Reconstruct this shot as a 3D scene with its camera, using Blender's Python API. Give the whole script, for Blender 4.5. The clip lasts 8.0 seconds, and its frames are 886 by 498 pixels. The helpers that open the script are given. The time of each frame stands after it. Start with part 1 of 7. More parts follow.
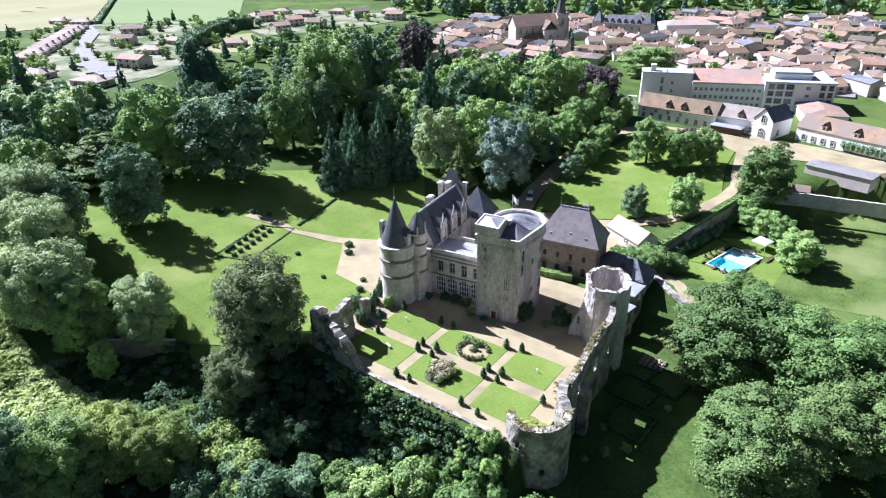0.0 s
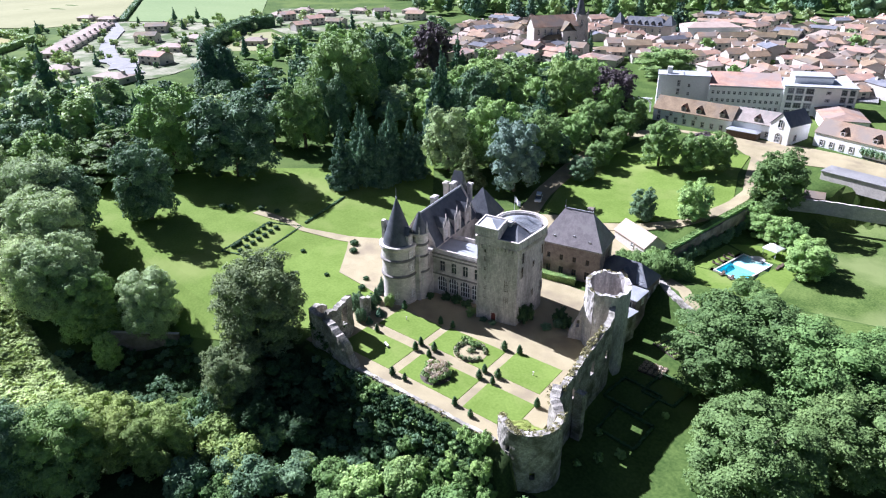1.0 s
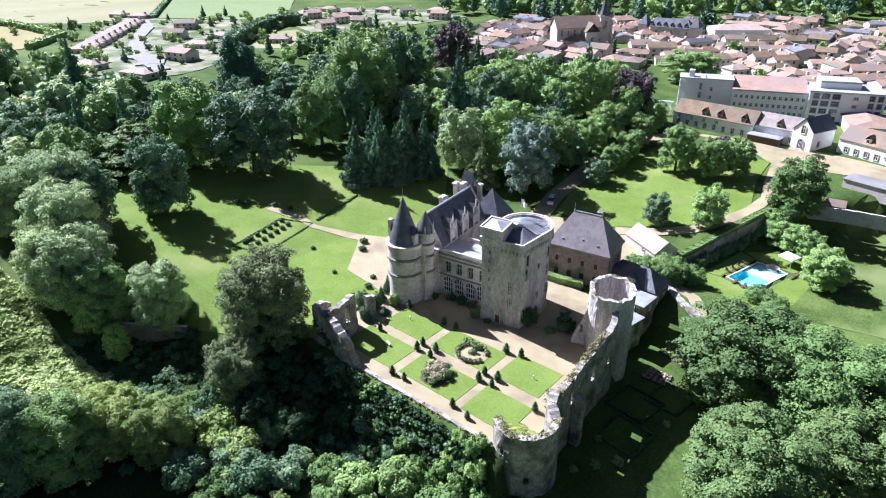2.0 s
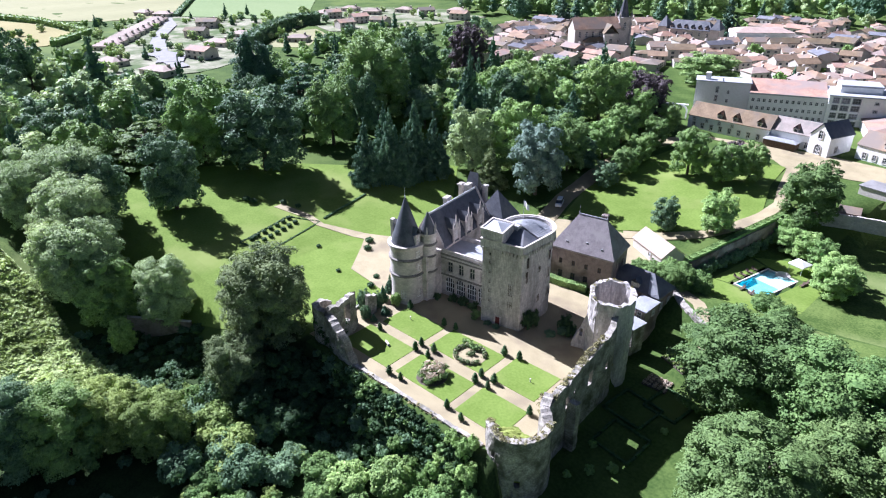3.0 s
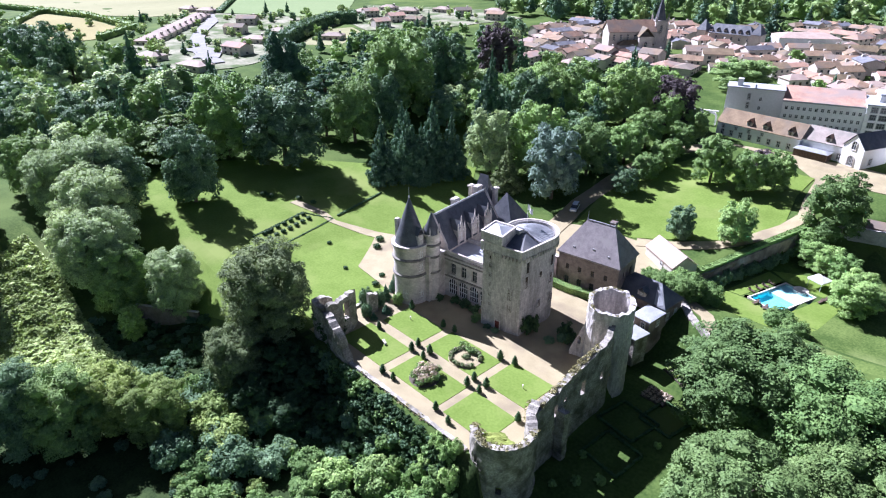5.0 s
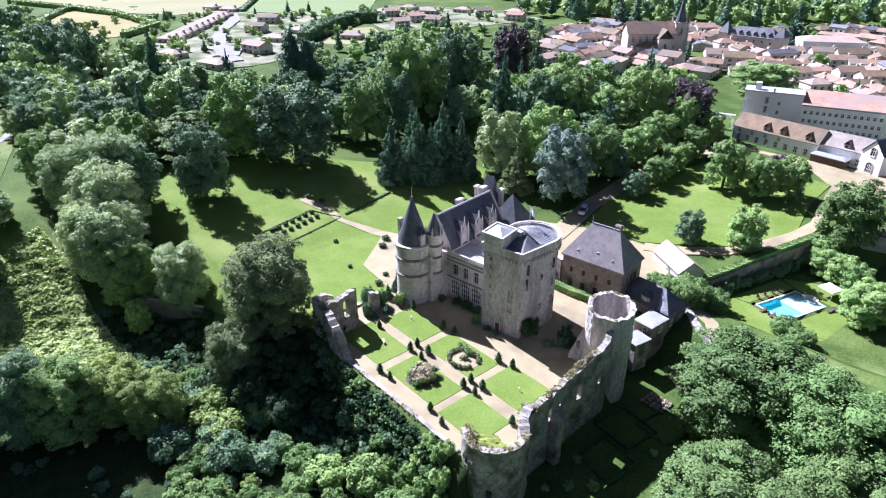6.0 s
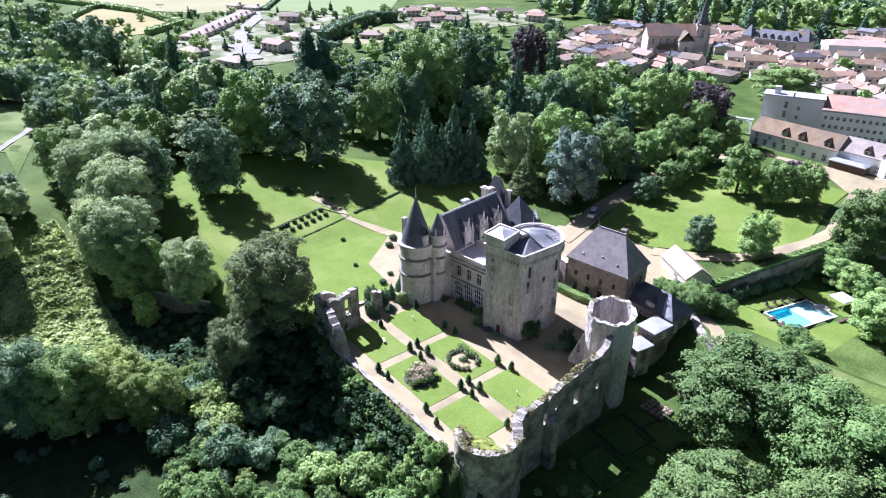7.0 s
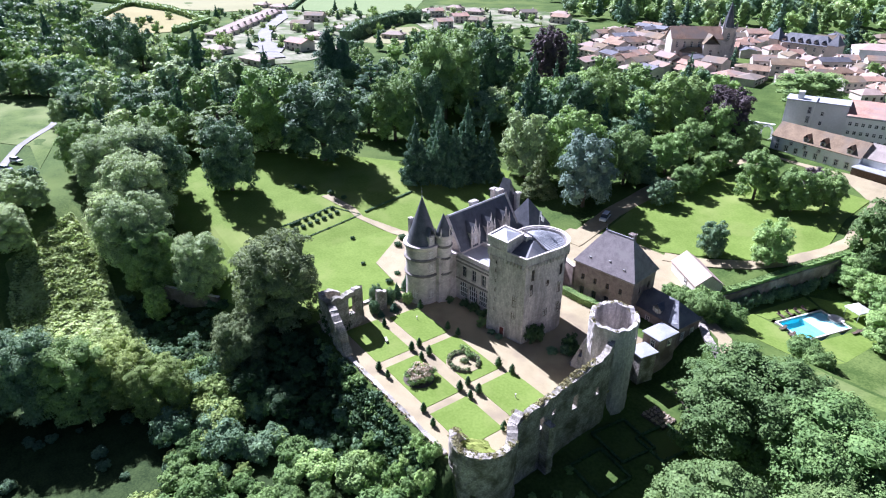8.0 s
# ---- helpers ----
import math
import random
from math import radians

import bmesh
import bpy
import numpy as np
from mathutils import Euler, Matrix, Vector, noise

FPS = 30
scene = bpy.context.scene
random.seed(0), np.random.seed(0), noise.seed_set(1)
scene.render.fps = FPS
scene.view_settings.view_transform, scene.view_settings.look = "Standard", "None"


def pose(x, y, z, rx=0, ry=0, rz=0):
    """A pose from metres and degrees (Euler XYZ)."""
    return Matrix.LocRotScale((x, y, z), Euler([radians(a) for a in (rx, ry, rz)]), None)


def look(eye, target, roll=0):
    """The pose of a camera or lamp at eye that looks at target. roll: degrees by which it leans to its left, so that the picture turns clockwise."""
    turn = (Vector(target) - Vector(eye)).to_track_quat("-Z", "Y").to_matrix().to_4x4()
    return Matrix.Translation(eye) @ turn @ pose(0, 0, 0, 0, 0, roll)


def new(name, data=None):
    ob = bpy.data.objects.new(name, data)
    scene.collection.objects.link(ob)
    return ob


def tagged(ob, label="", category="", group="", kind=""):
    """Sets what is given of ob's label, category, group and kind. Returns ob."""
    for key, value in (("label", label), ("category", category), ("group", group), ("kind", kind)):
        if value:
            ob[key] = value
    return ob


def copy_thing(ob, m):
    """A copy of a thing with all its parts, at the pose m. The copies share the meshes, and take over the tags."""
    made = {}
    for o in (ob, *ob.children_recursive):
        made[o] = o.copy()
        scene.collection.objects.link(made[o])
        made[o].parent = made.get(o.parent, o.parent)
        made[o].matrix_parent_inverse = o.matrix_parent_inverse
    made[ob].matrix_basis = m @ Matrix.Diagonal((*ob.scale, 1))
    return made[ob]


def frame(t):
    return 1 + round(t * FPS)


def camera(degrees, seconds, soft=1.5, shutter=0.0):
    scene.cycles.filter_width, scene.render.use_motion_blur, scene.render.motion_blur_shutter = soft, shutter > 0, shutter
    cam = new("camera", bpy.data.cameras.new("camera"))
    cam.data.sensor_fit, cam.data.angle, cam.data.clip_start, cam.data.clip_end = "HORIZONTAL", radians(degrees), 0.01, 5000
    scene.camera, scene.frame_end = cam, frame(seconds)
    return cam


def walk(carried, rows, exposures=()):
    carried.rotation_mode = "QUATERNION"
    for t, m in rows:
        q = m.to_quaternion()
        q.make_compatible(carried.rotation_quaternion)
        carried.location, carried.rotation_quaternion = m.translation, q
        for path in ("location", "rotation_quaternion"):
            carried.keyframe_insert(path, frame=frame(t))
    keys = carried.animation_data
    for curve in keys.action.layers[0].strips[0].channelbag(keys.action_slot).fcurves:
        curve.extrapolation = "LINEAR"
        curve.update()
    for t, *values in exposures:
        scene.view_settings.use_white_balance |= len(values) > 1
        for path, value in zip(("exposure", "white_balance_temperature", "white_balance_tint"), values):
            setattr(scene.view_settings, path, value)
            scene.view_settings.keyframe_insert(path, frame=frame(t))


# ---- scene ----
cam = camera(70.3, 8.0, soft=1.15)
METRES, EYE, TILT, LEAN, TURN = 34.0, 80.6, 0.0, 0.0, 36.5
ROWS = [
    (0.0, 0.0, 0.0, 0.0, -0.54, -27.18, 1.06),
    (0.5, 0.0687, 0.0024, -0.0018, 0.51, -27.15, 0.98),
    (1.0, 0.1355, 0.0059, -0.0039, 1.71, -27.12, 0.9),
    (1.5, 0.1991, 0.0126, -0.0033, 3.02, -27.13, 0.78),
    (3.0, 0.3881, 0.0398, -0.0054, 6.45, -27.08, 0.57),
    (3.5, 0.4456, 0.0513, -0.0041, 7.19, -27.09, 0.5),
    (4.0, 0.5065, 0.0629, -0.0049, 8.18, -27.06, 0.44),
    (4.5, 0.5631, 0.0763, -0.0044, 9.34, -27.06, 0.35),
    (6.0, 0.7443, 0.1199, -0.0038, 12.67, -27.04, 0.11),
    (6.5, 0.8031, 0.1361, -0.0051, 13.76, -27.02, 0.02),
    (7.0, 0.8592, 0.154, -0.0044, 14.89, -27.02, -0.07),
    (7.5, 0.9188, 0.1732, -0.0051, 16.1, -26.99, -0.15),
    (8.0, 0.9766, 0.1945, -0.0053, 17.39, -26.99, -0.24),
]
walk(cam, [(t, pose(0, 0, EYE, TILT, LEAN, TURN) @ pose(METRES * x, METRES * y, METRES * z, 90 + pitch, roll, yaw)) for t, x, y, z, yaw, pitch, roll in ROWS], exposures=[(0.0, 1.52, 5380, 22), (8.0, 1.62, 5300, 28)])

# ---- light: a clear summer morning, the sun low over the park (from -x) ----
SUN_ELEVATION, SUN_FROM = radians(42), Vector((-1.0, 0.03, 0.0)).normalized()
world = bpy.data.worlds.new("sky")
scene.world = world
world.use_nodes = True
sky = world.node_tree.nodes.new("ShaderNodeTexSky")
sky.sky_type, sky.sun_disc = "NISHITA", False
sky.sun_elevation = SUN_ELEVATION
sky.sun_rotation = math.atan2(SUN_FROM.x, SUN_FROM.y)
sky.air_density, sky.dust_density = 1.0, 1.5
background = world.node_tree.nodes["Background"]
background.inputs["Strength"].default_value = 0.0185
world.node_tree.links.new(sky.outputs["Color"], background.inputs["Color"])
sun_data = bpy.data.lights.new("sun", "SUN")
sun_data.energy, sun_data.angle, sun_data.color = 5.0, radians(0.6), (1.0, 0.97, 0.92)
sun = new("sun", sun_data)
to_sun = SUN_FROM * math.cos(SUN_ELEVATION) + Vector((0, 0, math.sin(SUN_ELEVATION)))
sun.matrix_world = look(to_sun * 400, (0, 0, 0))

# ---- materials ----
def surface(name, dark, light, scale=1.0, rough=0.85, bump=0.3, fine=8.0, stain=None, stain_scale=0.08, stain_at=0.55, per_object=0.0, metal=0.0, stretch=(1, 1, 1), spec=0.3, through_light=0.0, courses=None):
    """A surface whose colour runs from dark to light in a coarse and a fine grain, with broad stains and a fine relief."""
    m = bpy.data.materials.new(name)
    m.use_nodes = True
    nt = m.node_tree
    n, l = nt.nodes, nt.links
    bsdf = n["Principled BSDF"]
    bsdf.inputs["Roughness"].default_value, bsdf.inputs["Metallic"].default_value = rough, metal
    bsdf.inputs["Specular IOR Level"].default_value = spec
    where = n.new("ShaderNodeTexCoord")
    mapping = n.new("ShaderNodeMapping")
    mapping.inputs["Scale"].default_value = stretch
    geometry = n.new("ShaderNodeNewGeometry")
    l.new(geometry.outputs["Position"], mapping.inputs["Vector"])
    coarse = n.new("ShaderNodeTexNoise")
    coarse.inputs["Scale"].default_value, coarse.inputs["Detail"].default_value = scale, 4
    small = n.new("ShaderNodeTexNoise")
    small.inputs["Scale"].default_value, small.inputs["Detail"].default_value = scale * fine, 3
    for tex in (coarse, small):
        l.new(mapping.outputs["Vector"], tex.inputs["Vector"])
    both = n.new("ShaderNodeMath")
    both.operation = "MULTIPLY_ADD"
    both.inputs[1].default_value = 0.5
    l.new(small.outputs["Fac"], both.inputs[0])
    half = n.new("ShaderNodeMath")
    half.operation = "MULTIPLY"
    half.inputs[1].default_value = 0.5
    l.new(coarse.outputs["Fac"], half.inputs[0])
    l.new(half.outputs[0], both.inputs[2])
    ramp = n.new("ShaderNodeValToRGB")
    ramp.color_ramp.elements[0].position, ramp.color_ramp.elements[1].position = 0.36, 0.64
    ramp.color_ramp.elements[0].color, ramp.color_ramp.elements[1].color = (*dark, 1), (*light, 1)
    l.new(both.outputs[0], ramp.inputs["Fac"])
    colour = ramp.outputs["Color"]
    if stain:
        blot = n.new("ShaderNodeTexNoise")
        blot.inputs["Scale"].default_value, blot.inputs["Detail"].default_value = stain_scale, 5
        l.new(mapping.outputs["Vector"], blot.inputs["Vector"])
        cut = n.new("ShaderNodeMapRange")
        cut.inputs["From Min"].default_value, cut.inputs["From Max"].default_value = stain_at - 0.07, stain_at + 0.1
        l.new(blot.outputs["Fac"], cut.inputs["Value"])
        mix = n.new("ShaderNodeMix")
        mix.data_type = "RGBA"
        l.new(cut.outputs["Result"], mix.inputs["Factor"])
        l.new(colour, mix.inputs["A"])
        mix.inputs["B"].default_value = (*stain, 1)
        colour = mix.outputs["Result"]
    if courses:
        long_, high, mortar, mix_by = courses
        bricks = n.new("ShaderNodeTexBrick")
        bricks.inputs["Color1"].default_value, bricks.inputs["Color2"].default_value, bricks.inputs["Mortar"].default_value = (1.15, 1.13, 1.1, 1), (0.62, 0.61, 0.6, 1), (0.5, 0.48, 0.45, 1)
        bricks.inputs["Scale"].default_value, bricks.inputs["Mortar Size"].default_value = 1.0, mortar
        bricks.inputs["Brick Width"].default_value, bricks.inputs["Row Height"].default_value, bricks.inputs["Mortar Smooth"].default_value = long_, high, 0.4
        split = n.new("ShaderNodeSeparateXYZ")
        l.new(geometry.outputs["Position"], split.inputs[0])
        run = n.new("ShaderNodeMath")
        run.operation = "ADD"
        l.new(split.outputs["X"], run.inputs[0])
        l.new(split.outputs["Y"], run.inputs[1])
        join = n.new("ShaderNodeCombineXYZ")
        l.new(run.outputs[0], join.inputs["X"])
        l.new(split.outputs["Z"], join.inputs["Y"])
        l.new(join.outputs[0], bricks.inputs["Vector"])
        lay = n.new("ShaderNodeMix")
        lay.data_type, lay.blend_type = "RGBA", "MULTIPLY"
        lay.inputs["Factor"].default_value = mix_by
        l.new(colour, lay.inputs["A"])
        l.new(bricks.outputs["Color"], lay.inputs["B"])
        colour = lay.outputs["Result"]
    if per_object:
        info = n.new("ShaderNodeObjectInfo")
        spread = n.new("ShaderNodeMapRange")
        spread.inputs["To Min"].default_value, spread.inputs["To Max"].default_value = 1 - per_object, 1 + per_object
        l.new(info.outputs["Random"], spread.inputs["Value"])
        tone = n.new("ShaderNodeHueSaturation")
        l.new(spread.outputs["Result"], tone.inputs["Value"])
        turn = n.new("ShaderNodeMapRange")
        turn.inputs["To Min"].default_value, turn.inputs["To Max"].default_value = 0.5 + 0.06 * per_object, 0.5 - 0.06 * per_object
        l.new(info.outputs["Random"], turn.inputs["Value"])
        l.new(turn.outputs["Result"], tone.inputs["Hue"])
        l.new(colour, tone.inputs["Color"])
        colour = tone.outputs["Color"]
    l.new(colour, bsdf.inputs["Base Color"])
    if bump:
        relief = n.new("ShaderNodeBump")
        relief.inputs["Strength"].default_value, relief.inputs["Distance"].default_value = bump, 0.15
        l.new(both.outputs[0], relief.inputs["Height"])
        l.new(relief.outputs["Normal"], bsdf.inputs["Normal"])
    if through_light:
        thin = n.new("ShaderNodeBsdfTranslucent")
        pass_on = n.new("ShaderNodeMix")
        pass_on.data_type, pass_on.blend_type = "RGBA", "MULTIPLY"
        pass_on.inputs["Factor"].default_value = 1.0
        l.new(colour, pass_on.inputs["A"])
        pass_on.inputs["B"].default_value = (through_light * 1.05, through_light, through_light * 0.75, 1)
        l.new(pass_on.outputs["Result"], thin.inputs["Color"])
        blend = n.new("ShaderNodeAddShader")
        l.new(bsdf.outputs["BSDF"], blend.inputs[0])
        l.new(thin.outputs["BSDF"], blend.inputs[1])
        l.new(blend.outputs["Shader"], n["Material Output"].inputs["Surface"])
    return m


def leaves(name, dark, light, per_object=0.16):
    dark, light = [tuple(1.75 * v for v in c) for c in (dark, light)]
    return surface(name, dark, light, scale=0.35, fine=6, rough=0.62, bump=0, per_object=per_object, spec=0.1, through_light=0.22)


LEAF = {
    "dark": leaves("leaf_dark", (0.032, 0.06, 0.034), (0.11, 0.165, 0.085)),
    "mid": leaves("leaf_mid", (0.058, 0.1, 0.036), (0.15, 0.21, 0.07)),
    "light": leaves("leaf_light", (0.08, 0.13, 0.04), (0.18, 0.255, 0.085)),
    "grey": leaves("leaf_grey", (0.115, 0.15, 0.074), (0.255, 0.312, 0.148)),
    "deep": leaves("leaf_deep", (0.038, 0.072, 0.022), (0.105, 0.16, 0.05)),
    "brown": leaves("leaf_brown", (0.042, 0.06, 0.026), (0.12, 0.15, 0.066)),
    "yellow": leaves("leaf_yellow", (0.06, 0.09, 0.024), (0.165, 0.21, 0.062)),
    "straw": leaves("leaf_straw", (0.14, 0.178, 0.066), (0.29, 0.345, 0.15)),
    "dry": leaves("dry_grass", (0.09, 0.085, 0.042), (0.19, 0.175, 0.09)),
    "purple": leaves("leaf_purple", (0.036, 0.03, 0.034), (0.085, 0.066, 0.07)),
    "conifer": leaves("leaf_conifer", (0.022, 0.048, 0.034), (0.065, 0.11, 0.062)),
    "blue": leaves("leaf_blue", (0.05, 0.078, 0.062), (0.12, 0.16, 0.13)),
    "olive": leaves("leaf_olive", (0.036, 0.064, 0.02), (0.09, 0.132, 0.045)),
    "box": leaves("leaf_box", (0.015, 0.034, 0.015), (0.038, 0.072, 0.028)),
    # very low leaf tone: shade of the hollows is put into the colour
    "bramble": leaves("leaf_shadowy", (0.014, 0.03, 0.013), (0.042, 0.072, 0.028)),
    "rose": leaves("petal_rose", (0.15, 0.13, 0.085), (0.3, 0.25, 0.2)),
}
BARK = surface("bark", (0.06, 0.045, 0.035), (0.15, 0.12, 0.09), scale=2, bump=0.6)
# ground grass kept dark: the lower garden's shade is put into this colour
GRASS = surface("shade_toned_grass", (0.036, 0.066, 0.016), (0.088, 0.132, 0.034), scale=0.12, fine=14, bump=0.5, stain=(0.1, 0.14, 0.036), stain_scale=0.035, stain_at=0.56, spec=0.04)
LAWN = surface("mown_lawn", (0.11, 0.165, 0.03), (0.158, 0.222, 0.048), scale=0.15, fine=12, bump=0.25, stain=(0.19, 0.235, 0.065), stain_scale=0.06, stain_at=0.58, spec=0.04)
# the same grass in a lighter tone, for the sunlit slopes
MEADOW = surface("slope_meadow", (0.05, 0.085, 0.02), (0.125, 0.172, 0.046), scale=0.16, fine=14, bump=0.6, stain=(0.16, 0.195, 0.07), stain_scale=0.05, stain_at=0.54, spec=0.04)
ROUGH_GRASS = surface("long_grass", (0.13, 0.17, 0.035), (0.27, 0.3, 0.085), scale=0.3, fine=9, bump=0.8, stain=(0.09, 0.15, 0.03), stain_scale=0.1, stain_at=0.55, spec=0.04)
# floor under the trees, its dark tone includes the shade they cast
WOOD_FLOOR = surface("wood_floor_shade", (0.02, 0.035, 0.012), (0.05, 0.075, 0.025), scale=0.3, bump=0.6, spec=0.04)
GRAVEL = surface("gravel", (0.25, 0.208, 0.118), (0.345, 0.292, 0.172), scale=0.25, fine=20, bump=0.25, stain=(0.215, 0.175, 0.11), stain_scale=0.12, stain_at=0.6)
SOIL = surface("bed_soil", (0.05, 0.04, 0.03), (0.12, 0.1, 0.075), scale=1.5, bump=0.6)
GARDEN = surface("dry_garden", (0.17, 0.18, 0.11), (0.33, 0.31, 0.23), scale=0.1, fine=5, bump=0.3, stain=(0.09, 0.125, 0.05), stain_scale=0.06, stain_at=0.5, spec=0.04)
ASPHALT = surface("asphalt", (0.16, 0.155, 0.15), (0.25, 0.24, 0.23), scale=0.2, fine=15, bump=0.15)
WHEAT = surface("ripe_wheat", (0.225, 0.22, 0.115), (0.285, 0.275, 0.15), scale=0.02, fine=30, bump=0.1, stretch=(1, 0.2, 1), spec=0.04)
HAY = surface("mown_hay", (0.235, 0.21, 0.09), (0.3, 0.265, 0.125), scale=0.04, fine=30, bump=0.1, stretch=(0.3, 1, 1), spec=0.04)
CROP = surface("green_crop", (0.155, 0.21, 0.09), (0.2, 0.25, 0.115), scale=0.02, fine=30, bump=0.1, stretch=(0.3, 1, 1), spec=0.04)
STONE = surface("grey_ashlar", (0.38, 0.355, 0.335), (0.7, 0.65, 0.62), scale=0.34, fine=8, bump=0.6, stain=(0.27, 0.255, 0.24), stain_scale=0.3, stain_at=0.57, stretch=(1, 1, 0.28), courses=(0.7, 0.36, 0.03, 0.45))
PALE_STONE = surface("pale_dressed_stone", (0.52, 0.47, 0.43), (0.7, 0.645, 0.595), scale=0.5, fine=6, bump=0.3, stain=(0.27, 0.25, 0.22), stain_scale=0.25, stain_at=0.6, courses=(0.9, 0.42, 0.03, 0.35))
# streaked stone, darkened so mouldings carry their under-shadow in the colour
DARK_STONE = surface("shade_streaked_stone", (0.12, 0.11, 0.1), (0.27, 0.25, 0.22), scale=0.6, fine=6, bump=0.5)
RUIN = surface("rubble_stone", (0.25, 0.23, 0.2), (0.55, 0.51, 0.45), scale=0.8, fine=4, bump=1.0, stain=(0.14, 0.135, 0.1), stain_scale=0.28, stain_at=0.54, courses=(0.55, 0.32, 0.05, 0.6))
BROWN_STONE = surface("brown_schist", (0.22, 0.175, 0.155), (0.37, 0.3, 0.265), scale=0.9, fine=5, bump=0.8, stain=(0.13, 0.1, 0.085), stain_scale=0.2)
SLATE = surface("slate", (0.055, 0.06, 0.072), (0.115, 0.12, 0.135), scale=0.8, fine=6, rough=0.42, bump=0.25, stain=(0.15, 0.15, 0.155), stain_scale=0.18, stain_at=0.62, spec=0.5)
OLD_SLATE = surface("weathered_brown_slate", (0.17, 0.15, 0.15), (0.29, 0.26, 0.255), scale=0.8, fine=6, rough=0.5, bump=0.3, stain=(0.27, 0.25, 0.235), stain_scale=0.3, stain_at=0.63, spec=0.4)
ZINC = surface("zinc_sheet", (0.42, 0.43, 0.45), (0.56, 0.57, 0.59), scale=0.5, rough=0.4, bump=0.1, metal=0.5)
TILE_ROOF = surface("terracotta_roof", (0.19, 0.125, 0.08), (0.34, 0.235, 0.15), scale=0.3, fine=9, bump=0.5, stain=(0.2, 0.165, 0.135), stain_scale=0.09, stain_at=0.52, per_object=0.4)
OLD_TILE = surface("old_pale_tiles", (0.25, 0.21, 0.185), (0.38, 0.325, 0.285), scale=0.5, fine=8, bump=0.5, stain=(0.24, 0.22, 0.19), stain_scale=0.3)
PINK_ROOF = surface("pale_tile_roof", (0.27, 0.205, 0.165), (0.38, 0.3, 0.245), scale=0.3, fine=9, bump=0.4, per_object=0.15)
TOWN_SLATE = surface("town_slate_roof", (0.1, 0.1, 0.115), (0.2, 0.2, 0.215), scale=0.4, fine=8, rough=0.5, bump=0.3, per_object=0.25)
PLASTER = surface("pale_render", (0.42, 0.38, 0.33), (0.57, 0.525, 0.465), scale=0.3, bump=0.1, per_object=0.14)
WHITE = surface("white_render", (0.76, 0.75, 0.73), (0.86, 0.85, 0.83), scale=0.2, bump=0.05, stain=(0.68, 0.66, 0.63), stain_scale=0.15, stain_at=0.65)
GREY_PANEL = surface("grey_cladding", (0.28, 0.29, 0.31), (0.38, 0.39, 0.41), scale=0.3, bump=0.05)
PAINT = surface("white_joinery", (0.68, 0.67, 0.65), (0.8, 0.79, 0.77), scale=1.5, rough=0.5, bump=0.05)
RED_DOOR = surface("dark_red_paint", (0.13, 0.03, 0.025), (0.2, 0.05, 0.04), scale=2, rough=0.5, bump=0.1)
DARK_WOOD = surface("dark_wood", (0.06, 0.04, 0.03), (0.14, 0.1, 0.07), scale=2, bump=0.3)
CANVAS = surface("white_canvas", (0.74, 0.72, 0.68), (0.84, 0.82, 0.78), scale=1, bump=0.1)
CAR_BLUE = surface("blue_grey_car_paint", (0.36, 0.41, 0.48), (0.44, 0.49, 0.56), scale=2, rough=0.25, bump=0, spec=0.6)
CAR_WHITE = surface("white_car_paint", (0.72, 0.72, 0.72), (0.8, 0.8, 0.8), scale=2, rough=0.25, bump=0, spec=0.6)
RUBBER = surface("rubber", (0.02, 0.02, 0.02), (0.04, 0.04, 0.04), scale=3, bump=0.1)
POOL_LINER = surface("pool_liner", (0.16, 0.68, 0.78), (0.25, 0.78, 0.84), scale=0.6, bump=0, rough=0.5)
POOL_STEP = surface("pool_shelf", (0.45, 0.68, 0.68), (0.55, 0.76, 0.75), scale=0.6, bump=0, rough=0.5)


def glass_dark():
    m = surface("window_glass", (0.03, 0.035, 0.04), (0.06, 0.07, 0.08), scale=1.2, rough=0.12, bump=0, spec=0.35)
    return m


def water_surface():
    m = bpy.data.materials.new("pool_water")
    m.use_nodes = True
    n, l = m.node_tree.nodes, m.node_tree.links
    clear = n.new("ShaderNodeBsdfTransparent")
    clear.inputs["Color"].default_value = (0.82, 0.97, 1.0, 1)
    shine = n.new("ShaderNodeBsdfGlossy")
    shine.inputs["Roughness"].default_value = 0.05
    ripple = n.new("ShaderNodeTexNoise")
    ripple.inputs["Scale"].default_value = 1.6
    lift = n.new("ShaderNodeBump")
    lift.inputs["Strength"].default_value = 0.12
    l.new(ripple.outputs["Fac"], lift.inputs["Height"])
    l.new(lift.outputs["Normal"], shine.inputs["Normal"])
    edge = n.new("ShaderNodeFresnel")
    edge.inputs["IOR"].default_value = 1.33
    mix = n.new("ShaderNodeMixShader")
    l.new(edge.outputs[0], mix.inputs["Fac"])
    l.new(clear.outputs[0], mix.inputs[1])
    l.new(shine.outputs[0], mix.inputs[2])
    l.new(mix.outputs[0], n["Material Output"].inputs["Surface"])
    return m


GLASS, WATER = glass_dark(), water_surface()

# ---- tools ----
def part(name, bm, material, parent, label="", smooth=False):
    """Links a bmesh as one mesh object under a thing or a part."""
    me = bpy.data.meshes.new(name)
    bm.to_mesh(me)
    bm.free()
    me.materials.append(material)
    if smooth:
        me.polygons.foreach_set("use_smooth", [True] * len(me.polygons))
    ob = new(name, me)
    ob.parent = parent
    if label:
        tagged(ob, label)
    return ob


def shared(name, me, parent, m=None):
    """A piece that shares its mesh with its like."""
    ob = new(name, me)
    ob.parent = parent
    if m is not None:
        ob.matrix_basis = m
    return ob


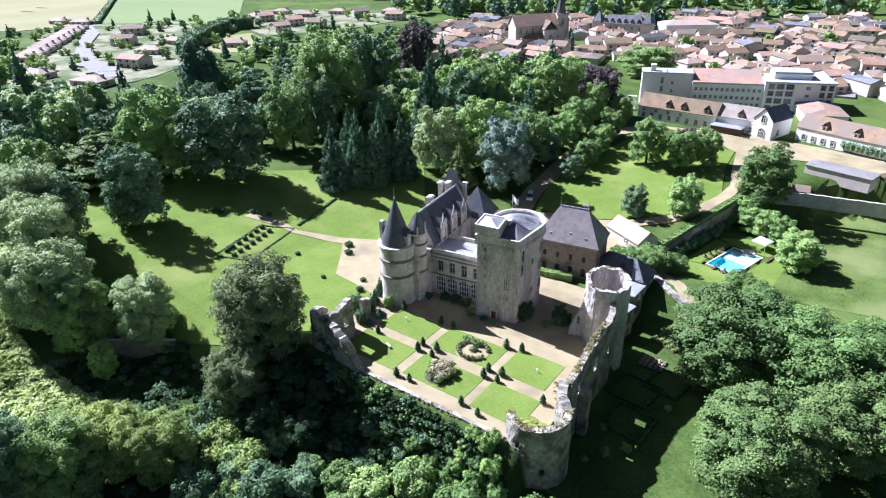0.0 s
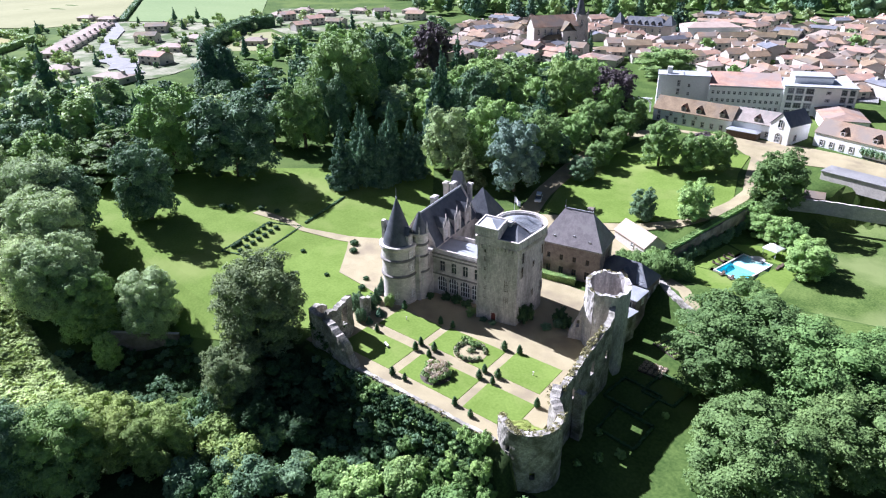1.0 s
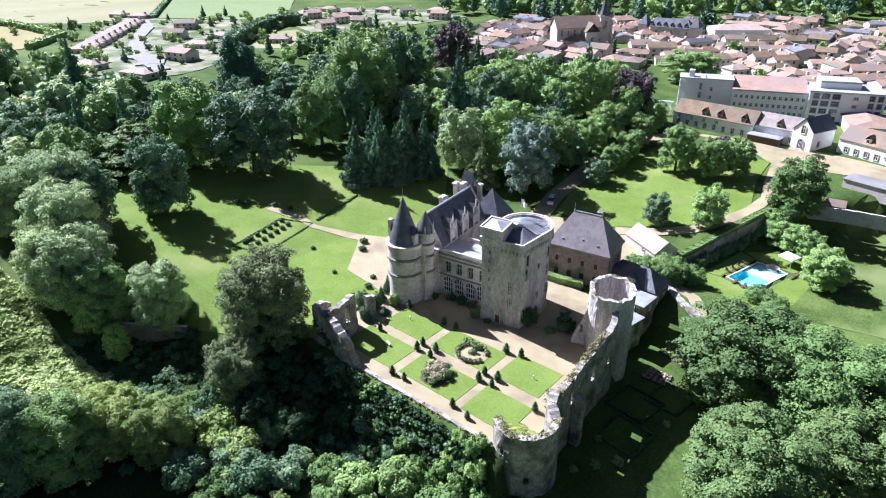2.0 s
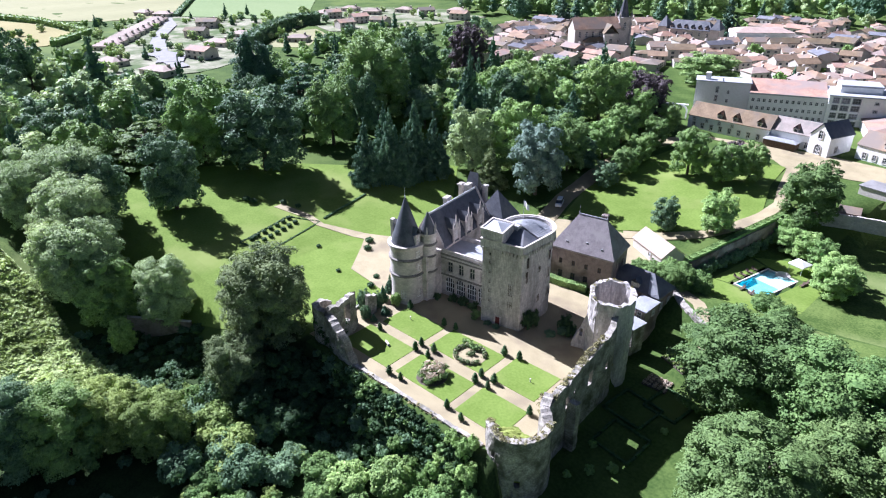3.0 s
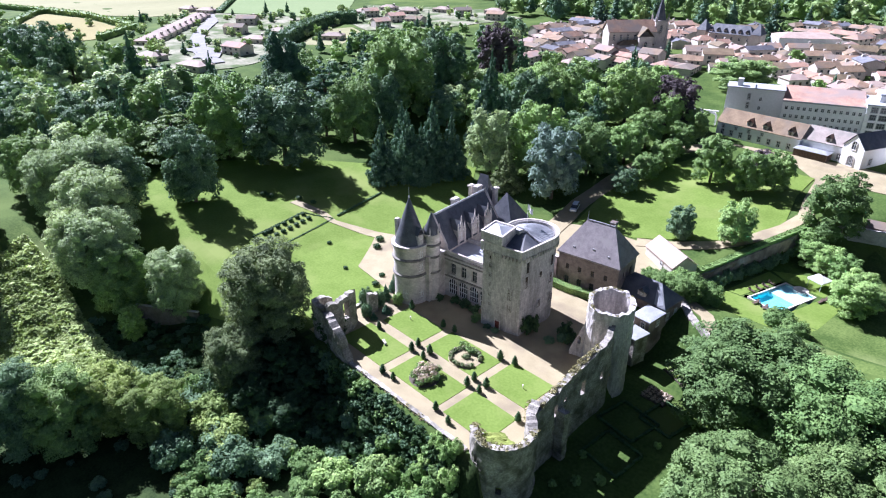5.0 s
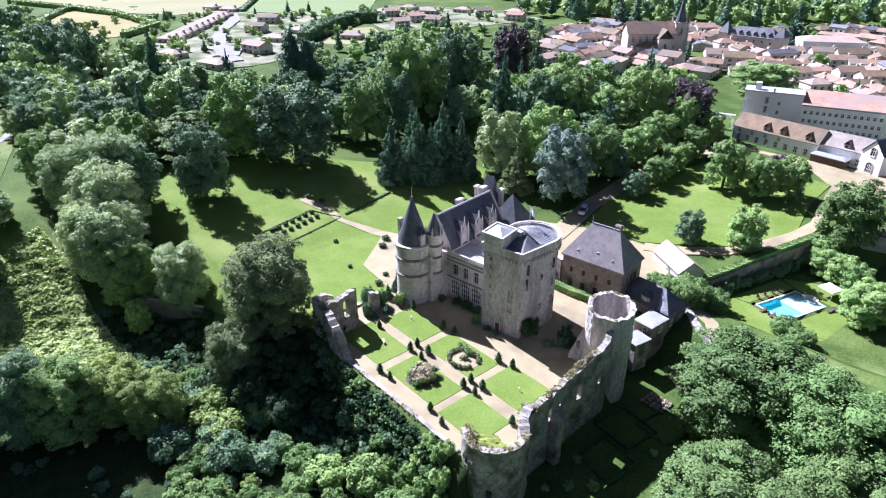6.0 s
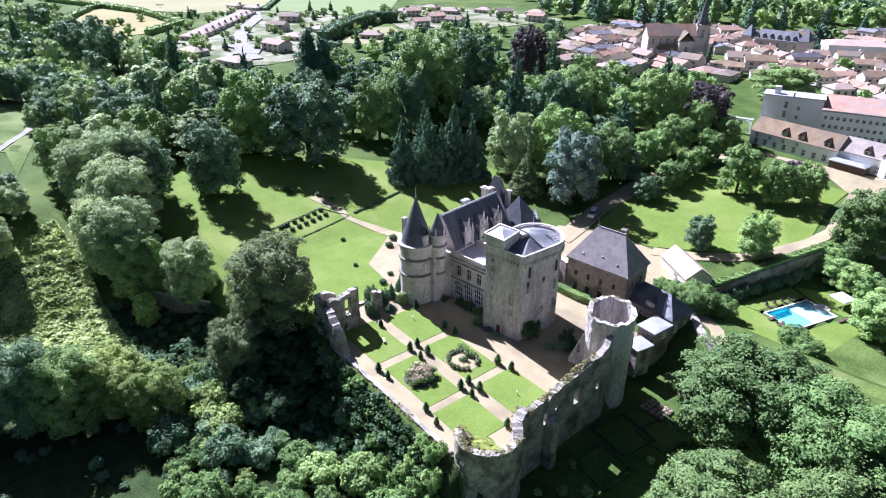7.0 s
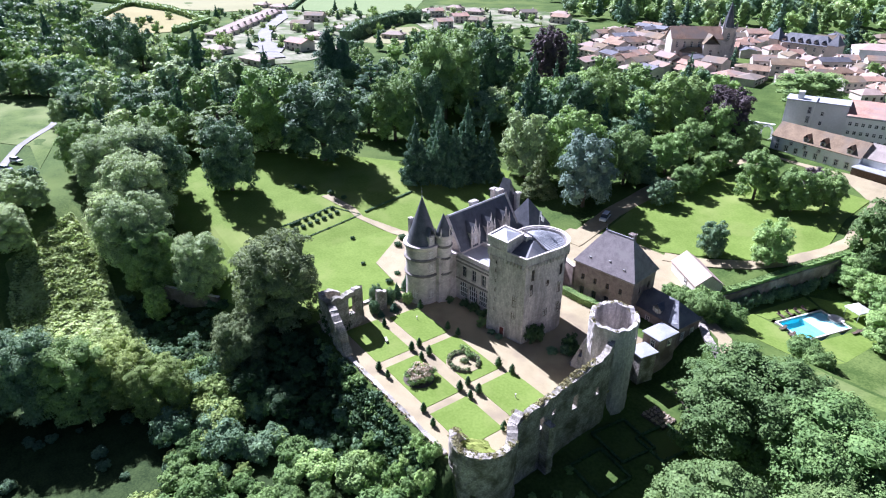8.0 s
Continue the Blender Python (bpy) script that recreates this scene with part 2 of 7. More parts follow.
def thing(name, label, category, m=None, group="", kind=""):
    ob = new(name)
    ob.empty_display_size = 0.3
    if m is not None:
        ob.matrix_basis = m
    return tagged(ob, label, category, group, kind)


def box(bm, x0, x1, y0, y1, z0, z1, m=None):
    c = Matrix.Translation(((x0 + x1) / 2, (y0 + y1) / 2, (z0 + z1) / 2)) @ Matrix.Diagonal((x1 - x0, y1 - y0, z1 - z0, 1))
    bmesh.ops.create_cube(bm, size=1, matrix=c if m is None else m @ c)
    return bm


def boxed(*a, m=None):
    return box(bmesh.new(), *a, m=m)


def prism(points, z0, z1, bm=None, taper=0.0):
    """A solid over a ground outline (counter-clockwise)."""
    bm = bm or bmesh.new()
    cx, cy = sum(p[0] for p in points) / len(points), sum(p[1] for p in points) / len(points)
    low = [bm.verts.new((x + (x - cx) * taper, y + (y - cy) * taper, z0)) for x, y in points]
    top = [bm.verts.new((x, y, z1)) for x, y in points]
    bm.faces.new(low[::-1])
    bm.faces.new(top)
    for i in range(len(points)):
        j = (i + 1) % len(points)
        bm.faces.new((low[i], low[j], top[j], top[i]))
    return bm


def ring(outer, inner, z0, z1, bm=None):
    """A closed band between two outlines of equal length."""
    bm = bm or bmesh.new()
    n = len(outer)
    v = [[bm.verts.new((x, y, z)) for x, y in line] for line, z in ((outer, z0), (outer, z1), (inner, z1), (inner, z0))]
    for i in range(n):
        j = (i + 1) % n
        for k in range(4):
            a, b = v[k], v[(k + 1) % 4]
            bm.faces.new((a[i], a[j], b[j], b[i]))
    return bm


def circle(cx, cy, r, n=32, start=0.0, end=360.0):
    full = abs(end - start) >= 360
    k = n if full else n + 1
    return [(cx + r * math.cos(radians(start + (end - start) * i / n)), cy + r * math.sin(radians(start + (end - start) * i / n))) for i in range(k)]


def lathe(profile, n=32, cx=0.0, cy=0.0, bm=None):
    """A round body from a list of (radius, height), bottom to top."""
    bm = bm or bmesh.new()
    rows = []
    for r, z in profile:
        if r < 1e-4:
            rows.append([bm.verts.new((cx, cy, z))])
        else:
            rows.append([bm.verts.new((x, y, z)) for x, y in circle(cx, cy, r, n)])
    for a, b in zip(rows, rows[1:]):
        for i in range(n):
            j = (i + 1) % n
            if len(a) == 1 and len(b) == 1:
                continue
            if len(b) == 1:
                bm.faces.new((a[i], a[j], b[0]))
            elif len(a) == 1:
                bm.faces.new((a[0], b[j], b[i]))
            else:
                bm.faces.new((a[i], a[j], b[j], b[i]))
    for row, flip in ((rows[0], True), (rows[-1], False)):
        if len(row) > 2:
            bm.faces.new(row[::-1] if flip else row)
    return bm


def gable(x0, x1, y0, y1, z0, z1, axis="x", bm=None, over=0.0, thick=0.18):
    """A pitched roof with its ridge along the axis: two slabs with thickness."""
    bm = bm or bmesh.new()
    x0, x1, y0, y1 = x0 - over, x1 + over, y0 - over, y1 + over
    if axis == "x":
        ym = (y0 + y1) / 2
        lines = [[(x, y0, z0), (x, ym, z1), (x, y1, z0)] for x in (x0, x1)]
    else:
        xm = (x0 + x1) / 2
        lines = [[(x1, y, z0), (xm, y, z1), (x0, y, z0)] for y in (y0, y1)]
    top = [[bm.verts.new(p) for p in line] for line in lines]
    low = [[bm.verts.new((p[0], p[1], p[2] - thick)) for p in line] for line in lines]
    for k in (0, 1):
        bm.faces.new((top[0][k], top[1][k], top[1][k + 1], top[0][k + 1]))
        bm.faces.new((low[0][k], low[0][k + 1], low[1][k + 1], low[1][k]))
        bm.faces.new((top[0][k], top[0][k + 1], low[0][k + 1], low[0][k]))
        bm.faces.new((top[1][k + 1], top[1][k], low[1][k], low[1][k + 1]))
    for k in (0, 2):
        bm.faces.new((top[0][k], low[0][k], low[1][k], top[1][k]))
    bmesh.ops.recalc_face_normals(bm, faces=bm.faces)
    return bm


def hip(x0, x1, y0, y1, z0, z1, ridge, axis="x", bm=None, over=0.4, thick=0.2):
    """A hipped roof; ridge: length of its ridge along the axis (0: a pyramid)."""
    bm = bm or bmesh.new()
    x0, x1, y0, y1 = x0 - over, x1 + over, y0 - over, y1 + over
    xm, ym, h = (x0 + x1) / 2, (y0 + y1) / 2, max(ridge, 0.05) / 2
    a, b = ((xm - h, ym, z1), (xm + h, ym, z1)) if axis == "x" else ((xm, ym - h, z1), (xm, ym + h, z1))
    corner = [(x0, y0), (x1, y0), (x1, y1), (x0, y1)]
    e = [bm.verts.new((x, y, z0)) for x, y in corner]
    u = [bm.verts.new((x, y, z0 - thick)) for x, y in corner]
    a, b = bm.verts.new(a), bm.verts.new(b)
    if axis == "x":
        faces = [(e[0], e[1], b, a), (e[1], e[2], b), (e[2], e[3], a, b), (e[3], e[0], a)]
    else:
        faces = [(e[0], e[1], a), (e[1], e[2], b, a), (e[2], e[3], b), (e[3], e[0], a, b)]
    for f in faces:
        bm.faces.new(f)
    for i in range(4):
        j = (i + 1) % 4
        bm.faces.new((u[i], u[j], e[j], e[i]))
    bm.faces.new(u[::-1])
    bmesh.ops.recalc_face_normals(bm, faces=bm.faces)
    return bm


def wall(width, z0, z1, thick, holes=(), bm=None, m=None):
    """A wall along x from 0, its outer face at y = 0, its body behind (y > 0); holes (x0, x1, z0, z1) go through it."""
    bm = bm or bmesh.new()
    xs = sorted({0.0, width, *(h[0] for h in holes), *(h[1] for h in holes)})
    zs = sorted({z0, z1, *(h[2] for h in holes), *(h[3] for h in holes)})
    for a, b in zip(zs, zs[1:]):
        run = None
        for c, d in zip(xs, xs[1:]):
            solid = not any(h[0] - 1e-6 <= c and d <= h[1] + 1e-6 and h[2] - 1e-6 <= a and b <= h[3] + 1e-6 for h in holes)
            if solid and run is None:
                run = c
            if run is not None and (not solid or d == width):
                box(bm, run, d if solid else c, 0, thick, a, b, m)
                run = None
    return bm


def window_unit(parent, m, w, h, bars=1, arched=False, cross=True, material=None, surround=None, deep=0.25, s=0.09):
    """A window seen from outside: stone surround, dark pane set back, joinery bars. m: sill centre, x along the wall, -y outwards."""
    win = part("window", frame_ring(w, h, 0.18, deep, m, arched), surround or PALE_STONE, parent)
    pane = bmesh.new()
    top = outline(w, h, arched)
    v = [bm_v(pane, m, x, 0.06, z) for x, z in top]
    pane.faces.new(v)
    part("pane", pane, GLASS, win)
    bm = bmesh.new()
    for i in range(1, bars + 1):
        x = -w / 2 + w * i / (bars + 1)
        box(bm, x - s / 2, x + s / 2, -0.02, 0.05, 0, h * (0.98 if not arched else 0.97), m)
    if cross:
        for f in ((0.62,) if h < 3 else (0.33, 0.66)):
            box(bm, -w / 2, w / 2, -0.02, 0.05, h * f - s / 2, h * f + s / 2, m)
    for x in (-w / 2, w / 2):
        box(bm, x - s, x + s, -0.02, 0.05, 0, h * (1 if not arched else 1 - w / 2 / h), m)
    box(bm, -w / 2, w / 2, -0.02, 0.05, 0, s, m)
    part("window_frame", bm, material or PAINT, win)
    return win


def bm_v(bm, m, x, y, z):
    return bm.verts.new(m @ Vector((x, y, z)))


def outline(w, h, arched, grow=0.0):
    """The outline of an opening, from its lower left corner round."""
    a = w / 2 + grow
    if not arched:
        return [(-a, -grow), (a, -grow), (a, h + grow), (-a, h + grow)]
    spring = h - w / 2
    return [(-a, -grow), (a, -grow)] + [(a * math.cos(radians(i * 18)), spring + a * math.sin(radians(i * 18))) for i in range(11)]


def frame_ring(w, h, grow, deep, m, arched=False):
    bm = bmesh.new()
    rows = []
    for g, y in ((grow, 0.03), (grow, -deep * 0.4), (0.0, -deep * 0.4), (0.0, 0.05)):
        rows.append([bm_v(bm, m, x, y, z) for x, z in outline(w, h, arched, g)])
    n = len(rows[0])
    for a, b in zip(rows, rows[1:]):
        for i in range(n):
            j = (i + 1) % n
            bm.faces.new((a[i], a[j], b[j], b[i]))
    bmesh.ops.recalc_face_normals(bm, faces=bm.faces)
    return bm


# ---- the land ----
def smooth(v):
    v = max(0.0, min(1.0, v))
    return v * v * (3 - 2 * v)


def height(x, y):
    """The lie of the land: level round the castle, rising to the town, falling to the valley in front and beside the ramparts."""
    d = max(0.0, math.hypot(x + 65, y - 95) - 60)
    back = 15 * (1 - math.exp(-d / 110))
    front = smooth((72 - y) / (19 - 12 * smooth((x + 96) / 10))) * smooth((x + 190) / 60)
    right = smooth((x + 37.6 + 5.2 * smooth((y - 114) / 4)) / 1.7) * (1 - smooth((y - 128) / 14))
    pool = smooth((x + 43 - 0.3 * (y - 160.5)) / 1.6) * smooth((y - 146) / 8) * (1 - smooth((y - 187 - 0.9 * max(0.0, x + 38)) / 10))
    z = back * (1 - max(front, right)) - max(front * 10, right * (7.5 - 1.2 * smooth((y - 92) / 10)))
    return z * (1 - pool) - 2.5 * pool


def steps(*runs):
    out = []
    for a, b, s in runs:
        n = max(1, round((b - a) / s))
        out += [a + (b - a) * i / n for i in range(n)]
    return out + [runs[-1][1]]


def inside(x, y, poly):
    hit = False
    for (x0, y0), (x1, y1) in zip(poly, poly[1:] + poly[:1]):
        if (y0 > y) != (y1 > y) and x < (x1 - x0) * (y - y0) / (y1 - y0) + x0:
            hit = not hit
    return hit


# the pit of the pool is cut out of the land
POOL = pose(-25.8, 168.9, -2.5, 0, 0, -15)
POOL_IN = POOL.inverted()
xs = steps((-4500, -900, 400), (-900, -400, 25), (-400, -215, 6), (-215, 25, 1.6), (25, 200, 8), (200, 1000, 50), (1000, 4500, 500))
ys = steps((-3500, -200, 400), (-200, 20, 8), (20, 215, 1.6), (215, 420, 6), (420, 1000, 25), (1000, 5500, 450))
verts, faces = [], []
for y in ys:
    for x in xs:
        bumps = 0.0 if (-215 < x < -36 and 55 < y < 165) or (-42 < x < -8 and 140 < y < 190) else 0.45 * noise.noise((x * 0.09, y * 0.09, 0))
        verts.append((x, y, height(x, y) + bumps - (0.5 if -92 < x < -36 and 73 < y < 129 else 0)))
w_ = len(xs)
for j in range(len(ys) - 1):
    for i in range(w_ - 1):
        c = POOL_IN @ Vector(((xs[i] + xs[i + 1]) / 2, (ys[j] + ys[j + 1]) / 2, -2.5))
        if abs(c.x) < 4.6 and abs(c.y) < 7.6:
            continue
        a = j * w_ + i
        faces.append((a, a + 1, a + w_ + 1, a + w_))
me = bpy.data.meshes.new("ground")
me.from_pydata(verts, [], faces)
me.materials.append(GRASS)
me.polygons.foreach_set("use_smooth", [True] * len(me.polygons))
ground = tagged(new("ground", me), "rolling green grassland round the castle", "ground", kind="structure")


def draped(name, poly, material, label, category, lift=0.12, step=3.0, kind="structure", thick=0.25):
    """A sheet that follows the land inside an outline, with a clean cut edge."""
    bm = bmesh.new()
    edge = []
    for (x0, y0), (x1, y1) in zip(poly, poly[1:] + poly[:1]):
        n = max(1, int(math.hypot(x1 - x0, y1 - y0) / step))
        edge += [(x0 + (x1 - x0) * i / n, y0 + (y1 - y0) * i / n) for i in range(n)]
    bm.faces.new([bm.verts.new((x, y, 0)) for x, y in edge])
    for axis in (0, 1):
        lo, hi = min(p[axis] for p in poly), max(p[axis] for p in poly)
        k = lo + step
        while k < hi - 0.1:
            co, no = [0, 0, 0], [0, 0, 0]
            co[axis], no[axis] = k, 1
            bmesh.ops.bisect_plane(bm, geom=bm.verts[:] + bm.edges[:] + bm.faces[:], plane_co=co, plane_no=no)
            k += step
    for v in bm.verts:
        bump = 0.0 if (-215 < v.co.x < -36 and 55 < v.co.y < 165) or (-42 < v.co.x < -8 and 140 < v.co.y < 190) else 0.45 * noise.noise((v.co.x * 0.09, v.co.y * 0.09, 0))
        v.co.z = height(v.co.x, v.co.y) + bump + lift
    out = bmesh.ops.extrude_face_region(bm, geom=bm.faces[:])
    for v in [g for g in out["geom"] if isinstance(g, bmesh.types.BMVert)]:
        v.co.z -= thick
    bmesh.ops.recalc_face_normals(bm, faces=bm.faces)
    ob = part(name, bm, material, None)
    return tagged(ob, label, category, kind=kind)


def ribbon(points, width):
    """The outline of a path along a line of points."""
    left, right = [], []
    for i, p in enumerate(points):
        a, b = points[max(0, i - 1)], points[min(len(points) - 1, i + 1)]
        d = math.hypot(b[0] - a[0], b[1] - a[1]) or 1
        nx, ny = -(b[1] - a[1]) / d * width / 2, (b[0] - a[0]) / d * width / 2
        left.append((p[0] + nx, p[1] + ny))
        right.append((p[0] - nx, p[1] - ny))
    return right + left[::-1]


# park lawns, paths and drives
draped("park_lawn", [(-176, 128), (-205, 88), (-172, 60), (-150, 62), (-128, 60), (-105, 66), (-93, 78), (-92, 110), (-100, 130), (-118, 150), (-132, 168), (-150, 160), (-160, 142)], LAWN, "smooth bright green park lawn beside the castle", "lawn", lift=0.18, thick=0.5)
draped("east_lawn", [(-84, 163), (-66, 164.5), (-46, 177.5), (-37, 194), (-42, 216), (-43, 233), (-79, 231), (-90, 190)], LAWN, "sloping green lawn between the drive and the path", "lawn", lift=0.18, thick=0.5)
draped("park_path", [(-152, 104.5), (-140, 107.6), (-134.5, 107.5), (-119, 112.6), (-115.6, 108.6), (-108.0, 98.6), (-99.6, 97.6), (-93, 96.5), (-93, 120), (-104, 124), (-118.4, 116.8), (-134, 109.6), (-140, 110), (-152, 107.5)], GRAVEL, "pale gravel path and forecourt on the park side", "path", lift=0.3, thick=0.4)
draped("drive", ribbon([(-86, 150), (-87.5, 160), (-90, 172), (-90.5, 185), (-92, 205), (-89, 228), (-78, 243)], 6.0), GRAVEL, "pale gravel drive under the avenue trees", "path", lift=0.3, thick=0.5)
draped("gravel_yard", [(-92, 128.5), (-69, 128.5), (-66, 146), (-64, 152), (-50, 146), (-46, 146), (-46, 156), (-62, 164), (-78, 163), (-92, 156)], GRAVEL, "pale gravel yard behind the castle", "path", lift=0.14)
draped("garden_path", ribbon([(-64, 163), (-55, 167.5), (-46, 174), (-40, 184), (-36.5, 195), (-35.0, 204), (-37.5, 215), (-41, 236)], 4.0), GRAVEL, "pale curving gravel path along the lawn", "path", lift=0.3, thick=0.5)
draped("lower_path", ribbon([(-46, 151), (-40, 146.5), (-33, 143), (-27.5, 136), (-25, 128)], 3.0), GRAVEL, "narrow pale path below the outbuildings", "path", lift=0.18)
draped("farm_yard", [(-84, 247), (-55, 243), (-43, 232), (-20, 233), (2, 231), (60, 222), (60, 236), (0, 244.5), (-36, 251), (-55, 249)], GRAVEL, "wide pale gravel yard before the long outbuildings", "path", lift=0.16)
draped("meadow_west", [(-185, 38), (-164, 18), (-137, 18), (-112, 26), (-106, 34), (-112, 39), (-124, 40.5), (-140, 39.5), (-152, 38.5), (-170, 41)], MEADOW, "pale long grass on the slope below the park", "meadow", lift=0.6, thick=1.4)
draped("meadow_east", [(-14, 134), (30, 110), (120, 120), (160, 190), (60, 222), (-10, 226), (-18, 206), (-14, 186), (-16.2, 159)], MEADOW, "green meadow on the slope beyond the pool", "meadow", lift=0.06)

for edge in ([(-37, 152), (-19, 150), (-14.4, 159.6), (-23, 159.4), (-33, 161.9), (-37, 162)], [(-37, 162.2), (-33.2, 162.4), (-29.0, 177.9), (-33.5, 180)], [(-22.6, 159.8), (-14.4, 160), (-12.8, 184), (-18.5, 175.2)], [(-28.6, 178.3), (-18.8, 175.9), (-13, 184.4), (-20, 188), (-32.8, 181)]):
    draped("pool_lawn", edge, LAWN, "mown green lawn round the swimming pool", "lawn", lift=0.08, thick=0.4)

# ---- the castle terrace ----
court = tagged(part("courtyard", prism([(-92, 73.4), (-36.4, 73.4), (-36.4, 111), (-42.6, 116.5), (-43.0, 128.4), (-92, 128.4)], -0.4, 0.0), GRAVEL, None), "pale beige gravel courtyard of the castle terrace", "courtyard", kind="structure")
LAWNS = [(-84.5, -70.2, 76.6, 85.0), (-83.4, -70.9, 87.6, 95.2), (-68.0, -53.2, 77.0, 84.9), (-69.0, -54.2, 87.9, 95.9), (-52.3, -41.6, 88.3, 97.5), (-51.4, -40.6, 76.6, 85.2)]
for x0, x1, y0, y1 in LAWNS:
    bm = boxed(x0, x1, y0, y1, -0.1, 0.07)
    bmesh.ops.bevel(bm, geom=[e for e in bm.edges if all(v.co.z > 0 for v in e.verts)], offset=0.05, segments=1, affect="EDGES")
    tagged(part("lawn_plot", bm, LAWN, None), "rectangular clipped lawn plot edged by gravel walks", "lawn", group="lawn plots of the courtyard", kind="structure")

CHATEAU = pose(-82.2, 105.8, 0, 0, 0, 8)


def chateau():
    """Main wing with steep slate roof, gallery, round corner tower and stair turret. Local axes: x along the gallery, y away."""
    top = thing("chateau", "pale stone castle wing with steep slate roofs and round tower", "castle", CHATEAU)
    part("wing_wall", boxed(-8.7, 0.3, -2.0, 22, -0.5, 12.2), PALE_STONE, top)
    part("wing_cornice", boxed(-9.0, 0.6, -2.3, 22.3, 11.7, 12.3), PALE_STONE, top)
    part("wing_roof", gable(-9.0, 0.6, 1.0, 22.0, 12.25, 19.6, "y", over=0.1, thick=0.3), SLATE, top, "steep dark slate roof")
    for y in (0.7, 21.8):
        g = bmesh.new()
        v = [g.verts.new(p) for p in ((-9.1, y, 12.2), (0.7, y, 12.2), (-4.2, y, 20.2), (-9.1, y + 0.6, 12.2), (0.7, y + 0.6, 12.2), (-4.2, y + 0.6, 20.2))]
        for f in ((0, 1, 2), (5, 4, 3), (0, 3, 4, 1), (1, 4, 5, 2), (2, 5, 3, 0)):
            g.faces.new([v[i] for i in f])
        part("gable_wall", g, PALE_STONE, top)
    part("ridge_crest", boxed(-4.32, -4.08, 1.2, 21.8, 19.5, 19.95), ZINC, top, "pale lead ridge")
    # dormers with pinnacles on the court side
    for y in (6.0, 11.5, 17.0):
        d = part("dormer", boxed(-1.7, 0.6, y - 0.9, y + 0.9, 12.2, 15.6), PALE_STONE, top, "tall carved stone dormer")
        part("dormer_gable", gable(-3.2, 0.75, y - 1.05, y + 1.05, 15.6, 17.7, "x", thick=0.2), SLATE, d)
        part("dormer_front", lathe([(0.9, 15.5), (0.7, 16.4), (0.22, 17.6), (0.12, 18.9), (0, 19.2)], 4, 0.55, y), PALE_STONE, d)
        for s in (-1.25, 1.25):
            part("pinnacle", lathe([(0.32, 11.8), (0.32, 15.2), (0.42, 15.3), (0.25, 15.6), (0.05, 17.4), (0, 17.5)], 8, 0.65, y + s), PALE_STONE, d)
        window_unit(d, CHATEAU.inverted() @ CHATEAU @ pose(0.62, y, 12.9, 0, 0, 90), 1.1, 2.0)
    # chimneys
    for x, y, z in ((-6.9, 13.0, 19.6), (-6.6, 22.4, 20.2)):
        c = part("chimney", boxed(x - 0.6, x + 0.6, y - 1.0, y + 1.0, 12, z), PALE_STONE, top, "tall stone chimney")
        part("chimney_cap", boxed(x - 0.75, x + 0.75, y - 1.15, y + 1.15, z - 0.5, z - 0.15), PALE_STONE, c)
    # gallery between wing and keep
    doors = [(1.2 + 3.1 * i, 3.8 + 3.1 * i, 1.0, 5.2) for i in range(4)]
    uppers = [(1.75 + 3.1 * i, 3.25 + 3.1 * i, 6.5, 9.4) for i in range(4)]
    part("gallery_wall", wall(14.5, -0.5, 11.4, 0.8, doors + uppers, m=pose(0.3, 0, 0)), PALE_STONE, top)
    part("gallery_back_wall", boxed(0.3, 16.0, 8.4, 9.0, -0.5, 11.2), PALE_STONE, top)
    part("gallery_floor_slab", boxed(0.3, 14.8, 0.8, 8.4, 5.5, 5.8), PALE_STONE, top)
    part("gallery_roof", boxed(0.3, 15.5, 0.8, 8.4, 10.9, 11.2), ZINC, top, "flat pale lead roof terrace")
    for z0, z1, out in ((5.55, 5.9, 0.22), (10.0, 10.3, 0.2), (11.0, 11.35, 0.35)):
        part("string_course", boxed(0.3, 14.8, -out, 0.05, z0, z1), DARK_STONE, top, "string course darkened for streaks and the shade below it")
    rail = part("parapet", boxed(0.3, 14.8, -0.1, 0.25, 12.15, 12.45), PALE_STONE, top, "pierced stone balustrade")
    part("parapet_plinth", boxed(0.3, 14.8, -0.1, 0.25, 11.36, 11.55), PALE_STONE, rail)
    bal = lathe([(0.1, 11.55), (0.16, 11.75), (0.08, 12.0), (0.1, 12.16)], 6, 0, 0.08)
    one = part("baluster", bal, PALE_STONE, rail)
    one.matrix_basis = Matrix.Translation((0.6, 0, 0))
    for i in range(1, 47):
        shared("baluster", one.data, rail, Matrix.Translation((0.6 + i * 0.305, 0, 0)))
    part("back_parapet", boxed(0.3, 15.5, 8.6, 9.0, 11.2, 12.2), PALE_STONE, top)
    for a, b, z0, z1 in doors:
        w = window_unit(top, pose(0.3 + (a + b) / 2, 0.12, z0), b - a, z1 - z0, bars=3, arched=True, deep=0.5, s=0.16)
        spandrel = bmesh.new()
        rows = [[spandrel.verts.new((0.3 + (a + b) / 2 + x, y, z0 + z)) for x, z in outline(b - a, z1 - z0, True)[2:]] for y in (0.02, 0.4)]
        cap = [[spandrel.verts.new((0.3 + (a + b) / 2 + x, y, z1 + 0.02)) for x, z in outline(b - a, z1 - z0, True)[2:]] for y in (0.02, 0.4)]
        for i in range(len(rows[0]) - 1):
            spandrel.faces.new((rows[0][i + 1], rows[0][i], cap[0][i], cap[0][i + 1]))
            spandrel.faces.new((rows[0][i], rows[0][i + 1], rows[1][i + 1], rows[1][i]))
        part("arch_head", spandrel, PALE_STONE, w)
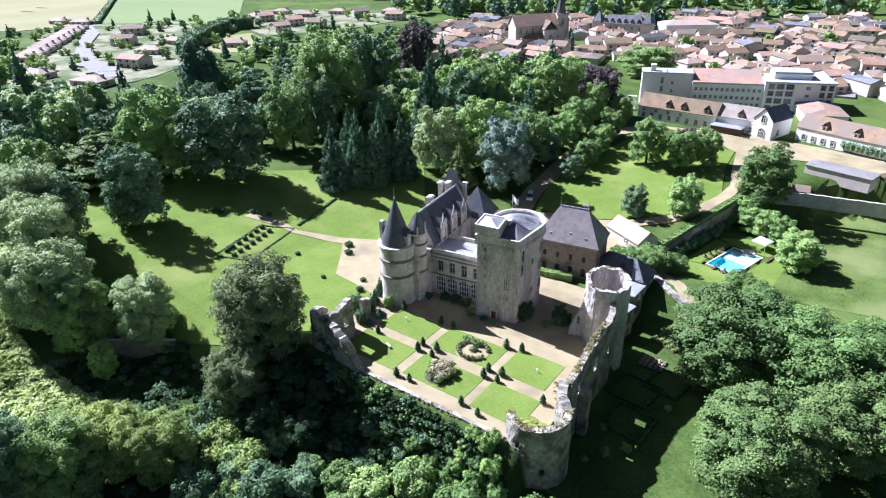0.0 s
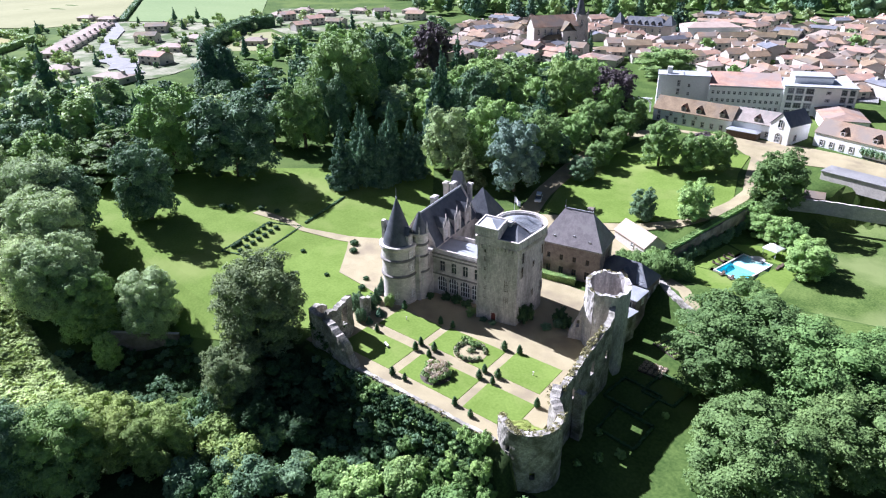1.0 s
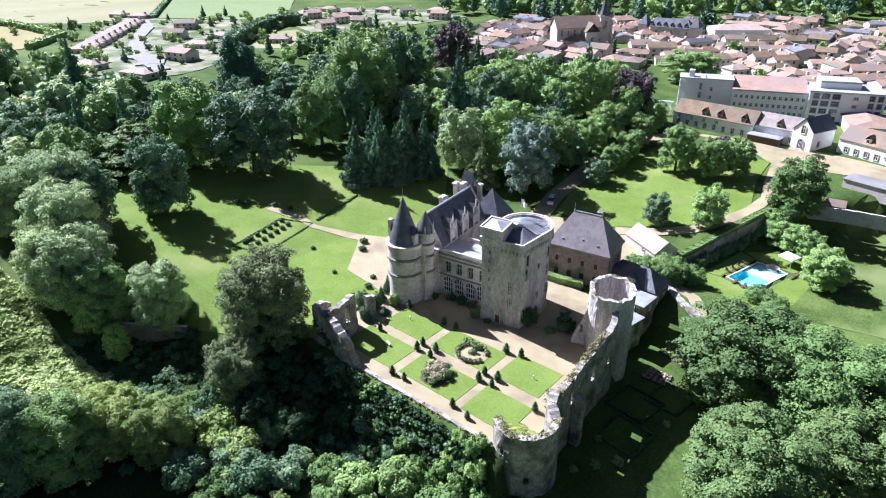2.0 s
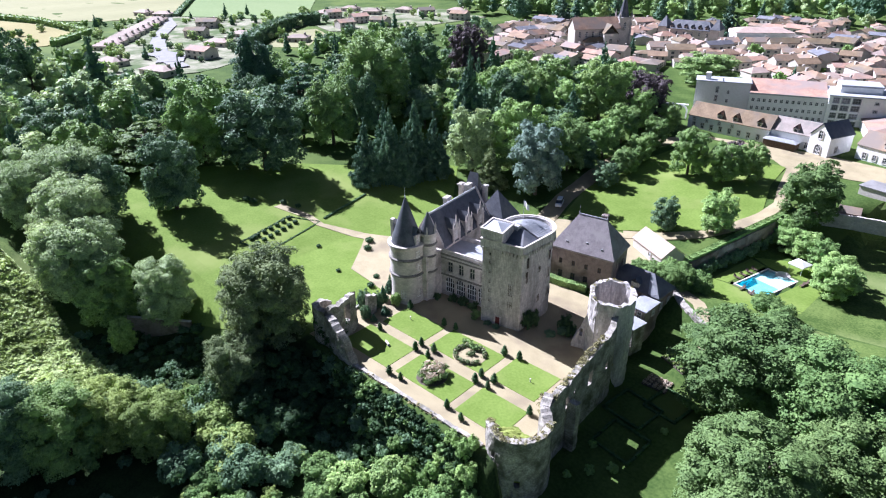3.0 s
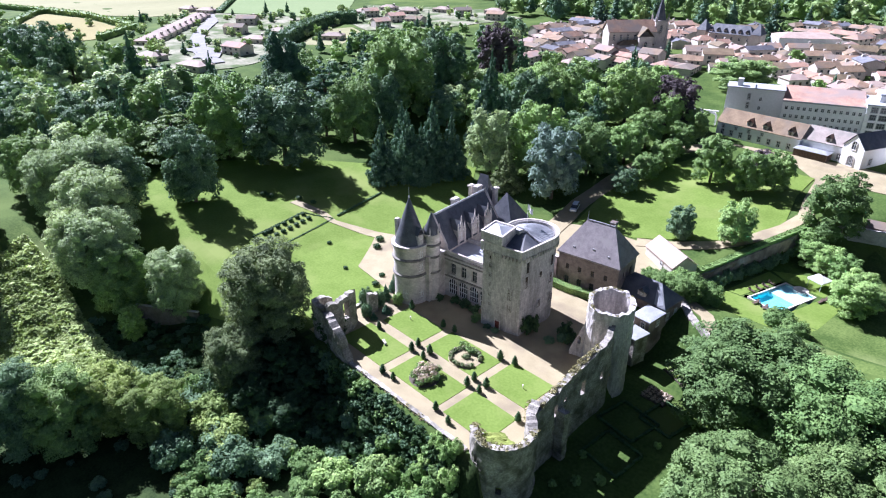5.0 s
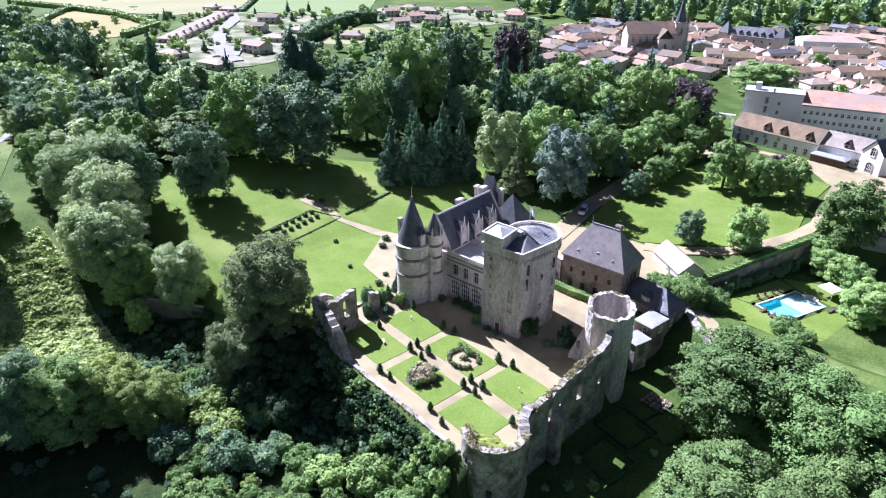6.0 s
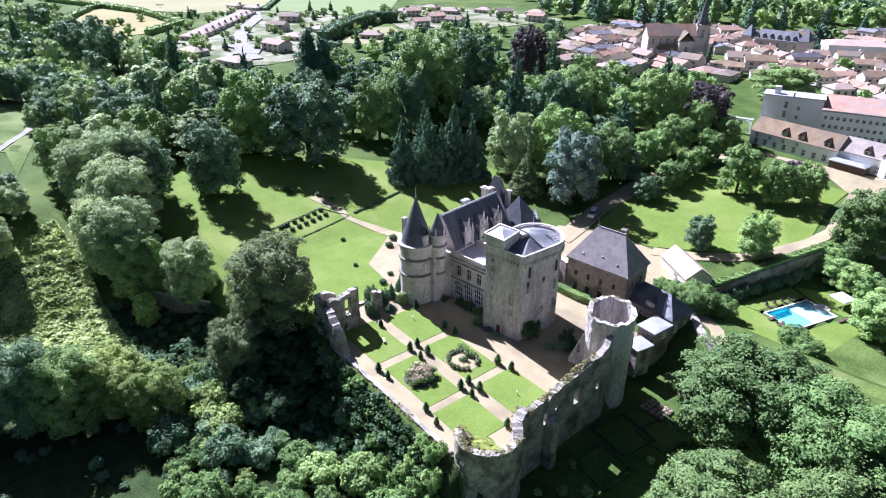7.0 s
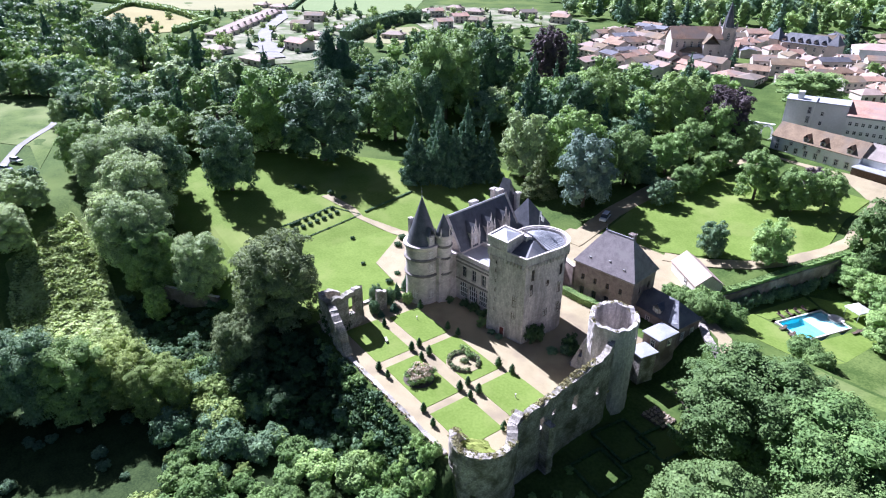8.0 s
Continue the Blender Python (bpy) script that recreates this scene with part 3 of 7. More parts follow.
    for a, b, z0, z1 in uppers:
        window_unit(top, pose(0.3 + (a + b) / 2, 0.3, z0), b - a, z1 - z0, bars=1, deep=0.8, material=PALE_STONE)
    # round corner tower
    tower = part("round_tower", lathe([(4.25, -0.5), (4.15, 1.0), (4.05, 1.2), (4.05, 14.4)], 48, -5.7, -5.5), PALE_STONE, top, "round pale stone tower with moulded bands")
    for z in (3.6 + 3.9, 11.6):
        part("moulding", lathe([(4.06, z - 0.4), (4.42, z - 0.15), (4.42, z + 0.15), (4.06, z + 0.4)], 48, -5.7, -5.5), DARK_STONE, tower, "moulding darkened for streaks and the shade below it")
    part("cornice", lathe([(4.06, 14.0), (4.5, 14.6), (4.5, 15.2), (4.1, 15.2)], 48, -5.7, -5.5), PALE_STONE, tower)
    part("cone_roof", lathe([(3.75, 14.9), (3.1, 17.2), (0.12, 26.0), (0, 26.1)], 40, -5.7, -5.5), SLATE, tower, "pointed slate cone")
    part("finial", lathe([(0.14, 25.9), (0.2, 26.3), (0.05, 26.6), (0.04, 28.4), (0, 28.5)], 8, -5.7, -5.5), ZINC, tower)
    for ang in (-8, 170):
        a = radians(ang)
        m = pose(-5.7 + 3.5 * math.cos(a), -5.5 + 3.5 * math.sin(a), 15.2, 0, 0, ang + 90)
        d = part("tower_dormer", boxed(-0.75, 0.75, -0.3, 1.6, 0, 2.6, m=m), PALE_STONE, tower)
        b = gable(-0.9, 0.9, -0.4, 2.0, 2.6, 4.4, "y", thick=0.15)
        b.transform(m)
        part("dormer_roof", b, SLATE, d)
        window_unit(d, m @ pose(0, -0.32, 0.5), 0.9, 1.6)
    for z in (1.6, 8.6, 12.2):
        for ang in (-14, -68):
            if ang == -68 and z > 2:
                continue
            a = radians(ang)
            window_unit(tower, pose(-5.7 + 4.08 * math.cos(a), -5.5 + 4.08 * math.sin(a), z, 0, 0, ang + 90), 1.2, 2.2)
    part("tower_chimney", boxed(-9.7, -8.9, -6.4, -5.4, 12, 20.0), PALE_STONE, tower)
    # stair turret
    turret = part("stair_turret", lathe([(2.0, -0.5), (1.9, 1.0), (1.9, 16.6), (2.15, 17.0), (2.15, 17.4)], 24, -1.6, -2.6), PALE_STONE, top, "slim stair turret")
    for z in (7.5, 11.6, 14.6):
        part("moulding", lathe([(1.9, z - 0.3), (2.2, z), (2.2, z + 0.2), (1.9, z + 0.35)], 24, -1.6, -2.6), DARK_STONE, turret, "moulding darkened for streaks and the shade below it")
    part("cone_roof", lathe([(1.95, 17.3), (1.6, 18.4), (0.1, 22.4), (0, 22.5)], 20, -1.6, -2.6), SLATE, turret, "slender slate cone")
    for ang in (0, 60, -60, 120, -120):
        a = radians(ang)
        part("pinnacle", lathe([(0.2, 16.8), (0.2, 18.4), (0.04, 19.4), (0, 19.5)], 6, -1.6 + 2.0 * math.cos(a), -2.6 + 2.0 * math.sin(a)), PALE_STONE, turret)
    # link wall between tower and wing
    part("link_wall", boxed(-8.4, -0.5, -5.0, 1.2, -0.5, 12.0), PALE_STONE, top)
    # rear pavilions
    for x, y, w, d, e, r, ridge, name in ((-7.0, 25.8, 4.8, 4.4, 14.0, 22.2, 2.6, "tall_pavilion"), (0.4, 25.8, 8.4, 8.0, 11.5, 18.8, 0.2, "square_pavilion")):
        p = part(name, boxed(x - w / 2, x + w / 2, y - d / 2, y + d / 2, -0.5, e), PALE_STONE, top)
        part("pavilion_cornice", boxed(x - w / 2 - 0.25, x + w / 2 + 0.25, y - d / 2 - 0.25, y + d / 2 + 0.25, e - 0.5, e), PALE_STONE, p)
        part("pavilion_roof", hip(x - w / 2, x + w / 2, y - d / 2, y + d / 2, e + 0.15, r, ridge, "x", over=0.3), SLATE, p, "steep hipped slate roof")
        window_unit(p, pose(x + w / 2 + 0.03, y, 5.5, 0, 0, 90), 1.3, 2.6)
        window_unit(p, pose(x, y - d / 2 - 0.03, 8.5), 1.3, 2.2)
    part("pavilion_link", boxed(-9.0, 4.0, 21.5, 28.5, -0.5, 11.0), PALE_STONE, top)
    for x, y, z in ((-9.6, 23.6, 19.4), (-3.9, 26.6, 19.0)):
        c = part("chimney", boxed(x - 0.5, x + 0.5, y - 0.6, y + 0.6, 10, z), PALE_STONE, top, "tall stone chimney")
        part("chimney_cap", boxed(x - 0.7, x + 0.7, y - 0.95, y + 0.95, z - 0.5, z - 0.15), PALE_STONE, c)
    return top


chateau()


def keep():
    """The square-fronted keep with a rounded back, corbelled parapet, sunk roofs and a capped stair tower."""
    top = thing("keep", "tall grey stone keep with corbelled parapet and rounded back", "tower")
    C, R = (-63.3, 114.6), 5.5
    arc = circle(*C, R, 18, -8, 190)
    base = [(-67.1, 103.3), (-57.9, 105.3)] + arc
    part("keep_wall", prism(base, -0.5, 19.0, taper=0.012), STONE, top)
    grown = []
    for i, (x, y) in enumerate(base):
        d = math.hypot(x - C[0], y - C[1] + 2.0)
        grown.append((x + (x - C[0]) / d * 0.6, y + (y - C[1] + 2.0) / d * 0.6))
    inner = [(x + (C[0] - x) * 0.015, y + (C[1] - 2 - y) * 0.015) for x, y in base]
    part("parapet", ring(grown, inner, 19.2, 20.9), STONE, top, "grey stone parapet")
    rim = [(x + (x - C[0]) * 0.012, y + (y - C[1] + 2) * 0.012) for x, y in grown]
    lip = [(x + (x - C[0]) / math.hypot(x - C[0], y - C[1] + 2) * 0.25, y + (y - C[1] + 2) / math.hypot(x - C[0], y - C[1] + 2) * 0.25) for x, y in base]
    part("coping", ring(rim, lip, 20.9, 21.1), PALE_STONE, top, "pale coping stones")
    corbel = boxed(-0.17, 0.17, -0.75, 0.3, -0.9, 0)
    first = part("corbel", corbel, STONE, top)
    pts = base + base[:1]
    k = 0
    for (x0, y0), (x1, y1) in zip(pts, pts[1:]):
        n = max(1, round(math.hypot(x1 - x0, y1 - y0) / 0.85))
        ang = math.degrees(math.atan2(y1 - y0, x1 - x0))
        for i in range(n):
            f = (i + 0.5) / n
            m = pose(x0 + (x1 - x0) * f, y0 + (y1 - y0) * f, 19.25, 0, 0, ang)
            if k == 0:
                first.matrix_basis = m
            else:
                shared("corbel", first.data, top, m)
            k += 1
    # sunk roof: zinc fan at the back, slate pitch in front
    part("roof_deck", prism([(x + (C[0] - x) * 0.02, y + (C[1] - 2 - y) * 0.02) for x, y in base], 19.0, 19.3), ZINC, top, "pale lead roof deck")
    fan = bmesh.new()
    mid = fan.verts.new((C[0] - 0.5, C[1] - 2.4, 22.0))
    edge = [fan.verts.new((C[0] + 4.9 * math.cos(radians(a)), C[1] + 4.9 * math.sin(radians(a)), 20.45)) for a in range(-30, 181, 15)]
    for a, b in zip(edge, edge[1:]):
        fan.faces.new((mid, a, b))
    part("fan_roof", fan, ZINC, top, "pale fan of lead sheets")
    for a in range(-30, 181, 10):
        p, q = Vector((C[0] - 0.5, C[1] - 2.4, 22.02)), Vector((C[0] + 4.9 * math.cos(radians(a)), C[1] + 4.9 * math.sin(radians(a)), 20.47))
        d = q - p
        part("lead_roll", boxed(-0.05, 0.05, 0, d.length, 0, 0.09, m=Matrix.Translation(p) @ d.to_track_quat("Y", "Z").to_matrix().to_4x4()), ZINC, top)
    slab = bmesh.new()
    q = [slab.verts.new(p) for p in ((-62.4, 104.9, 20.5), (-58.5, 105.9, 20.5), (-58.1, 111.0, 20.5), (-61.6, 110.6, 22.15), (-63.2, 109.6, 22.15))]
    for f in ((0, 1, 3), (0, 3, 4), (1, 2, 3)):
        slab.faces.new([q[i] for i in f])
    part("slate_pitch", slab, SLATE, top, "dark blue slate pitch inside the parapet")
    ch = part("keep_chimney", boxed(-64.0, -62.4, 109.2, 110.4, 19, 22.9), STONE, top, "stubby stone chimney")
    part("chimney_cap", boxed(-64.15, -62.25, 109.05, 110.55, 22.5, 22.75), PALE_STONE, ch)
    # stair tower cap
    cap = [(-67.3, 102.7), (-61.9, 103.3), (-63.3, 109.3), (-68.6, 108.5)]
    cm = (sum(p[0] for p in cap) / 4, sum(p[1] for p in cap) / 4)
    body = [(x + (cm[0] - x) * 0.13, y + (cm[1] - y) * 0.13) for x, y in cap]
    st = part("stair_tower_head", prism(body, 18.5, 22.4), STONE, top)
    part("head_parapet", prism(cap, 21.5, 23.2), STONE, st)
    inn = [(x + (cm[0] - x) * 0.08, y + (cm[1] - y) * 0.08) for x, y in cap]
    part("head_coping", ring([(x - (cm[0] - x) * 0.03, y - (cm[1] - y) * 0.03) for x, y in cap], inn, 23.2, 23.6), PALE_STONE, st)
    pyr = bmesh.new()
    e = [pyr.verts.new((x, y, 23.25)) for x, y in inn]
    a = pyr.verts.new((cm[0], cm[1], 24.3))
    for i in range(4):
        pyr.faces.new((e[i], e[(i + 1) % 4], a))
    part("head_roof", pyr, ZINC, st, "low pale lead pyramid roof")
    # windows, slits and door
    def on(i, f, z, w, h, **kw):
        (x0, y0), (x1, y1) = base[i], base[i + 1]
        ang = math.degrees(math.atan2(y1 - y0, x1 - x0))
        window_unit(top, pose(x0 + (x1 - x0) * f, y0 + (y1 - y0) * f, z, 0, 0, ang) @ pose(0, -0.08, 0), w, h, surround=STONE, material=DARK_WOOD, **kw)
    for z in (3.2, 5.6, 8.0, 10.4, 12.8, 15.2, 17.2):
        on(0, 0.2, z, 0.42, 0.75, bars=0, cross=False)
    for z in (4.4, 8.4):
        on(0, 0.74, z, 0.95, 2.7)
    for i, f, z, w, h in ((1, 0.22, 15.2, 0.85, 2.6), (1, 0.2, 11.6, 0.8, 2.8), (1, 0.75, 12.6, 0.8, 1.4), (1, 0.75, 5.0, 0.9, 1.8), (3, 0.5, 14.2, 0.95, 2.6), (3, 0.4, 9.8, 0.95, 2.6), (3, 0.5, 5.2, 0.9, 2.2), (4, 0.5, 4.5, 0.8, 2.0), (5, 0.5, 16.0, 0.7, 1.6)):
        on(i, f, z, w, h)
    (x0, y0), (x1, y1) = base[0], base[1]
    m = pose(x0 + (x1 - x0) * 0.44, y0 + (y1 - y0) * 0.44, 0, 0, 0, 12.3)
    door = part("door", boxed(-0.55, 0.55, -0.14, 0.05, 0, 2.2, m=m), RED_DOOR, top, "dark red wooden door")
    part("door_frame", frame_ring(1.1, 2.2, 0.2, 0.4, m @ pose(0, -0.1, 0)), PALE_STONE, door)
    flag = part("flagpole", lathe([(0.06, 19), (0.05, 26.0), (0, 26.1)], 6, -66.0, 116.2), PAINT, top)
    cloth = bmesh.new()
    bmesh.ops.create_grid(cloth, x_segments=10, y_segments=3, size=0.5)
    for v in cloth.verts:
        x, y = v.co.x + 0.5, v.co.y + 0.5
        v.co = (-66.0 + 1.9 * x, 116.2 + 0.22 * math.sin(x * 7) - 0.7 * x, 24.6 + 1.3 * y - 0.55 * x)
    part("flag", cloth, CANVAS, flag, "small white flag")
    return top


keep()


def hipped_house():
    """Two-storey house of brown stone under a tall weathered slate roof."""
    H = pose(-59.6, 136.6, 0, 0, 0, 8)
    top = thing("hipped_house", "brown stone house with tall weathered slate hipped roof", "house", H)
    w, d = 7.9, 5.0
    holes = [(2.0 + 3.4 * i, 2.9 + 3.4 * i, 4.8, 6.3) for i in range(4)]
    low = [(1.9 + 3.4 * i, 3.1 + 3.4 * i, 0.6, 2.9) for i in range(4)]
    part("front_wall", wall(2 * w, -1, 9.0, 0.7, holes + low, m=pose(-w, -d, 0)), BROWN_STONE, top)
    part("side_wall", wall(2 * d - 0.7, -1, 9.0, 0.7, [(2.2, 3.3, 5.0, 6.8), (6.0, 7.1, 5.0, 6.8)], m=pose(w, -d + 0.7, 0, 0, 0, 90)), BROWN_STONE, top)
    part("back_wall", boxed(-w, w - 0.7, d - 0.7, d, -1, 9.0), BROWN_STONE, top)
    part("west_wall", boxed(-w, -w + 0.7, -d + 0.7, d - 0.7, -1, 9.0), BROWN_STONE, top)
    part("inner_floor", boxed(-w + 0.7, w - 0.7, -d + 0.7, d - 0.7, 3.8, 4.0), DARK_WOOD, top)
    part("cornice", boxed(-w - 0.2, w + 0.2, -d - 0.2, d + 0.2, 8.8, 9.1), PALE_STONE, top, "pale eaves moulding")
    part("roof", hip(-w, w, -d, d, 9.25, 17.0, 7.2, "x", over=0.45), OLD_SLATE, top, "tall weathered slate hipped roof")
    part("ridge", boxed(-3.6, 3.6, -0.12, 0.12, 16.9, 17.15), ZINC, top)
    for x in (-3.6, 3.6):
        part("finial", lathe([(0.12, 16.9), (0.16, 17.3), (0.04, 17.5), (0.03, 19.1), (0, 19.2)], 6, x, 0), ZINC, top)
    ch = part("chimney", boxed(1.9, 3.3, 0.7, 1.8, 14, 17.7), BROWN_STONE, top)
    part("chimney_cap", boxed(1.8, 3.4, 0.6, 1.9, 17.4, 17.6), PALE_STONE, ch)
    for a, b, z0, z1 in holes + low:
        window_unit(top, pose(-w + (a + b) / 2, -d + 0.25, z0), b - a, z1 - z0, deep=0.5, material=DARK_WOOD)
    for a, b in ((2.2, 3.3), (6.0, 7.1)):
        window_unit(top, pose(w - 0.25, -d + 0.7 + (a + b) / 2, 5.0, 0, 0, 90), 1.1, 1.8, deep=0.5, material=DARK_WOOD)
    for x, z in ((-4.5, 10.9), (0.5, 11.5), (4.6, 10.9)):
        y = -d - 0.45 + (z - 9.25) / 7.75 * (d + 0.45)
        part("skylight", boxed(x - 0.25, x + 0.25, y - 0.12, y + 0.3, z - 0.25, z + 0.2), ZINC, top)
    return top


hipped_house()


def low_wall(name, x0, y0, x1, y1, z0, z1, thick, label, material=None, coping=0.12):
    d = math.hypot(x1 - x0, y1 - y0)
    m = pose(x0, y0, 0, 0, 0, math.degrees(math.atan2(y1 - y0, x1 - x0)))
    top = thing(name, label, "wall", m)
    part("wall_body", boxed(0, d, -thick / 2, thick / 2, z0, z1), material or RUIN, top)
    part("coping", boxed(-0.02, d + 0.02, -thick / 2 - 0.08, thick / 2 + 0.08, z1, z1 + coping), PALE_STONE, top, "pale coping")
    return top


low_wall("link_wall", -79.0, 134.0, -67.0, 130.7, -0.5, 7.1, 0.8, "plain tall pinkish stone wall joining keep and house", BROWN_STONE)

# ---- ramparts and ruins ----
def ruin_wall(name, line, z0, thick, label, holes=(), rough=0.6, seed=0, step=0.55, closed=False, category="ruin", material=None):
    """A broken rubble wall along a line of (x, y, top height); holes are (from, to, low, high) along its length."""
    pts = [Vector((x, y)) for x, y, _ in line]
    tops = [z for _, _, z in line]
    along = [0.0]
    for a, b in zip(pts, pts[1:]):
        along.append(along[-1] + (b - a).length)
    n = max(2, int(along[-1] / step))

    def at(s):
        for i in range(len(along) - 1):
            if s <= along[i + 1] + 1e-6:
                f = (s - along[i]) / max(1e-6, along[i + 1] - along[i])
                d = (pts[i + 1] - pts[i]).normalized()
                return pts[i].lerp(pts[i + 1], f), d, tops[i] + (tops[i + 1] - tops[i]) * f
        return pts[-1], d, tops[-1]

    verts, faces, index = [], [], {}

    def vert(s, side, z, top=False):
        key = (round(s, 3), side, round(z, 3))
        if key not in index:
            p, d, _ = at(s)
            nrm = Vector((d.y, -d.x))
            q = p + nrm * (thick / 2 * side)
            w = 0.22 * noise.noise((q.x * 0.9 + seed, q.y * 0.9, z * 0.9)) + 0.12 * noise.noise((q.x * 2.3, q.y * 2.3 + seed, z * 2.3))
            index[key] = len(verts)
            verts.append((q.x + nrm.x * w, q.y + nrm.y * w, z))
        return index[key]

    def block(sa, sb, za, zb, ta=None, tb=None):
        """A block between two stations; ta, tb: its top height at each."""
        ta, tb = zb if ta is None else ta, zb if tb is None else tb
        m = max(1, int((min(ta, tb) - za) / 1.1))
        for k in range(m):
            f0, f1 = k / m, (k + 1) / m
            a0, a1, b0, b1 = za + (ta - za) * f0, za + (ta - za) * f1, za + (tb - za) * f0, za + (tb - za) * f1
            faces.append((vert(sa, 1, a0), vert(sb, 1, b0), vert(sb, 1, b1), vert(sa, 1, a1)))
            faces.append((vert(sb, -1, b0), vert(sa, -1, a0), vert(sa, -1, a1), vert(sb, -1, b1)))
            faces.append((vert(sa, -1, a0), vert(sa, 1, a0), vert(sa, 1, a1), vert(sa, -1, a1)))
            faces.append((vert(sb, 1, b0), vert(sb, -1, b0), vert(sb, -1, b1), vert(sb, 1, b1)))
        faces.append((vert(sa, 1, ta), vert(sb, 1, tb), vert(sb, -1, tb), vert(sa, -1, ta)))
        faces.append((vert(sa, -1, za), vert(sb, -1, za), vert(sb, 1, za), vert(sa, 1, za)))

    stations = sorted({along[-1] * i / n for i in range(n + 1)} | {h[0] for h in holes} | {h[1] for h in holes})
    jag = {}
    for s in stations:
        p, _, z = at(s)
        j = noise.noise((p.x * 0.55 + seed * 3, p.y * 0.55, 1.7)) * 1.0 + noise.noise((p.x * 1.7, p.y * 1.7 + seed, 0.3)) * 0.6
        jag[s] = max(z0 + 0.3, z + rough * j)
    for sa, sb in zip(stations, stations[1:]):
        gaps = sorted([h for h in holes if h[0] - 1e-6 <= sa and sb <= h[1] + 1e-6], key=lambda h: h[2])
        z = z0
        for h in gaps:
            if h[2] > z + 0.05:
                block(sa, sb, z, min(h[2], jag[sa], jag[sb]))
            z = h[3]
        if min(jag[sa], jag[sb]) > z + 0.1:
            block(sa, sb, z, None, jag[sa], jag[sb])
    me = bpy.data.meshes.new(name)
    me.from_pydata(verts, [], faces)
    me.materials.append(material or RUIN)
    ob = new(name, me)
    if label:
        tagged(ob, label, category)
    return ob


def arc_line(cx, cy, r, a0, a1, z, n=16):
    """Points round an arc, with a height for each given by z(f)."""
    return [(cx + r * math.cos(radians(a0 + (a1 - a0) * i / n)), cy + r * math.sin(radians(a0 + (a1 - a0) * i / n)), z(i / n)) for i in range(n + 1)]


def capped_ruin(name, label, pieces, category="ruin"):
    top = thing(name, label, category)
    for args, kw in pieces:
        ob = ruin_wall(*args, "", **kw)
        ob.parent = top
    return top


# front corner tower, open to the courtyard
capped_ruin("front_tower", "broken round rampart tower of grey rubble open to the courtyard", [
    (("tower_shell", arc_line(-37.1, 77.3, 5.05, 178, 395, lambda f: 0.9 + 4.3 * smooth(f / 0.19) + 0.6 * f), -9, 1.3), dict(holes=[(6.6, 7.4, 0.4, 1.8), (10.8, 11.8, -4.2, -2.6)], rough=0.4, seed=3)),
    (("tower_stub", [(-33.2, 80.4, 6.0), (-35.4, 82.2, 7.0), (-36.2, 84.6, 7.8)], -8, 1.7), dict(rough=1.2, seed=8)),
])
heap = bmesh.new()
bmesh.ops.create_grid(heap, x_segments=22, y_segments=22, size=1)
for v in heap.verts:
    r, a = max(abs(v.co.x), abs(v.co.y)), math.atan2(v.co.y, v.co.x)
    x, y = -36.9 + 4.5 * r * math.cos(a), 77.4 + 4.5 * r * math.sin(a)
    v.co = (x, y, 1.6 - 1.4 * max(0.0, (y - 76) / 4) + 0.4 * noise.noise((x * 0.9, y * 0.9, 5)) + 0.2 * noise.noise((x * 2.5, y * 2.5, 2)))
rim_edges = [e for e in heap.edges if e.is_boundary]
skirt = bmesh.ops.extrude_edge_only(heap, edges=rim_edges)
for g in skirt["geom"]:
    if isinstance(g, bmesh.types.BMVert):
        g.co.z = -8
part("earth_fill", heap, ROUGH_GRASS, bpy.data.objects["front_tower"], "rough dry grass on the earth inside the tower")
# east curtain wall
capped_ruin("curtain_wall", "tall ruined curtain wall of rubble with empty windows", [
    (("wall_run", [(-35.2, 83.0, 6.3), (-35.4, 87, 7.6), (-36.2, 93.0, 7.3), (-36.2, 97, 8.2), (-36.0, 103.5, 9.8), (-36.3, 106.5, 10.8), (-37.3, 108.8, 11.8)], -8, 1.2),
     dict(holes=[(5.5, 6.7, 2.0, 4.4), (9.0, 10.0, 3.0, 4.2), (14.6, 15.8, 1.6, 4.6), (20.6, 21.4, 2.2, 3.8)], rough=0.7, seed=11)),
    (("buttress", [(-33.9, 89.0, 3.5), (-33.9, 90.6, 3.2)], -8, 1.8), dict(rough=0.4, seed=2)),
    ])
# ruined round tower
capped_ruin("ruined_tower", "hollow ruined round tower with a jagged stone rim", [
    (("tower_shell", arc_line(-39.9, 111.9, 4.25, -100, 260, lambda f: 14.2 - 0.7 * math.cos((f - 0.13) * 6.283)), -8, 0.85), dict(holes=[(3.4, 4.2, 9.6, 11.8), (22.6, 23.4, 9.6, 11.6), (8.6, 9.6, 10.8, 12.6)], rough=0.7, seed=23, step=0.35, material=STONE)),
    (("wall_spur", [(-43.6, 110.0, 9.4), (-44.8, 109.6, 6.4), (-45.8, 109.3, 3.2), (-46.6, 109.0, 1.0)], -0.5, 1.5), dict(holes=[(0.9, 1.6, 3.2, 5.0)], rough=0.4, seed=14, material=STONE)),
])
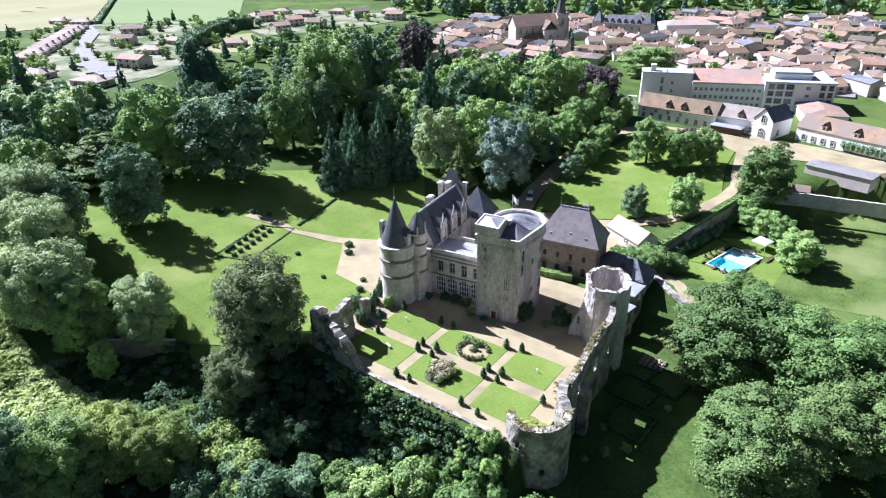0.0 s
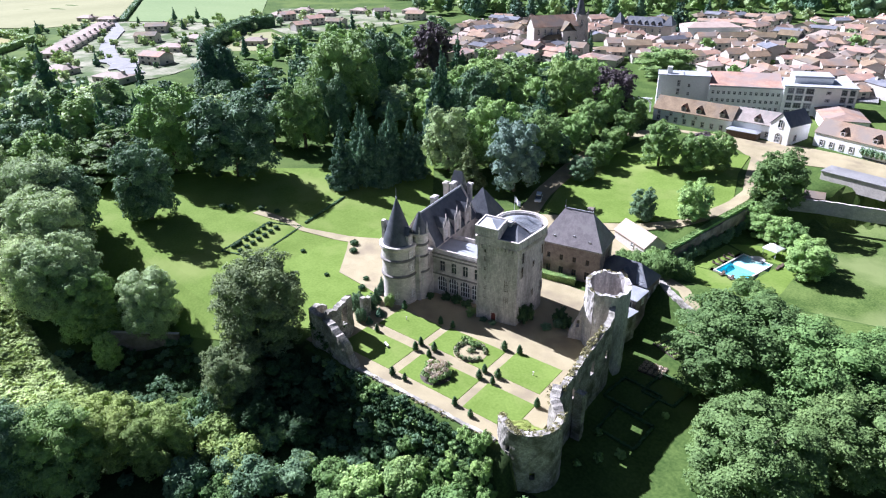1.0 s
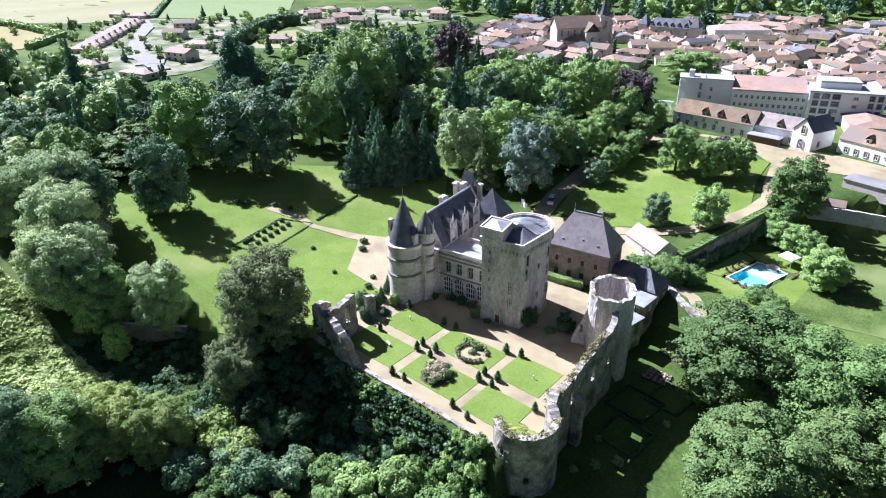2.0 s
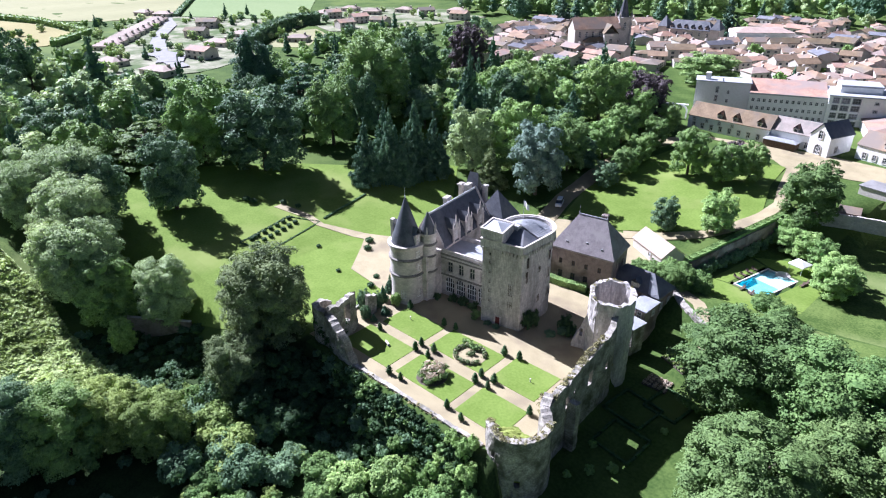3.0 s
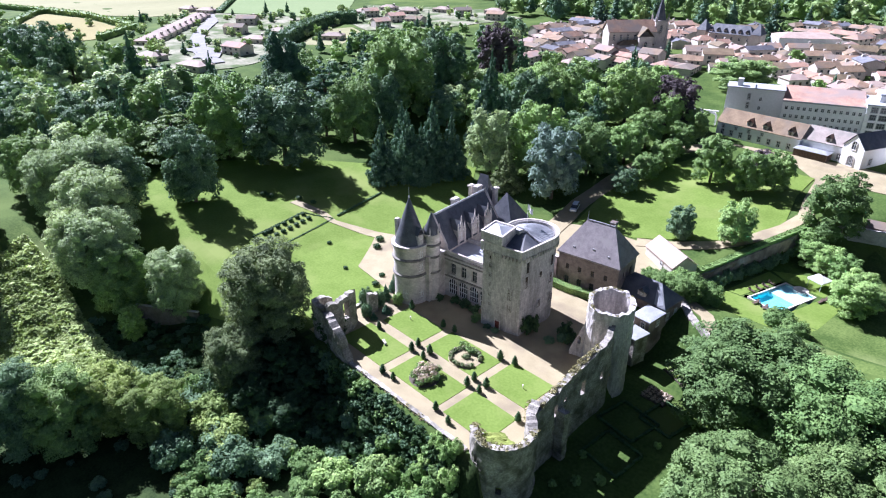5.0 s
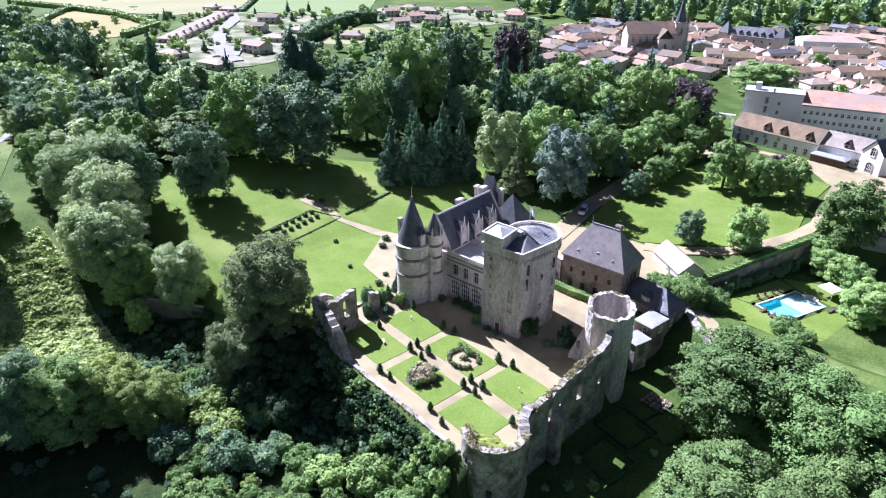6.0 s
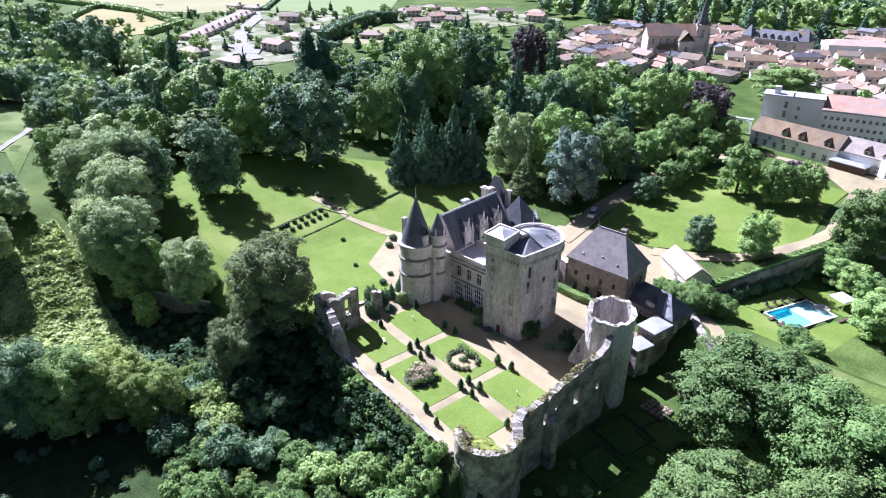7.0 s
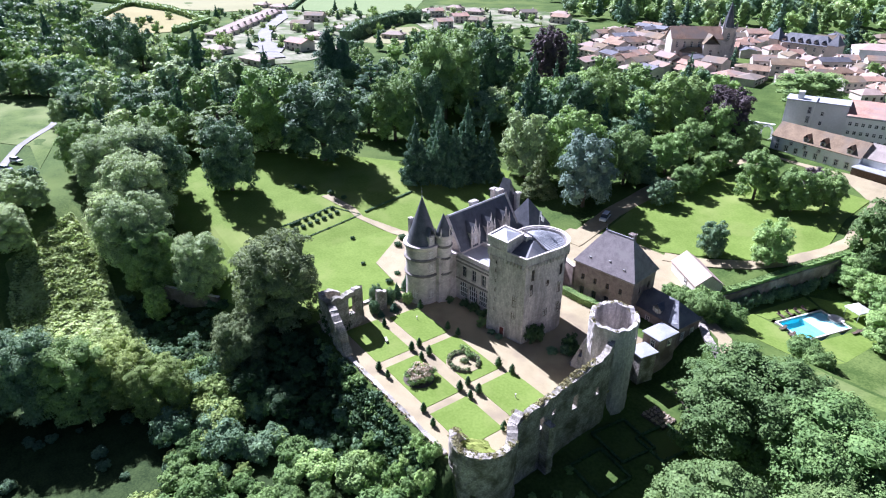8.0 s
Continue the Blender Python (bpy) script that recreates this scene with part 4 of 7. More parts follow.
# south-west ruin with its tall window
capped_ruin("south_west_ruin", "tall ivy-clad fragment of a ruined tower with window", [
    (("tower_shell", [(-91.2, 79.0, 6.4), (-90.9, 76.6, 7.8), (-89.4, 73.9, 8.8), (-87.6, 73.3, 8.6), (-85.6, 73.8, 8.2)], -8, 1.4), dict(rough=0.5, seed=31)),
    (("window_wall", [(-85.5, 74.0, 8.6), (-85.2, 77.0, 9.0), (-85.6, 80.0, 9.5), (-86.2, 81.6, 9.4)], -8, 1.3), dict(holes=[(4.0, 5.8, 3.6, 8.0), (1.4, 2.0, -1.0, 0.6)], rough=0.7, seed=34)),
    (("window_wall", [(-86.2, 81.8, 9.2), (-88.2, 82.8, 8.0), (-90.6, 82.6, 5.2)], -2, 1.2), dict(holes=[(1.0, 1.9, 2.4, 6.0)], rough=0.8, seed=37)),
    (("low_stub", [(-85.2, 74.0, 7.8), (-82.2, 73.3, 7.4), (-79.8, 73.0, 6.4), (-77.8, 72.9, 4.6), (-76.4, 72.8, 2.2), (-75.4, 72.8, 0.5)], -8, 1.7), dict(rough=0.6, seed=39)),
])
capped_ruin("wall_fragment", "narrow upright fragment of broken garden wall", [
    (("wall_run", [(-88.0, 87.0, 4.6), (-87.8, 89.4, 5.0)], -0.5, 1.0), dict(rough=0.8, seed=41)),
])
# retaining wall of the terrace
capped_ruin("terrace_wall", "long low retaining wall of rubble below the terrace", [
    (("wall_run", [(-77.5, 72.7, 0.45), (-58, 72.9, 0.35), (-41.6, 73.0, 0.4)], -9, 0.8), dict(rough=0.12, seed=51)),
])
ruin_wall("ramp_wall", [(-44.5, 149.5, 1.2), (-40.3, 144.8, 0.8), (-35.4, 140.2, 0.2), (-30.5, 137.8, -0.6), (-27.5, 136.6, -1.2)], -9, 1.7, "broad sloping stone ramp wall beside the lower garden", rough=0.1, seed=71, category="wall")
low_wall("park_terrace_wall", -92.3, 83.5, -92.3, 96.0, -3, 0.35, 0.7, "low wall between terrace and park")
low_wall("valley_wall", -138, 50.6, -123.5, 60.6, -12, -4.6, 0.6, "old brown wall at the foot of the park lawn", BROWN_STONE)

# ---- outbuildings beside the ruined tower ----
def plain_building(name, label, m, w, d, e, r, roof, wallm, axis="x", windows=(), hipped=None, over=0.3, chimney=None, base=-1.5, category="house", group=""):
    """A building with its ridge along x (or y), centred on m; windows are (face, along, sill, width, height)."""
    top = thing(name, label, category, m, group)
    x, y = w / 2, d / 2
    part("wall", boxed(-x, x, -y, y, base, e), wallm, top)
    if hipped is None:
        part("roof", gable(-x, x, -y, y, e + 0.12, r, axis, over=over), roof, top)
        for s in (-1, 1):
            g = bmesh.new()
            if axis == "x":
                tri = [(s * (x - 0.02), -y, e - 0.05), (s * (x - 0.02), y, e - 0.05), (s * (x - 0.02), 0, r - 0.35)]
            else:
                tri = [(-x, s * (y - 0.02), e - 0.05), (x, s * (y - 0.02), e - 0.05), (0, s * (y - 0.02), r - 0.35)]
            back = [Vector(p) * 1 - Vector((s * 0.3, 0, 0) if axis == "x" else (0, s * 0.3, 0)) for p in tri]
            v = [g.verts.new(p) for p in tri + [tuple(b) for b in back]]
            for f in ((0, 1, 2), (5, 4, 3), (0, 3, 4, 1), (1, 4, 5, 2), (2, 5, 3, 0)):
                g.faces.new([v[i] for i in f])
            bmesh.ops.recalc_face_normals(g, faces=g.faces)
            part("gable_wall", g, wallm, top)
    else:
        part("roof", hip(-x, x, -y, y, e + 0.15, r, hipped, axis, over=over), roof, top)
    turn = {"s": (0, -y, 0), "e": (x, 0, 90), "n": (0, y, 180), "w": (-x, 0, -90)}
    for face, s, z, ww, hh in windows:
        fx, fy, a = turn[face]
        window_unit(top, pose(fx, fy, z, 0, 0, a) @ pose(s, -0.08, 0), ww, hh, deep=0.2)
    if chimney:
        cx, cy = chimney
        c = part("chimney", boxed(cx - 0.4, cx + 0.4, cy - 0.5, cy + 0.5, e, r + 0.7), wallm, top)
        part("chimney_cap", boxed(cx - 0.5, cx + 0.5, cy - 0.6, cy + 0.6, r + 0.45, r + 0.6), wallm, c)
    return top


annex = plain_building("slate_annex", "low stone annex with dark slate hipped roof and dormer", pose(-46.6, 138.9, 0, 0, 0, -3), 14.6, 7.4, 2.4, 6.4, SLATE, BROWN_STONE, windows=[("s", 5.6, -0.4, 1.0, 1.8), ("s", -1.0, -0.4, 1.0, 1.6), ("e", -2.0, -1.0, 0.9, 1.8), ("e", 1.2, -1.0, 0.9, 1.8), ("e", -2.0, -4.6, 0.9, 1.8), ("e", 1.2, -4.6, 0.9, 1.8)], hipped=7.4, base=-8)
# pale panel over the south-east corner of the hip
panel = bmesh.new()
pv = [panel.verts.new(p) for p in ((3.1, -0.9, 5.75), (4.1, -0.5, 5.9), (7.3, -3.75, 2.75), (4.6, -3.85, 2.72))]
panel.faces.new(pv)
bmesh.ops.solidify(panel, geom=panel.faces[:], thickness=0.1)
part("lead_panel", panel, ZINC, annex, "pale panel on the hip")
dm = part("dormer", boxed(-0.3, 1.9, -3.4, -1.2, 3.0, 4.2), PLASTER, annex)
part("dormer_roof", gable(-0.5, 2.1, -3.6, -0.6, 4.2, 5.3, "y", thick=0.12), SLATE, dm)
window_unit(dm, pose(0.8, -3.43, 3.2), 0.9, 0.9)
plain_building("annex_wing", "small pinkish stone wing with flat pale lead roof", pose(-40.9, 130.4, 0, 0, 0, -3), 4.2, 5.8, 2.6, 2.9, ZINC, BROWN_STONE, windows=[("e", 0.5, 0.3, 1.0, 1.4), ("s", 0.6, 0.0, 1.0, 1.9)], hipped=3.0, base=-6)
plain_building("small_lean_to", "small shed with pale flat roof beside the ruin", pose(-40.0, 123.6, 0, 0, 0, -10), 3.6, 4.2, 1.2, 1.5, ZINC, RUIN, hipped=1.0, base=-6)
plain_building("tiled_barn", "small barn with a broad pale tiled roof", pose(-51.4, 158.9, 1.0, 0, 0, -30), 13.0, 7.0, 2.2, 5.2, PINK_ROOF, PLASTER, windows=[("s", 1.5, 0.4, 1.0, 1.4)])
ruin_wall("retaining_wall", [(-43.3, 157.5, 0.8), (-42.2, 160.5, 1.2), (-40.4, 166.0, 2.0), (-35.8, 182.0, 3.6), (-30.6, 199.5, 5.2), (-29.8, 202.5, 5.4)], -3.5, 0.6, "long dark retaining wall between lawn and pool garden", rough=0.15, seed=61, category="wall", material=BROWN_STONE)
ruin_wall("orchard_wall", [(-30.6, 203.4, 5.9), (-16, 208, 6.2), (10, 212, 6.4), (60, 214, 7.5)], 2, 0.7, "long stone wall along the meadow", rough=0.2, seed=62, category="wall", material=PALE_STONE, step=1.5)


def pool():
    top = thing("swimming_pool", "rectangular turquoise swimming pool with pale stone rim", "pool", POOL)
    a, b = 3.9, 7.0
    part("basin", ring([(-a - 0.3, -b - 0.3), (a + 0.3, -b - 0.3), (a + 0.3, b + 0.3), (-a - 0.3, b + 0.3)], [(-a, -b), (a, -b), (a, b), (-a, b)], -1.7, 0.0), POOL_LINER, top)
    part("basin_floor", boxed(-a, a, -b, 0.4, -1.7, -1.5), POOL_LINER, top)
    part("shallow_shelf", boxed(-a, a, 0.4, b, -1.5, -0.45), POOL_STEP, top, "pale shallow shelf")
    sheet = bmesh.new()
    bmesh.ops.create_grid(sheet, x_segments=8, y_segments=14, size=1, matrix=Matrix.Translation((0, 0, -0.12)) @ Matrix.Diagonal((a, b, 1, 1)))
    part("water", sheet, WATER, top).visible_shadow = False
    part("coping", ring([(-a - 0.38, -b - 0.38), (a + 0.38, -b - 0.38), (a + 0.38, b + 0.38), (-a - 0.38, b + 0.38)], [(-a, -b), (a, -b), (a, b), (-a, b)], -0.55, 0.13), PALE_STONE, top, "pale stone rim")
    part("step_well", lathe([(1.8, -0.5), (1.8, 0.16)], 20, 0, b + 0.4), PALE_STONE, top)
    return top


pool()


def gazebo():
    top = thing("gazebo", "white canvas garden gazebo beside the pool", "gazebo", pose(-21.4, 180.6, -2.5, 0, 0, -18) @ Matrix.Scale(1.05, 4))
    for x in (-1.7, 1.7):
        for y in (-1.7, 1.7):
            part("post", lathe([(0.07, 0), (0.07, 2.3)], 8, x, y), PAINT, top)
    part("canopy", hip(-1.8, 1.8, -1.8, 1.8, 2.4, 3.5, 0.1, over=0.2, thick=0.3), CANVAS, top, "white canvas canopy")
    return top


gazebo()


def lounger(m):
    top = thing("sun_lounger", "dark wooden sun lounger on the pool lawn", "lounger", m, "loungers by the pool")
    part("frame", boxed(-0.35, 0.35, -1.0, 1.0, 0.28, 0.36), DARK_WOOD, top)
    part("backrest", boxed(-0.35, 0.35, 0, 0.75, 0, 0.06, m=pose(0, 0.35, 0.36, 40)), DARK_WOOD, top)
    for x in (-0.3, 0.3):
        for y in (-0.85, 0.85):
            part("leg", boxed(x - 0.03, x + 0.03, y - 0.03, y + 0.03, 0, 0.28), DARK_WOOD, top)
    return top


seat = lounger(POOL @ pose(-5.6, -4.2, 0.1, 0, 0, 90))
for x, y in ((-5.6, -1.6), (-5.6, 1.0), (-5.6, 3.4), (-1.2, -8.2), (1.4, -8.2), (6.2, 6.0), (6.2, 8.0)):
    copy_thing(seat, POOL @ pose(x, y, 0.1, 0, 0, 90 if x < -3 else 0))


def car(m, body, label):
    """A van-like car: body, glazing, wheels."""
    top = thing("car", label, "car", m)
    bm = prism([(-2.3, -0.85), (2.3, -0.85), (2.3, 0.85), (-2.3, 0.85)], 0.35, 1.0)
    bmesh.ops.bevel(bm, geom=bm.edges[:], offset=0.12, segments=2, affect="EDGES")
    part("body", bm, body, top)
    cab = bmesh.new()
    lo = [cab.verts.new(p) for p in ((-2.15, -0.8, 1.0), (1.35, -0.8, 1.0), (1.35, 0.8, 1.0), (-2.15, 0.8, 1.0))]
    hi = [cab.verts.new(p) for p in ((-1.9, -0.66, 1.68), (0.5, -0.66, 1.68), (0.5, 0.66, 1.68), (-1.9, 0.66, 1.68))]
    cab.faces.new(hi)
    for i in range(4):
        cab.faces.new((lo[i], lo[(i + 1) % 4], hi[(i + 1) % 4], hi[i]))
    part("glazing", cab, GLASS, top)
    rf = boxed(-1.95, 0.55, -0.68, 0.68, 1.66, 1.76)
    bmesh.ops.bevel(rf, geom=rf.edges[:], offset=0.04, segments=1, affect="EDGES")
    part("roof", rf, body, top)
    for x in (-1.45, 1.45):
        for y in (-0.82, 0.82):
            w = part("wheel", lathe([(0.33, -0.1), (0.33, 0.1)], 16), RUBBER, top)
            w.matrix_basis = pose(x, y, 0.33, 90)
    for y in (-0.6, 0.6):
        part("headlight", boxed(2.2, 2.33, y - 0.16, y + 0.16, 0.68, 0.84), PAINT, top)
    return top


car(pose(-88.4, 167.0, height(-88.4, 167.0) + 0.25, 0, 0, -66) @ Matrix.Scale(1.2, 4), CAR_WHITE, "pale silver-white people carrier parked on the gravel drive")

# ---- trees ----
RNG = np.random.default_rng(7)


def cards(centres, normals, size, spread=0.45):
    """Small three-cornered leaf sprays: their corners and faces."""
    n = len(centres)
    up = RNG.normal(size=(n, 3))
    nrm = normals + RNG.normal(size=(n, 3)) * spread
    nrm /= np.linalg.norm(nrm, axis=1)[:, None]
    u = np.cross(nrm, up)
    u /= np.linalg.norm(u, axis=1)[:, None] + 1e-9
    v = np.cross(nrm, u)
    s = size * RNG.uniform(0.6, 1.35, (n, 1))
    c = np.stack([centres - u * s * 0.5, centres + u * s * 0.5, centres + v * s * RNG.uniform(0.6, 1.0, (n, 1))], 1)
    return c.reshape(-1, 3), np.arange(n * 3).reshape(n, 3)


ICO = None


def ico():
    global ICO
    if ICO is None:
        bm = bmesh.new()
        bmesh.ops.create_icosphere(bm, subdivisions=1, radius=1)
        bm.verts.ensure_lookup_table()
        ICO = np.array([v.co[:] for v in bm.verts]), np.array([[v.index for v in f.verts] for f in bm.faces])
        bm.free()
    return ICO


def sprigs(clumps, each, size=0.42):
    """Smaller lumps set over the outer sides of each clump."""
    out = []
    mid = clumps[:, :3].mean(axis=0)
    for k in clumps:
        d = RNG.normal(size=(each, 3))
        away = k[:3] - mid
        d = d / np.linalg.norm(d, axis=1)[:, None] + 0.7 * away / (np.linalg.norm(away) + 1e-6)
        d[:, 2] += 0.15
        d /= np.linalg.norm(d, axis=1)[:, None] + 1e-6
        r = k[3] * size * RNG.uniform(0.65, 1.25, (each, 1))
        at = k[:3] + d * k[[3, 3, 4]] * RNG.uniform(0.72, 1.0, (each, 1))
        out.append(np.concatenate([at, r, r * 0.78], axis=1))
    return np.concatenate(out)


def crown_mesh(name, clumps, count, leaf, material, core=0.74, spread=0.38, down=-0.35, outward=0.75, twigs=0):
    """A crown from clumps (x, y, z, rx, rz): shaded cores under a coat of leaf sprays, gathered on smaller lumps."""
    clumps = np.array(clumps, float)
    lumps = np.concatenate([clumps, sprigs(clumps, twigs)]) if twigs else clumps
    area = lumps[:, 3] ** 2 * np.where(np.arange(len(lumps)) < len(clumps), 0.45 if twigs else 1.0, 1.0)
    pick = RNG.choice(len(lumps), count, p=area / area.sum())
    d = RNG.normal(size=(count, 3))
    d /= np.linalg.norm(d, axis=1)[:, None]
    d[:, 2] = np.where(d[:, 2] < down, -d[:, 2], d[:, 2])
    c = lumps[pick]
    axis = np.array([0, 0, clumps[:, 2].mean() - 0.25 * np.ptp(clumps[:, 2])])
    away = c[:, :3] - axis
    away /= np.linalg.norm(away, axis=1)[:, None] + 1e-6
    d = d + away * outward
    d /= np.linalg.norm(d, axis=1)[:, None]
    r = RNG.uniform(0.72, 1.2, (count, 1))
    p = c[:, :3] + d * r * c[:, [3, 3, 4]]
    lift = d.copy()
    lift[:, 2] += 0.3
    v, f = cards(p, lift, leaf, spread)
    iv, jf = ico()
    verts, faces = [v], [tuple(q) for q in f]
    base = len(v)
    for k in clumps:
        wob = 1 + 0.16 * np.sin(iv[:, [0]] * 5 + k[0]) * np.cos(iv[:, [1]] * 4 + k[1])
        verts.append(k[:3] + iv * wob * k[[3, 3, 4]] * core)
        faces += [tuple(int(i) + base for i in t) for t in jf]
        base += len(iv)
    me = bpy.data.meshes.new(name)
    me.from_pydata(np.concatenate(verts).tolist(), [], faces)
    me.materials.append(material)
    return me


def trunk_bmesh(h, r, limbs=5, reach=0.4):
    bm = bmesh.new()
    lathe([(r * 1.5, -0.6), (r * 1.05, 0.5), (r * 0.85, h * 0.5), (r * 0.45, h), (0, h + 0.2)], 8, bm=bm)
    for i in range(limbs):
        a = i * 2.4
        z = h * (0.45 + 0.5 * i / limbs)
        d = Vector((math.cos(a) * reach, math.sin(a) * reach, 0.75)).normalized()
        b = lathe([(r * 0.4, 0), (r * 0.22, h * 0.3), (0, h * 0.5)], 6)
        b.transform(Matrix.Translation((0, 0, z)) @ d.to_track_quat("Z", "Y").to_matrix().to_4x4())
        me = bpy.data.meshes.new("limb")
        b.to_mesh(me)
        bm.from_mesh(me)
        b.free()
        bpy.data.meshes.remove(me)
    return bm


def broad_clumps(R, H, n, low=0.25, seed=0, lump=0.36):
    """Clumps over a domed crown with an uneven outline, round a large inner one."""
    r = np.random.default_rng(seed)
    cz, hz = H * (1 + low) / 2, H * (1 - low) / 2
    out = [(0, 0, cz, R * 0.64, hz * 0.76)]
    for i in range(n):
        f = (i + 0.5) / n
        z = -0.85 + 1.8 * f
        ang = i * 2.39996 + r.uniform(-0.3, 0.3)
        k = R * lump * r.uniform(0.72, 1.2)
        w = math.sqrt(max(0.0, 1 - min(1, abs(z)) ** 2)) ** 0.6 * (1 - k / R * 0.75) * r.uniform(0.86, 1.1)
        zz = cz + min(z, 1.0) * (hz - k * 0.6)
        out.append((math.cos(ang) * R * w, math.sin(ang) * R * w, zz, k, k * 0.8))
    return out


TREE_WORDS = {"dark": "dark green broadleaf tree", "mid": "green broadleaf tree", "light": "bright green broadleaf tree", "grey": "grey-green silvery broadleaf tree", "brown": "olive-brown drooping tree", "yellow": "yellow-green spreading tree", "straw": "pale yellow-green scrub", "olive": "dull olive-green broadleaf tree", "purple": "dark purple copper beech", "conifer": "dark green conifer", "blue": "blue-green cedar", "box": "clipped box", "bramble": "very dark green tree", "deep": "deep green broadleaf tree"}
PROTO = {}


def proto(shape, colour, level, variant):
    """A tree of unit size (crown radius 10, height 24), made once for each look."""
    key = (shape, colour, level, variant)
    if key in PROTO:
        return PROTO[key]
    count, leaf, n, tw = {"near": (30000, 0.44, 46, 5), "mid": (10500, 0.7, 26, 5), "low": (2500, 1.2, 12, 3), "far": (1200, 1.9, 10, 3)}[level]
    seed = variant * 17 + len(colour) * 3 + len(shape)
    names = {"round": "tree", "cone": "conifer", "tier": "cedar", "shrub": "bush", "column": "poplar"}
    top = thing(names[shape], "", "")
    if shape == "round":
        cl = broad_clumps(10, 24, n, 0.0, seed)
        part("trunk", trunk_bmesh(15, 0.75), BARK, top)
        me = crown_mesh("crown", cl, count, leaf, LEAF[colour], twigs=tw)
    elif shape == "shrub":
        cl = broad_clumps(10, 14, n, -0.05, seed, 0.46)
        part("trunk", trunk_bmesh(6, 0.5), BARK, top)
        me = crown_mesh("crown", cl, count, leaf, LEAF[colour], down=-0.2, twigs=tw)
    elif shape == "column":
        r = np.random.default_rng(seed)
        cl = [(r.uniform(-1, 1), r.uniform(-1, 1), 3 + 20 * i / n, 4.4 * math.sin(math.pi * (0.16 + 0.8 * i / n)) + 0.8, 2.6) for i in range(n)]
        part("trunk", trunk_bmesh(15, 0.6, 2), BARK, top)
        me = crown_mesh("crown", cl, count, leaf * 0.9, LEAF[colour], twigs=2)
    elif shape == "cone":
        # drooping whorls of boughs, each a spray that thins outward
        r = np.random.default_rng(seed)
        cl = []
        tiers = {"near": 13, "mid": 12, "low": 8, "far": 6}[level]
        for t in range(tiers):
            f = t / tiers
            rad = 8.6 * (1 - f) ** 0.85 + 0.5
            k = max(3, int({"near": 9, "mid": 8, "low": 5, "far": 4}[level] * (1 - f)) + 2)
            for i in range(k):
                a = 6.283 * i / k + t * 1.1 + r.uniform(-0.35, 0.35)
                q = rad * r.uniform(0.5, 0.84)
                cl.append((math.cos(a) * q, math.sin(a) * q, 1.6 + 20.8 * f + r.uniform(-0.5, 0.5), rad * 0.27 + 0.35, 1.1 + rad * 0.06))
            cl.append((0, 0, 2.2 + 20.8 * f, rad * 0.52, 1.5))
        cl.append((0, 0, 22.6, 0.6, 1.9))
        part("trunk", trunk_bmesh(19, 0.6, 0), BARK, top)
        me = crown_mesh("crown", cl, count, leaf * 0.85, LEAF[colour], spread=0.7, outward=0.9)
    else:
        # a cedar: flat plates of foliage on level boughs
        r = np.random.default_rng(seed)
        cl = []
        for t in range(7):
            rad = (9.2, 10, 9.4, 8.2, 6.6, 4.6, 2.4)[t]
            for i in range(12 if t < 4 else 8 if t < 6 else 4):
                a = 6.283 * i / (12 if t < 4 else 8) + t * 1.3 + r.uniform(-0.3, 0.3)
                q = rad * r.uniform(0.25, 0.86)
                cl.append((math.cos(a) * q, math.sin(a) * q, 4.5 + 2.9 * t + r.uniform(-0.6, 0.6), rad * 0.3, 0.6))
        part("trunk", trunk_bmesh(17, 0.8, 6, 1.2), BARK, top)
        me = crown_mesh("crown", cl, count, leaf, LEAF[colour], spread=0.35, outward=0.3, core=0.8, down=-0.1)
    shared("crown", me, top)
    PROTO[key] = [top, 0]
    return PROTO[key]


def plant(x, y, h, r, shape="round", colour="mid", level="mid", label="", z=None, group=""):
    """Sets a tree of that height and crown radius on the land."""
    full = {"shrub": 14.0}.get(shape, 24.0)
    wide = {"cone": 9.0, "column": 4.8, "tier": 10.0}.get(shape, 11.2)
    v = int(RNG.integers(0, 3 if level != "near" else 2))
    entry = proto(shape, colour, level, v)
    m = pose(x, y, height(x, y) - 0.2 if z is None else z, 0, 0, float(RNG.uniform(0, 360))) @ Matrix.Diagonal((r / wide, r / wide, h / full, 1))
    if entry[1] == 0:
        ob = entry[0]
        ob.matrix_basis = m
    else:
        ob = copy_thing(entry[0], m)
        ob.matrix_basis = m
    entry[1] += 1
    word = TREE_WORDS[colour]
    if not label:
        if shape == "shrub":
            label = word.replace(" tree", "").replace("broadleaf", "leafy") + " bush among the undergrowth"
        elif shape == "tier":
            label = word.replace("broadleaf tree", "") + " spreading cedar with layered boughs"
        else:
            label = word + (" of pointed outline in the park" if shape == "cone" else " with a full uneven crown")
    return tagged(ob, label, {"shrub": "bush", "cone": "conifer", "tier": "cedar"}.get(shape, "tree"), group)


